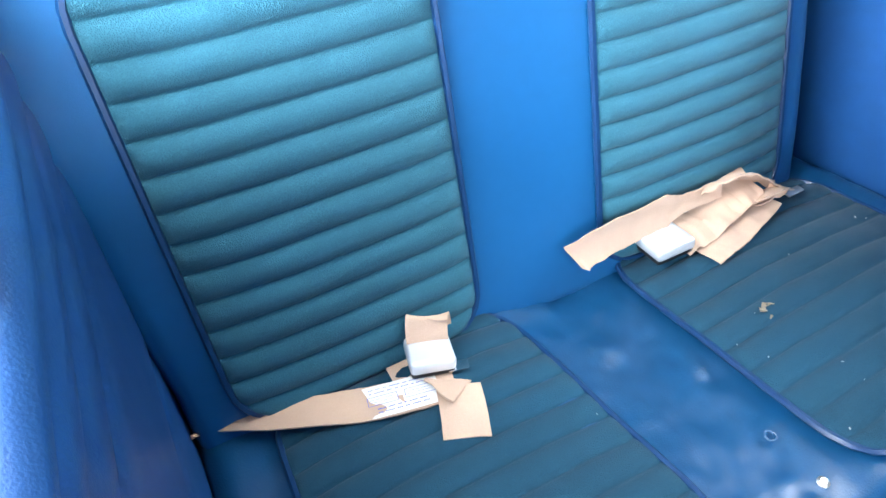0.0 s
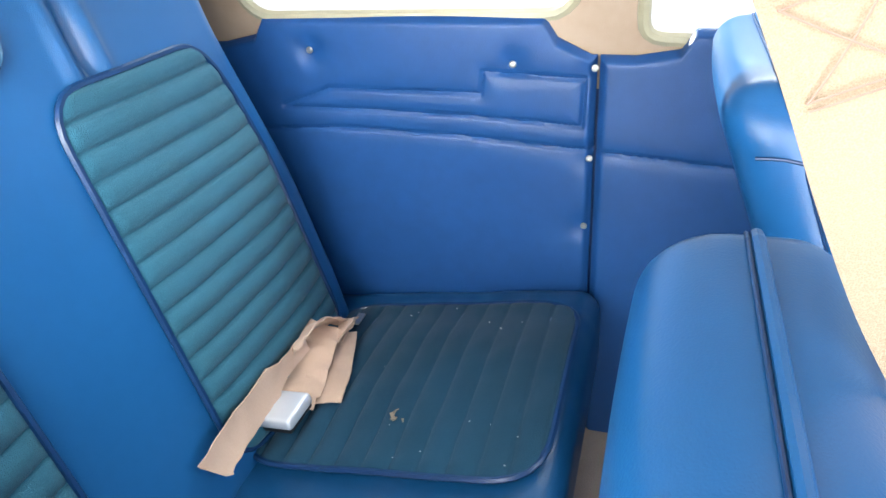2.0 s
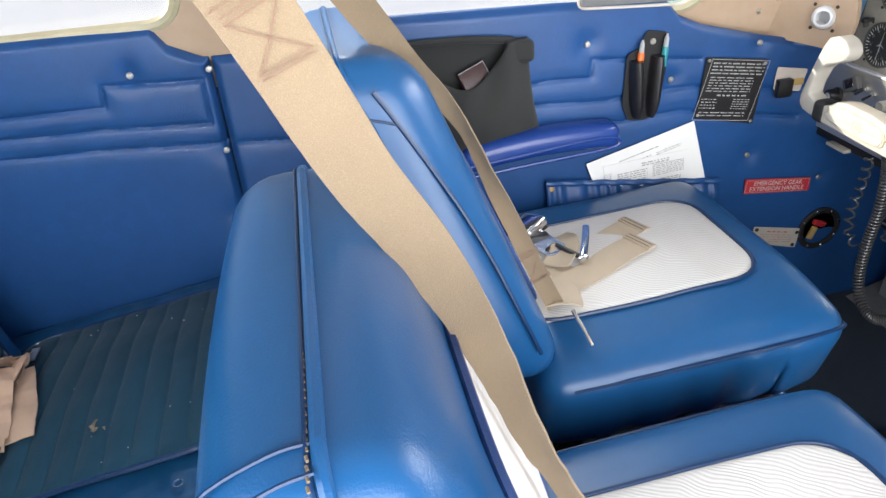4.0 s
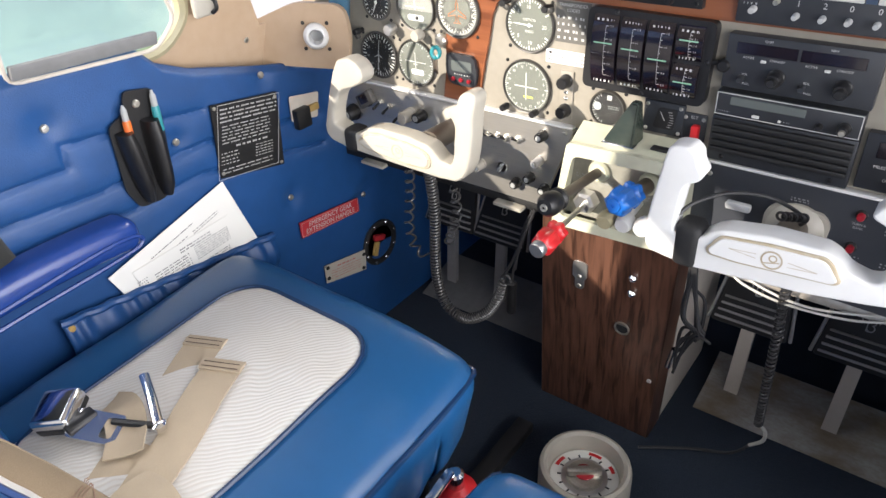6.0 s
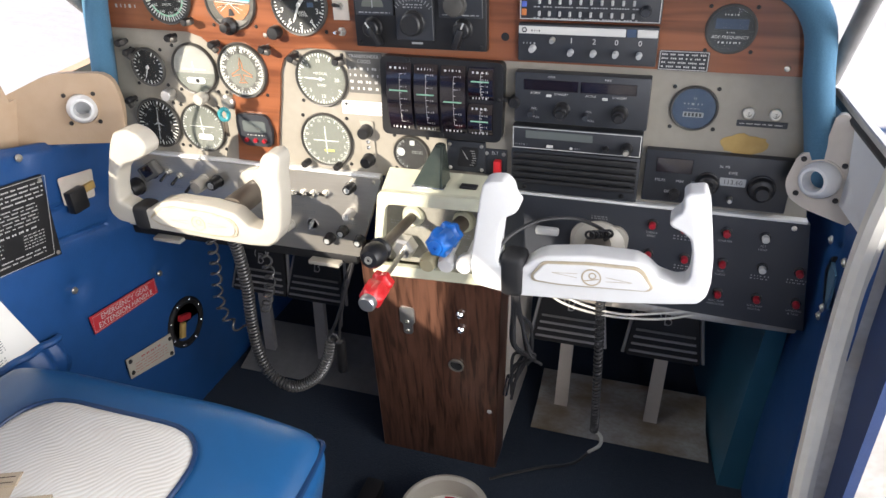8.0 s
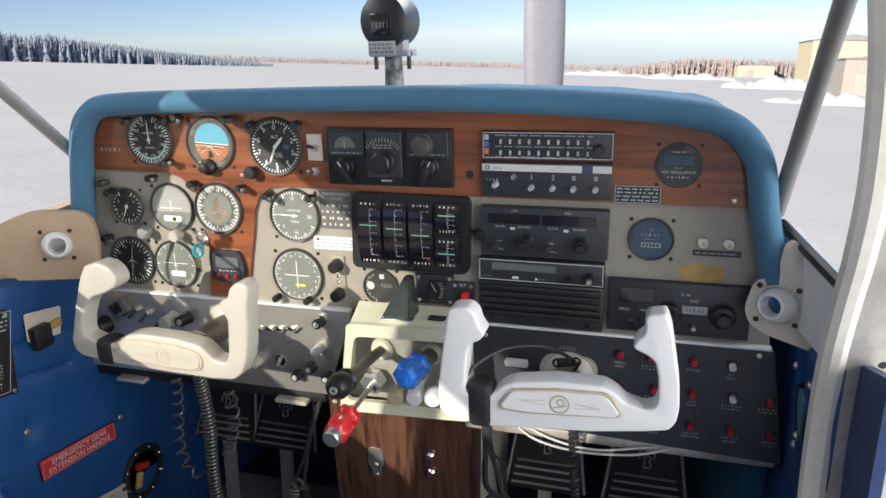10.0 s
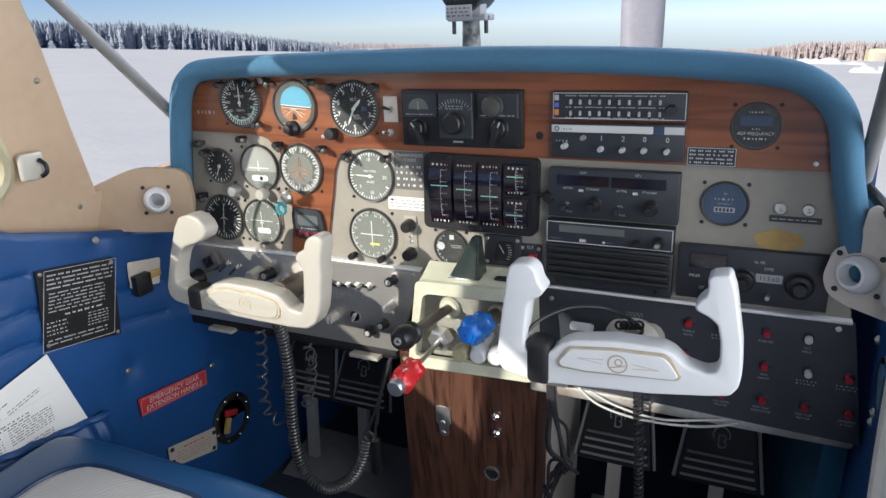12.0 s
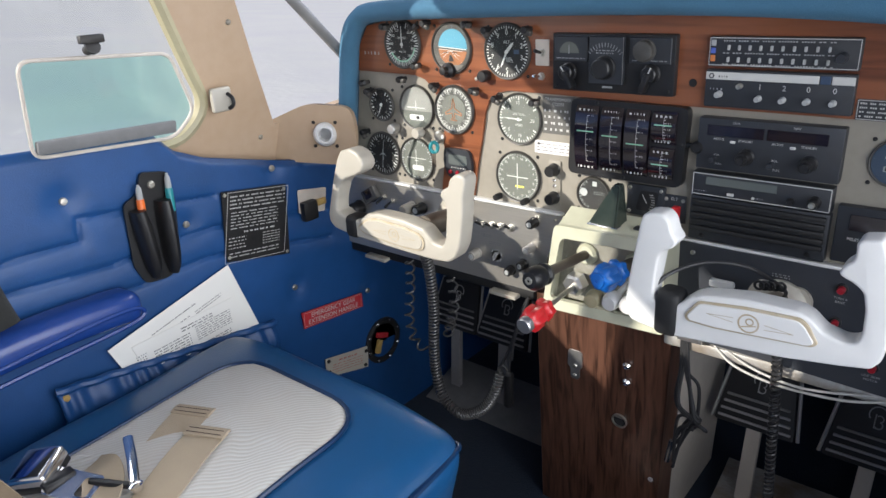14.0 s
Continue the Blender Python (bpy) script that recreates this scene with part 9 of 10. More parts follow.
    bm = bm_new()
    tube(bm, smooth_path([(-0.145, -0.01, 0.41), (-0.160, -0.02, 0.355), (-0.175, -0.02, 0.30), (-0.180, -0.018, 0.265)], 6), 0.0022, 8)
    tube(bm, smooth_path([(-0.150, 0.0, 0.41), (-0.168, -0.01, 0.36), (-0.176, -0.014, 0.29)], 6), 0.0018, 8)
    part("wires", bm, "cable", ob)
    bm = bm_new()
    lathe(bm, [(0.004, 0), (0.0085, 0.004), (0.0085, 0.062), (0.007, 0.066), (0, 0.066)], (-0.180, -0.018, 0.268), (-0.03, 0, -1), 14)
    part("plug", bm, "black_plastic", ob)
    ob = thing("white_wires", "loose white wires below the breaker panel", "cable", "loose leads")
    bm = bm_new()
    tube(bm, smooth_path([(0.135, 0.0, 0.410), (0.165, -0.012, 0.396), (0.22, -0.015, 0.388), (0.29, -0.012, 0.392), (0.34, 0.0, 0.402)], 6), 0.0017, 6)
    part("wire", bm, "wire_white", ob)
    bm = bm_new()
    tube(bm, smooth_path([(0.150, 0.0, 0.408), (0.19, -0.014, 0.400), (0.25, -0.016, 0.395), (0.33, 0.0, 0.405)], 6), 0.0016, 6)
    part("wire", bm, "wire_white", ob)
    ob = thing("metal_bracket", "bare aluminium bracket beside the pedestal", "bracket", at=(0.104, -0.012, 0.437))
    bm = bm_new()
    bbox(bm, (0.030, 0.003, 0.05), (0, 0, 0), 0.001)
    bbox(bm, (0.003, 0.05, 0.05), (0.0165, 0.024, 0), 0.001)
    part("angle", bm, "aluminium", ob)
    screw(ob, at_panel(0.0, -0.0015, 0.012), 0.005)


def build_fuel_selector():
    ob = thing("fuel_selector", "round fuel selector dial under a cloudy plastic rim on the floor", "fuel selector", at=(0.020, -0.120, 0.0))
    bm = bm_new()
    lathe(bm, [(0.073, 0.0), (0.0725, 0.046), (0.070, 0.055), (0.065, 0.057), (0.060, 0.053), (0.057, 0.024), (0, 0.024)], seg=44)
    part("housing", bm, "ivory", ob, "cloudy white plastic ring")
    bm = bm_new()
    lathe(bm, [(0.054, 0.0245), (0.053, 0.0255), (0, 0.0258)], seg=40)
    part("dial", bm, "paper", ob)
    bm = bm_new()
    lathe(bm, [(0.037, 0.0262), (0.036, 0.027), (0, 0.0272)], seg=40)
    part("dial_centre", bm, "aluminium", ob)
    for a0, a1 in ((82, 108), (40, 58), (160, 185), (285, 310)):
        bm = bm_new()
        for i in range(10):
            a, b = radians(a0 + (a1 - a0) * i / 10), radians(a0 + (a1 - a0) * (i + 1) / 10)
            merge(bm, [(0.044 * math.cos(a), 0.044 * math.sin(a), 0.0262), (0.044 * math.cos(b), 0.044 * math.sin(b), 0.0262), (0.050 * math.cos(b), 0.050 * math.sin(b), 0.0262), (0.050 * math.cos(a), 0.050 * math.sin(a), 0.0262)], [(0, 1, 2, 3)])
        part("red_arc", bm, "knob_red", ob)
    bm = bm_new()
    rng = random.Random(3)
    for k in range(14):
        a = radians(k * 25.7)
        bbox(bm, (0.009, 0.0025, 0.0006), (0, 0, 0.0263), 0, m=Matrix.Translation((0.038 * math.cos(a), 0.038 * math.sin(a), 0)) @ Matrix.Rotation(a, 4, "Z"))
    part("print", bm, "ink", ob)
    bm = bm_new()
    lathe(bm, [(0.030, 0.026), (0.028, 0.032), (0.010, 0.036), (0, 0.036)], seg=28)
    bbox(bm, (0.054, 0.014, 0.014), (0, 0, 0.039), 0.004, m=Matrix.Rotation(radians(35), 4, "Z"))
    part("handle", bm, "screw_steel", ob)
    bm = bm_new()
    lathe(bm, [(0.016, 0.0365), (0.015, 0.0375), (0, 0.0378)], seg=20)
    part("centre_cap", bm, "sign_red", ob)


def build_extinguisher():
    ob = thing("fire_extinguisher", "small red fire extinguisher strapped between the seats", "fire extinguisher", at=(-0.036, -0.375, 0.0))
    bm = bm_new()
    lathe(bm, [(0.030, 0.0), (0.033, 0.008), (0.033, 0.20), (0.026, 0.225), (0.012, 0.235), (0, 0.235)], seg=26)
    part("cylinder", bm, "knob_red", ob)
    bm = bm_new()
    lathe(bm, [(0.011, 0.232), (0.011, 0.255), (0.007, 0.258), (0, 0.258)], seg=16)
    bbox(bm, (0.012, 0.060, 0.008), (0, 0.018, 0.262), 0.002, m=Matrix.Rotation(radians(12), 4, "X"))
    part("valve", bm, "chrome", ob, "chrome valve and lever")


# ---------- things on the left wall ----------
def wall_m(x=-0.5355):
    return Matrix.Translation((x, 0, 0)) @ YZ


def build_wall_things():
    m = wall_m()
    rng = random.Random(17)
    # limitations placard
    ob = thing("limitations_placard", "black metal limitations placard with white print", "placard", "wall placards")
    q = [(-0.265, 0.587), (-0.144, 0.569), (-0.155, 0.449), (-0.275, 0.475)]
    bm = bm_new()
    plate(bm, q, [], -0.002, m)
    part("plate", bm, "dial_black", ob)
    ang = math.atan2(0.569 - 0.587, 0.121)
    mm = wall_m(-0.5332) @ Matrix.Translation((-0.210, 0.520, 0)) @ Matrix(((math.cos(ang), -math.sin(ang) + 0.0, 0, 0), (math.sin(ang), math.cos(ang), 0, 0), (0, 0, 1, 0), (0, 0, 0, 1))) @ Matrix(((1, 0.09, 0, 0), (0, 1, 0, 0), (0, 0, 1, 0), (0, 0, 0, 1)))
    bm = bm_new()
    bars(bm, -0.053, 0.028, 0.053, 0.052, 4, mm, rng, 0.40, gap=0.15)
    bars(bm, -0.050, -0.004, 0.040, 0.026, 6, mm, rng, 0.36, gap=0.3)
    bars(bm, -0.025, -0.012, 0.035, -0.006, 1, mm, rng, 0.5)
    bars(bm, -0.052, -0.036, -0.02, -0.014, 4, mm, rng, 0.36)
    bars(bm, 0.012, -0.036, 0.046, -0.014, 5, mm, rng, 0.36)
    bars(bm, -0.050, -0.050, 0.045, -0.039, 2, mm, rng, 0.36)
    for a in ((-0.0575, 0.0555, 0.0575, 0.0562), (-0.0575, -0.0565, 0.0575, -0.0558), (-0.0578, -0.0565, -0.0571, 0.0562), (0.0571, -0.0565, 0.0578, 0.0562)):
        quad(bm, *a, mm)
    part("print", bm, "mark_white", ob)
    for u, v in q:
        screw(ob, wall_m(-0.5335) @ Matrix.Translation((u + (0.005 if u < -0.2 else -0.005), v + (-0.006 if v > 0.52 else 0.006), 0)), 0.003)
    # emergency gear sign
    ob = thing("emergency_sign", "red emergency gear extension handle sign", "sign", "wall placards")
    bm = bm_new()
    q = [(-0.148, 0.331), (-0.002, 0.313), (-0.002, 0.284), (-0.147, 0.299)]
    plate(bm, q, [], -0.002, m)
    part("plate", bm, "sign_red", ob)
    ang = math.atan2(-0.0165, 0.146)
    mm = wall_m(-0.5333) @ Matrix.Translation((-0.075, 0.3068, 0)) @ Matrix.Rotation(ang, 4, "Z")
    numerals(ob, [("EMERGENCY GEAR", 0, 0.0058), ("EXTENSION HANDLE", 0, -0.0062)], 0.0128, mm, "mark_white")
    bm = bm_new()
    for a in ((-0.0705, 0.0125, 0.0705, 0.0130), (-0.0705, -0.0130, 0.0705, -0.0125), (-0.0705, -0.013, -0.070, 0.013), (0.070, -0.013, 0.0705, 0.013)):
        quad(bm, *a, mm)
    part("border", bm, "mark_white", ob)
    # pale instruction plate
    ob = thing("instruction_plate", "pale metal instruction plate with four screws", "placard", "wall placards")
    bm = bm_new()
    q = [(-0.109, 0.217), (0.001, 0.194), (-0.004, 0.149), (-0.110, 0.178)]
    plate(bm, q, [], -0.0015, m)
    part("plate", bm, "ivory", ob)
    mm = wall_m(-0.5338) @ Matrix.Translation((-0.055, 0.1845, 0)) @ Matrix.Rotation(math.atan2(-0.023, 0.110), 4, "Z")
    bm = bm_new()
    bars(bm, -0.025, 0.009, 0.025, 0.014, 1, mm, rng, 0.7)
    bars(bm, -0.040, -0.014, 0.040, 0.007, 4, mm, rng, 0.28)
    part("print", bm, "sign_red", ob)
    for u, v in q:
        screw(ob, wall_m(-0.534) @ Matrix.Translation((u + (0.007 if u < -0.05 else -0.007), v + (-0.008 if v > 0.188 else 0.008), 0)), 0.004, "black_plastic")
    # round opening with bolts
    ob = thing("gear_crank_opening", "round dark bolted opening with mechanism inside", "opening", at=Matrix.Translation((-0.5385, 0.046, 0.186)) @ YZ)
    bm = bm_new()
    lathe(bm, [(0.049, 0), (0.049, 0.004), (0.044, 0.006), (0.036, 0.004), (0.036, 0.001)], seg=36, caps=False)
    part("flange", bm, "black_matte", ob)
    bm = bm_new()
    lathe(bm, [(0.0365, 0.0012), (0, 0.0012)], seg=32)
    part("recess", bm, "sill_dark", ob)
    bm = bm_new()
    bbox(bm, (0.030, 0.012, 0.010), (-0.008, 0.012, 0.004), 0.002, m=Matrix.Rotation(radians(-20), 4, "Z"))
    part("link", bm, "sign_red", ob)
    bm = bm_new()
    bbox(bm, (0.012, 0.030, 0.008), (-0.012, -0.012, 0.004), 0.002, m=Matrix.Rotation(radians(-20), 4, "Z"))
    part("lever", bm, "stain_glue", ob)
    for k in range(8):
        screw(ob, Matrix.Translation((0.0435 * math.cos(k * 0.785 + 0.3), 0.0435 * math.sin(k * 0.785 + 0.3), 0.0045)), 0.0036, "chrome")
    # cut-out with black box
    ob = thing("wall_switch", "beige cut-out with a small black switch box", "switch")
    bm = bm_new()
    plate(bm, round_poly([(-0.121, 0.552), (-0.058, 0.541), (-0.067, 0.500), (-0.123, 0.510)], 0.004), [], -0.001, m)
    part("plate", bm, "tan_light", ob)
    bm = bm_new()
    bbox(bm, (0.014, 0.030, 0.034), (-0.528, -0.106, 0.513), 0.003)
    part("box", bm, "black_plastic", ob)
    bm = bm_new()
    bbox(bm, (0.006, 0.030, 0.012), (-0.532, -0.080, 0.520), 0.002)
    part("clip", bm, "stain_glue", ob)
    # clip on the window post
    ob = thing("coat_hook", "white plastic hook plate with a black clip on the window post", "hook", at=(-0.5425, -0.232, 0.722))
    bm = bm_new()
    rbox(bm, (0.010, 0.034, 0.036), 0.004, (1, 2, 2), 2)
    part("base", bm, "ivory", ob)
    bm = bm_new()
    tube(bm, smooth_path([(0.006, 0.008, 0.008), (0.014, 0.010, 0.002), (0.015, 0.010, -0.008), (0.007, 0.008, -0.014)], 5), 0.003, 8)
    part("hook", bm, "black_plastic", ob)
    # pen pouch
    ob = thing("pen_pouch", "black leather pen pouch holding two pens", "pouch")
    bm = bm_new()
    plate(bm, round_poly([(-0.384, 0.648), (-0.343, 0.640), (-0.340, 0.600), (-0.350, 0.500), (-0.372, 0.487), (-0.408, 0.490), (-0.420, 0.52), (-0.416, 0.61), (-0.392, 0.62)], 0.008), [], -0.003, wall_m(-0.536))
    part("backing", bm, "black_plastic", ob)
    for a, b in (((-0.402, 0.600), (-0.394, 0.497)), ((-0.363, 0.605), (-0.366, 0.495))):
        bm = bm_new()
        pts = [(-0.528, a[0] + (b[0] - a[0]) * t, a[1] + (b[1] - a[1]) * t) for t in [i / 8 for i in range(9)]]
        tube(bm, pts, [0.0180, 0.0200, 0.0210, 0.0210, 0.0210, 0.0205, 0.0195, 0.0165, 0.010], 16, squash=(1.0, 0.55))
        part("sleeve", bm, "black_plastic", ob)
    screw(ob, wall_m(-0.532) @ Matrix.Translation((-0.372, 0.628, 0)), 0.0055)
    for (y, z, top, mat) in ((-0.396, 0.580, 0.634, "pen_orange"), (-0.352, 0.585, 0.640, "pen_teal")):
        pen = thing("pen", "orange and white ballpoint pen" if mat == "pen_orange" else "teal ballpoint pen in a pouch", "pen", "pens")
        bm = bm_new()
        lathe(bm, [(0.0055, 0), (0.0055, 0.030), (0.0048, 0.034)], (-0.526, y, z), (0, 0.05, 1), 14)
        part("barrel", bm, mat, pen)
        bm = bm_new()
        lathe(bm, [(0.0045, 0.034), (0.004, 0.048), (0.002, 0.052), (0.002, top - z), (0, top - z)], (-0.526, y, z), (0, 0.05, 1), 14)
        part("tip", bm, "mark_grey", pen)
    # papers in the map pocket
    for k, (q, x, lab) in enumerate((([(-0.277, 0.472), (-0.484, 0.417), (-0.464, 0.365), (-0.420, 0.330), (-0.234, 0.335)], -0.5315, "white printed checklist sheet tucked in the map pocket"),
                                     ([(-0.282, 0.418), (-0.452, 0.408), (-0.436, 0.350), (-0.262, 0.335)], -0.5295, "smaller printed card in front of the checklist"))):
        ob = thing("paper_sheet", lab, "paper", "papers")
        bm = bm_new()
        plate(bm, q, [], -0.0006, wall_m(x))
        part("sheet", bm, "paper", ob)
        mm = wall_m(x + 0.0007) @ Matrix.Translation((-0.365, 0.405, 0)) @ Matrix.Rotation(math.atan2(0.055, 0.207) if k == 0 else math.atan2(0.012, 0.17), 4, "Z")
        bm = bm_new()
        if k == 0:
            bars(bm, -0.05, 0.019, 0.030, 0.0225, 1, mm, rng, 0.55, gap=0.06)
            bars(bm, -0.015, 0.003, 0.012, 0.011, 2, mm, rng, 0.4)
            bars(bm, 0.022, 0.003, 0.072, 0.011, 2, mm, rng, 0.4)
        else:
            bars(bm, -0.010, -0.008, 0.045, 0.001, 2, mm, rng, 0.5)
            bars(bm, 0.012, -0.034, 0.075, -0.008, 7, mm, rng, 0.42)
            bars(bm, -0.058, -0.052, 0.002, -0.012, 9, mm, rng, 0.42)
            bars(bm, -0.085, -0.046, -0.068, -0.008, 9, mm, rng, 0.5)
            bars(bm, 0.004, -0.060, 0.070, -0.040, 5, mm, rng, 0.42)
        part("print", bm, "ink", ob)
    # gathered map pocket
    ob = thing("map_pocket", "gathered blue vinyl map pocket on the side wall", "pocket")
    bm = bm_new()
    rows = []
    n = 90
    for j in range(11):
        t = j / 10
        row = []
        for i in range(n + 1):
            s = i / n
            y = -0.562 + 0.352 * s
            z_top = 0.392 - 0.05 * s
            z = z_top - (0.10 - 0.02 * s) * t
            out = 0.010 + 0.018 * math.sin(math.pi * min(1, t * 1.1)) + 0.004 * math.sin(i * 0.9 + 2 * math.sin(i * 0.21)) * (1 - t * 0.6) - 0.012 * t
            row.append(bm.verts.new((-0.540 + max(out, 0.002), y, z)))
        rows.append(row)
    for a, b in zip(rows, rows[1:]):
        for i in range(n):
            bm.faces.new([a[i], a[i + 1], b[i + 1], b[i]])
    r = bmesh.ops.extrude_face_region(bm, geom=list(bm.faces))
    bmesh.ops.translate(bm, vec=(-0.002, 0, 0), verts=[v for v in r["geom"] if isinstance(v, bmesh.types.BMVert)])
    part("pocket", bm, "wall_vinyl", ob, sharp=180)
    bm = bm_new()
    tube(bm, [rows_p for rows_p in [(-0.527 + 0.002 * math.sin(i * 0.9), -0.562 + 0.352 * i / 60, 0.392 - 0.05 * i / 60) for i in range(61)]], 0.006, 8)
    part("elastic_hem", bm, "wall_vinyl", ob)
    screw(ob, wall_m(-0.5245) @ Matrix.Translation((-0.553, 0.380, 0)), 0.0055, "stain_glue")
    # armrest
    ob = thing("armrest", "glossy blue padded armrest on the side wall", "armrest")
    bm = bm_new()

    def arm(x, y, z):
        t = (y + 0.15) / 0.30
        return (-0.540 + 0.022 + x, -0.580 + y, 0.466 + z + 0.010 * math.sin(math.pi * t) + 0.012 * t)

    rbox(bm, (0.056, 0.29, 0.046), 0.018, (3, 12, 2), 4, fn=arm)
    part("pad", bm, "armrest_blue", ob, sharp=180)
    bm = bm_new()
    tube(bm, smooth_path([(-0.489, -0.72, 0.462), (-0.489, -0.60, 0.473), (-0.489, -0.50, 0.482), (-0.490, -0.45, 0.480), (-0.491, -0.440, 0.468), (-0.490, -0.47, 0.460), (-0.490, -0.60, 0.452), (-0.489, -0.72, 0.443)], 6), 0.003, 6)
    part("welt", bm, "armrest_blue", ob)
    # black cloth pouch with wallet
    ob = thing("door_pouch", "black cloth map pouch sagging open on the side wall", "pouch")
    bm = bm_new()
    rows = []
    for j in range(19):
        t = j / 18
        row = []
        for i in range(41):
            s = i / 40
            sag = 0.066 * math.sin(math.pi * min(1, s / 0.80)) ** 0.9 if s < 0.80 else 0.0
            top = 0.662 - sag
            foot = 0.482 + 0.020 * max(0, (s - 0.55) / 0.45) + 0.030 * max(0, (0.35 - s) / 0.35)
            z = top + (foot - top) * t
            y = -0.790 + 0.196 * s + (0.020 * s - 0.012 * (1 - s)) * t ** 2
            belly = math.sin(math.pi * s) ** 0.6 * (0.55 + 0.45 * math.sin(math.pi * min(1, 0.2 + t * 0.8)))
            fold = 0.0045 * math.sin(s * 17 + 3 * t) * (1 - t) * math.sin(math.pi * s) + 0.004 * noise.noise(Vector((y * 25, z * 25, 0)))
            row.append(bm.verts.new((-0.541 + 0.010 + 0.038 * belly + fold, y, z)))
        rows.append(row)
    for a, b in zip(rows, rows[1:]):
        for i in range(40):
            bm.faces.new([a[i], a[i + 1], b[i + 1], b[i]])
    r = bmesh.ops.extrude_face_region(bm, geom=list(bm.faces))
    bmesh.ops.translate(bm, vec=(-0.002, 0, -0.0), verts=[v for v in r["geom"] if isinstance(v, bmesh.types.BMVert)])
    part("front", bm, "pouch_cloth", ob, sharp=180)
    bm = bm_new()
    plate(bm, [(-0.795, 0.672), (-0.594, 0.660), (-0.590, 0.55), (-0.580, 0.505), (-0.67, 0.478), (-0.795, 0.50)], [], -0.003, wall_m(-0.5375))
    part("back", bm, "pouch_cloth", ob)
    bm = bm_new()
    rbox(bm, (0.022, 0.050, 0.036), 0.009, (1, 2, 2), 3, fn=lambda x, y, z: (x - 0.522, y - 0.612, z + 0.643 - 0.05 * y))
    tube(bm, smooth_path([(-0.532, -0.795, 0.672), (-0.530, -0.70, 0.669), (-0.529, -0.62, 0.660)], 5), 0.006, 8)
    part("rolled_hem", bm, "pouch_cloth", ob)
    ob = thing("wallet", "dark brown leather wallet lying aslant in the black pouch", "wallet", at=Matrix.Translation((-0.520, -0.690, 0.610)) @ pose(0, 0, 0, 22, -25, 0))
    bm = bm_new()
    for dx in (-0.004, 0.004):
        rbox(bm, (0.006, 0.050, 0.034), 0.002, (1, 1, 1), 2, m=Matrix.Translation((dx, 0, 0)))
    part("cover", bm, "wallet_brown", ob)
    bm = bm_new()
    tube(bm, [(0.0075, -0.023, 0.015), (0.0075, 0.023, 0.015), (0.0075, 0.023, -0.015)], 0.0008, 6)
    part("stitch_line", bm, "mark_grey", ob)


def build_skins():
    """Plain outer skin behind the trim."""
    bm = bm_new()
    plate(bm, [(-2.2, -0.03), (0.74, -0.03), (0.74, 0.50), (0.06, 0.54), (-0.30, 0.62), (-0.36, 0.66), (-2.2, 0.66)], [], -0.010, wall_m(-0.588))
    solo("wall_left_skin", bm, "navy_vinyl", "plain fuselage side behind the trim", "wall", kind="structure")
    bm = bm_new()
    plate(bm, [(-2.2, -0.03), (-1.18, -0.03), (-1.18, 0.66), (-2.2, 0.66)], [], 0.010, wall_m(0.505))
    plate(bm, [(-0.20, -0.03), (0.74, -0.03), (0.74, 0.50), (0.06, 0.54), (-0.20, 0.62)], [], 0.010, wall_m(0.505))
    solo("wall_right_skin", bm, "navy_vinyl", "plain fuselage side behind the trim", "wall", kind="structure")


# ---------- build ----------
build_ground()
build_woods("woods", "spruce", -64, -30, 260, 8.6, 1900, 1, "spruce and birch woods along the snow field, colour paled with painted haze", lambda t: 1.0 if t < 0.55 else max(0.16, 1.0 - 1.95 * (t - 0.55)))
build_woods("woods", "hazed_woods", -40, 0, 900, 10, 900, 2, "low woods on the far horizon, haze put into their colour", lambda t: 0.8)
build_woods("woods", "hazed_woods", -3, 10, 330, 7.6, 640, 3, "bare reddish-brown woods far across the field, paled with painted haze", lambda t: 0.4 + min(0.6, 1.6 * t))
build_shed("shed", 12.4, 115, (9.5, 10, 6.3), "hangar_yellow", "pale yellow metal hangar on the snow", 1)
build_shed("shed", 6.8, 300, (13, 8, 4.2), "hangar_yellow", "small pale hangar far across the snow", 1)
build_shed("shed", 15.2, 62, (6, 5, 3.0), "hangar_grey", "weathered brown hangar on the snow")
for az, dist, length, height, seed in ((9.6, 96, 16, 1.9, 1), (2.4, 170, 22, 1.8, 2), (-4.5, 210, 30, 1.7, 3), (13.5, 52, 10, 1.0, 4)):
    build_snow_bank(az, dist, length, height, seed)
build_propeller()
build_left_wall()
build_storm_window()
build_vent_panels()
build_right_wall()
build_floor_roof()
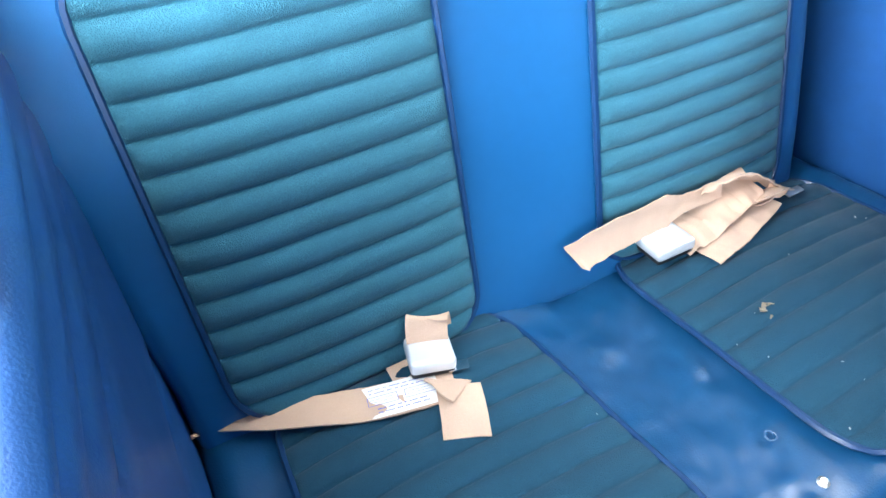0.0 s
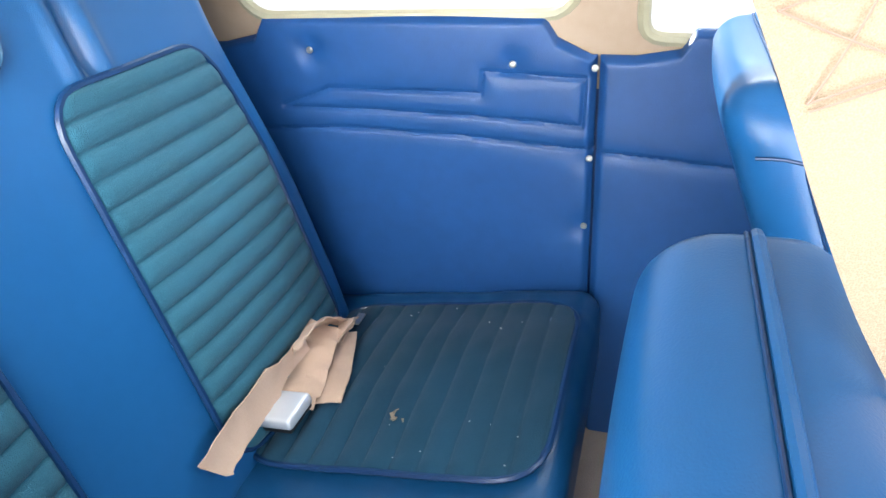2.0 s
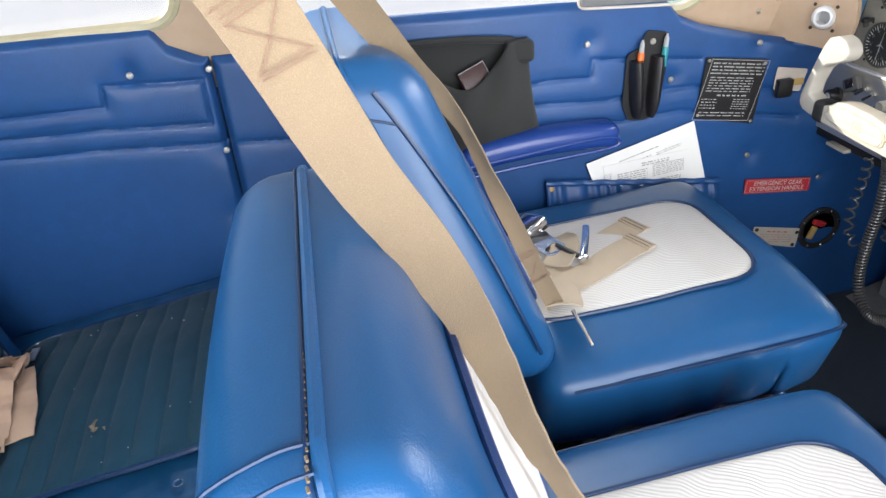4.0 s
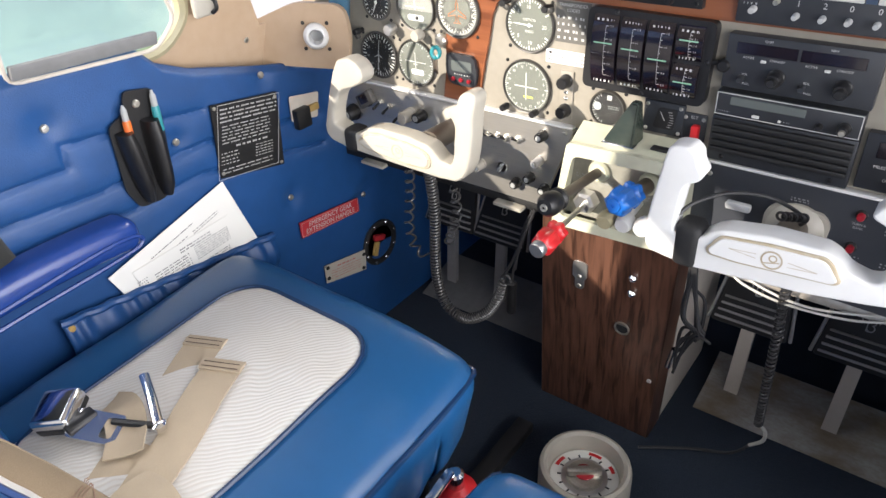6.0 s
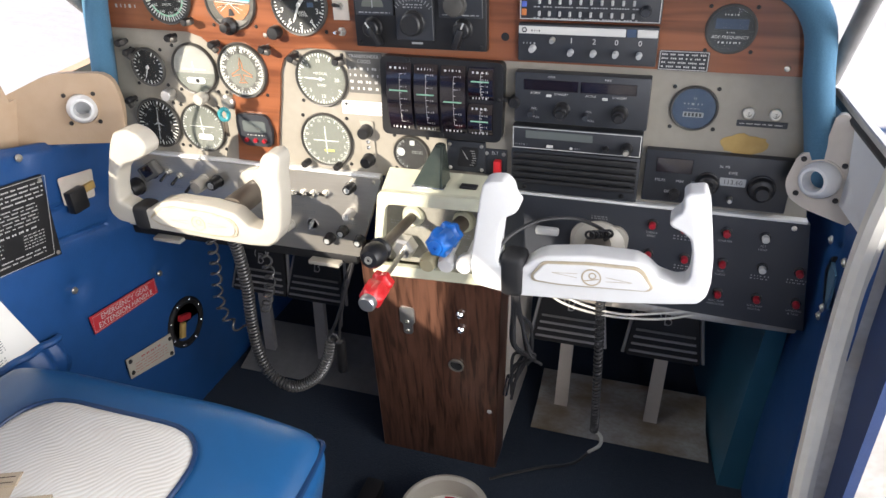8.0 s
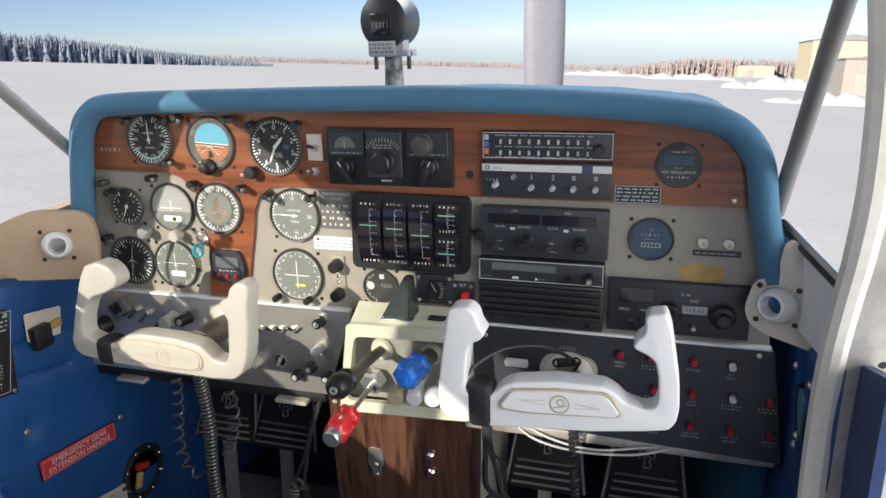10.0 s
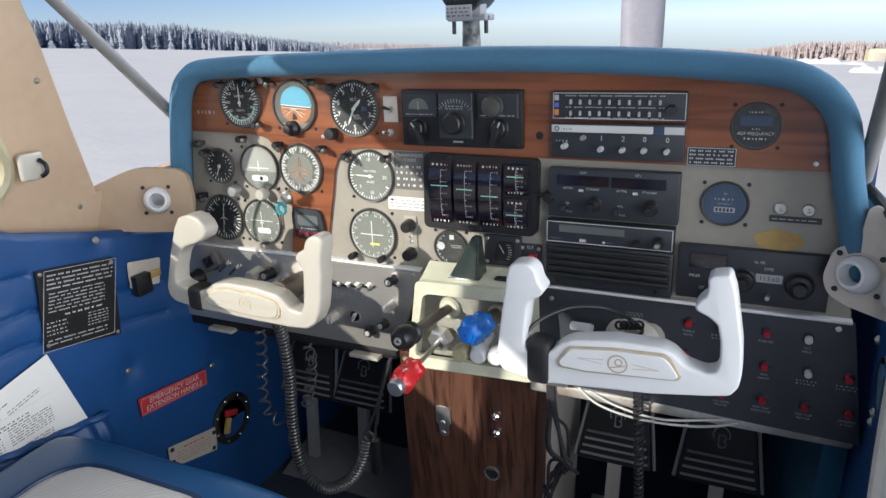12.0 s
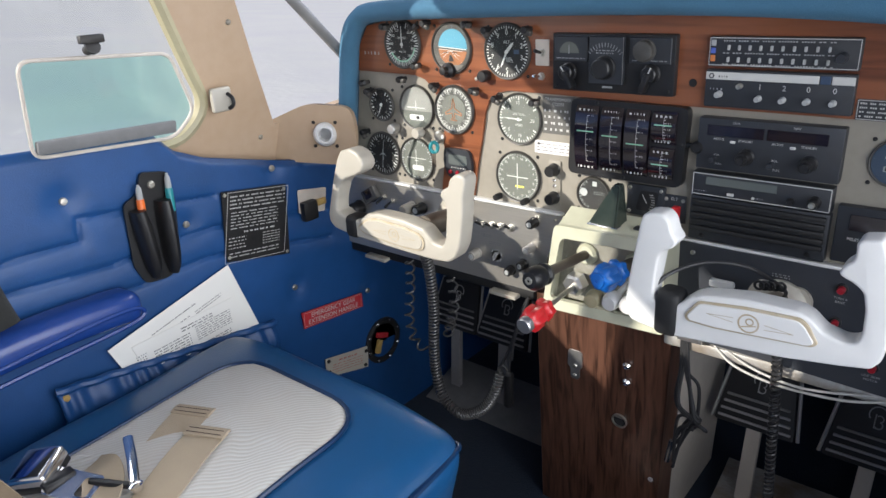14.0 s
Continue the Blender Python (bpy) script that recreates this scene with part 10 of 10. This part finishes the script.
build_glareshield()
build_compass()
build_rear_bench()
front_seat(-0.280, -0.285, 0.39, 0.480, "blue vinyl pilot seat with an off-white cloth insert", side_seam=True)
front_seat(0.260, -0.397, 0.185, 0.450, "blue vinyl copilot seat with an off-white cloth insert", -0.488, (0.64, 1.55), (1.05, 1.28), 0.004, insert_top=0.665)
NEAR_STRAP = [(0.220, -1.055, 1.060), (0.220, -1.005, 0.970), (0.220, -0.9635, 0.883), (0.220, -0.9405, 0.830), (0.220, -0.923, 0.792), (0.220, -0.897, 0.746), (0.221, -0.875, 0.699), (0.222, -0.8555, 0.648), (0.224, -0.829, 0.569), (0.228, -0.800, 0.505), (0.236, -0.772, 0.450), (0.246, -0.740, 0.412)]
build_shoulder_strap(NEAR_STRAP, (0.0, 0.90, 0.43), [0.041 - 0.005 * min(1, max(0, (i - 24) / 24)) - 0.010 * min(1, max(0, (i - 58) / 20)) for i in range(120)], "tan webbing shoulder strap with cross stitching", [(14.8, 18.8)],
                     twist=lambda f: 46 * max(0, min(1, (f - 0.47) / 0.22)))
FAR_STRAP = [(-0.235, -1.03, 1.06), (-0.215, -0.930, 0.870), (-0.205, -0.893, 0.813), (-0.200, -0.862, 0.768), (-0.198, -0.836, 0.731), (-0.193, -0.803, 0.690), (-0.185, -0.776, 0.645), (-0.175, -0.753, 0.585), (-0.165, -0.724, 0.515), (-0.150, -0.700, 0.455), (-0.138, -0.680, 0.408)]
build_shoulder_strap(FAR_STRAP, (-0.05, 0.86, 0.50), [0.038 - 0.014 * min(1, max(0, (i - 18) / 24)) for i in range(120)], "tan webbing shoulder strap over the seat back", [(7.0, 13.0), (68.0, 73.0)],
                     twist=lambda f: 58 * math.exp(-((f - 0.62) / 0.14) ** 2))
build_rear_belts()
build_left_seat_belt()
build_litter()
build_panel()
build_gauges()
build_post_lights()
build_radios()
build_panel_bits()
build_yokes()
build_pedestal()
build_engine_controls()
build_pedals()
build_cords()
build_fuel_selector()
build_extinguisher()
build_wall_things()
build_skins()
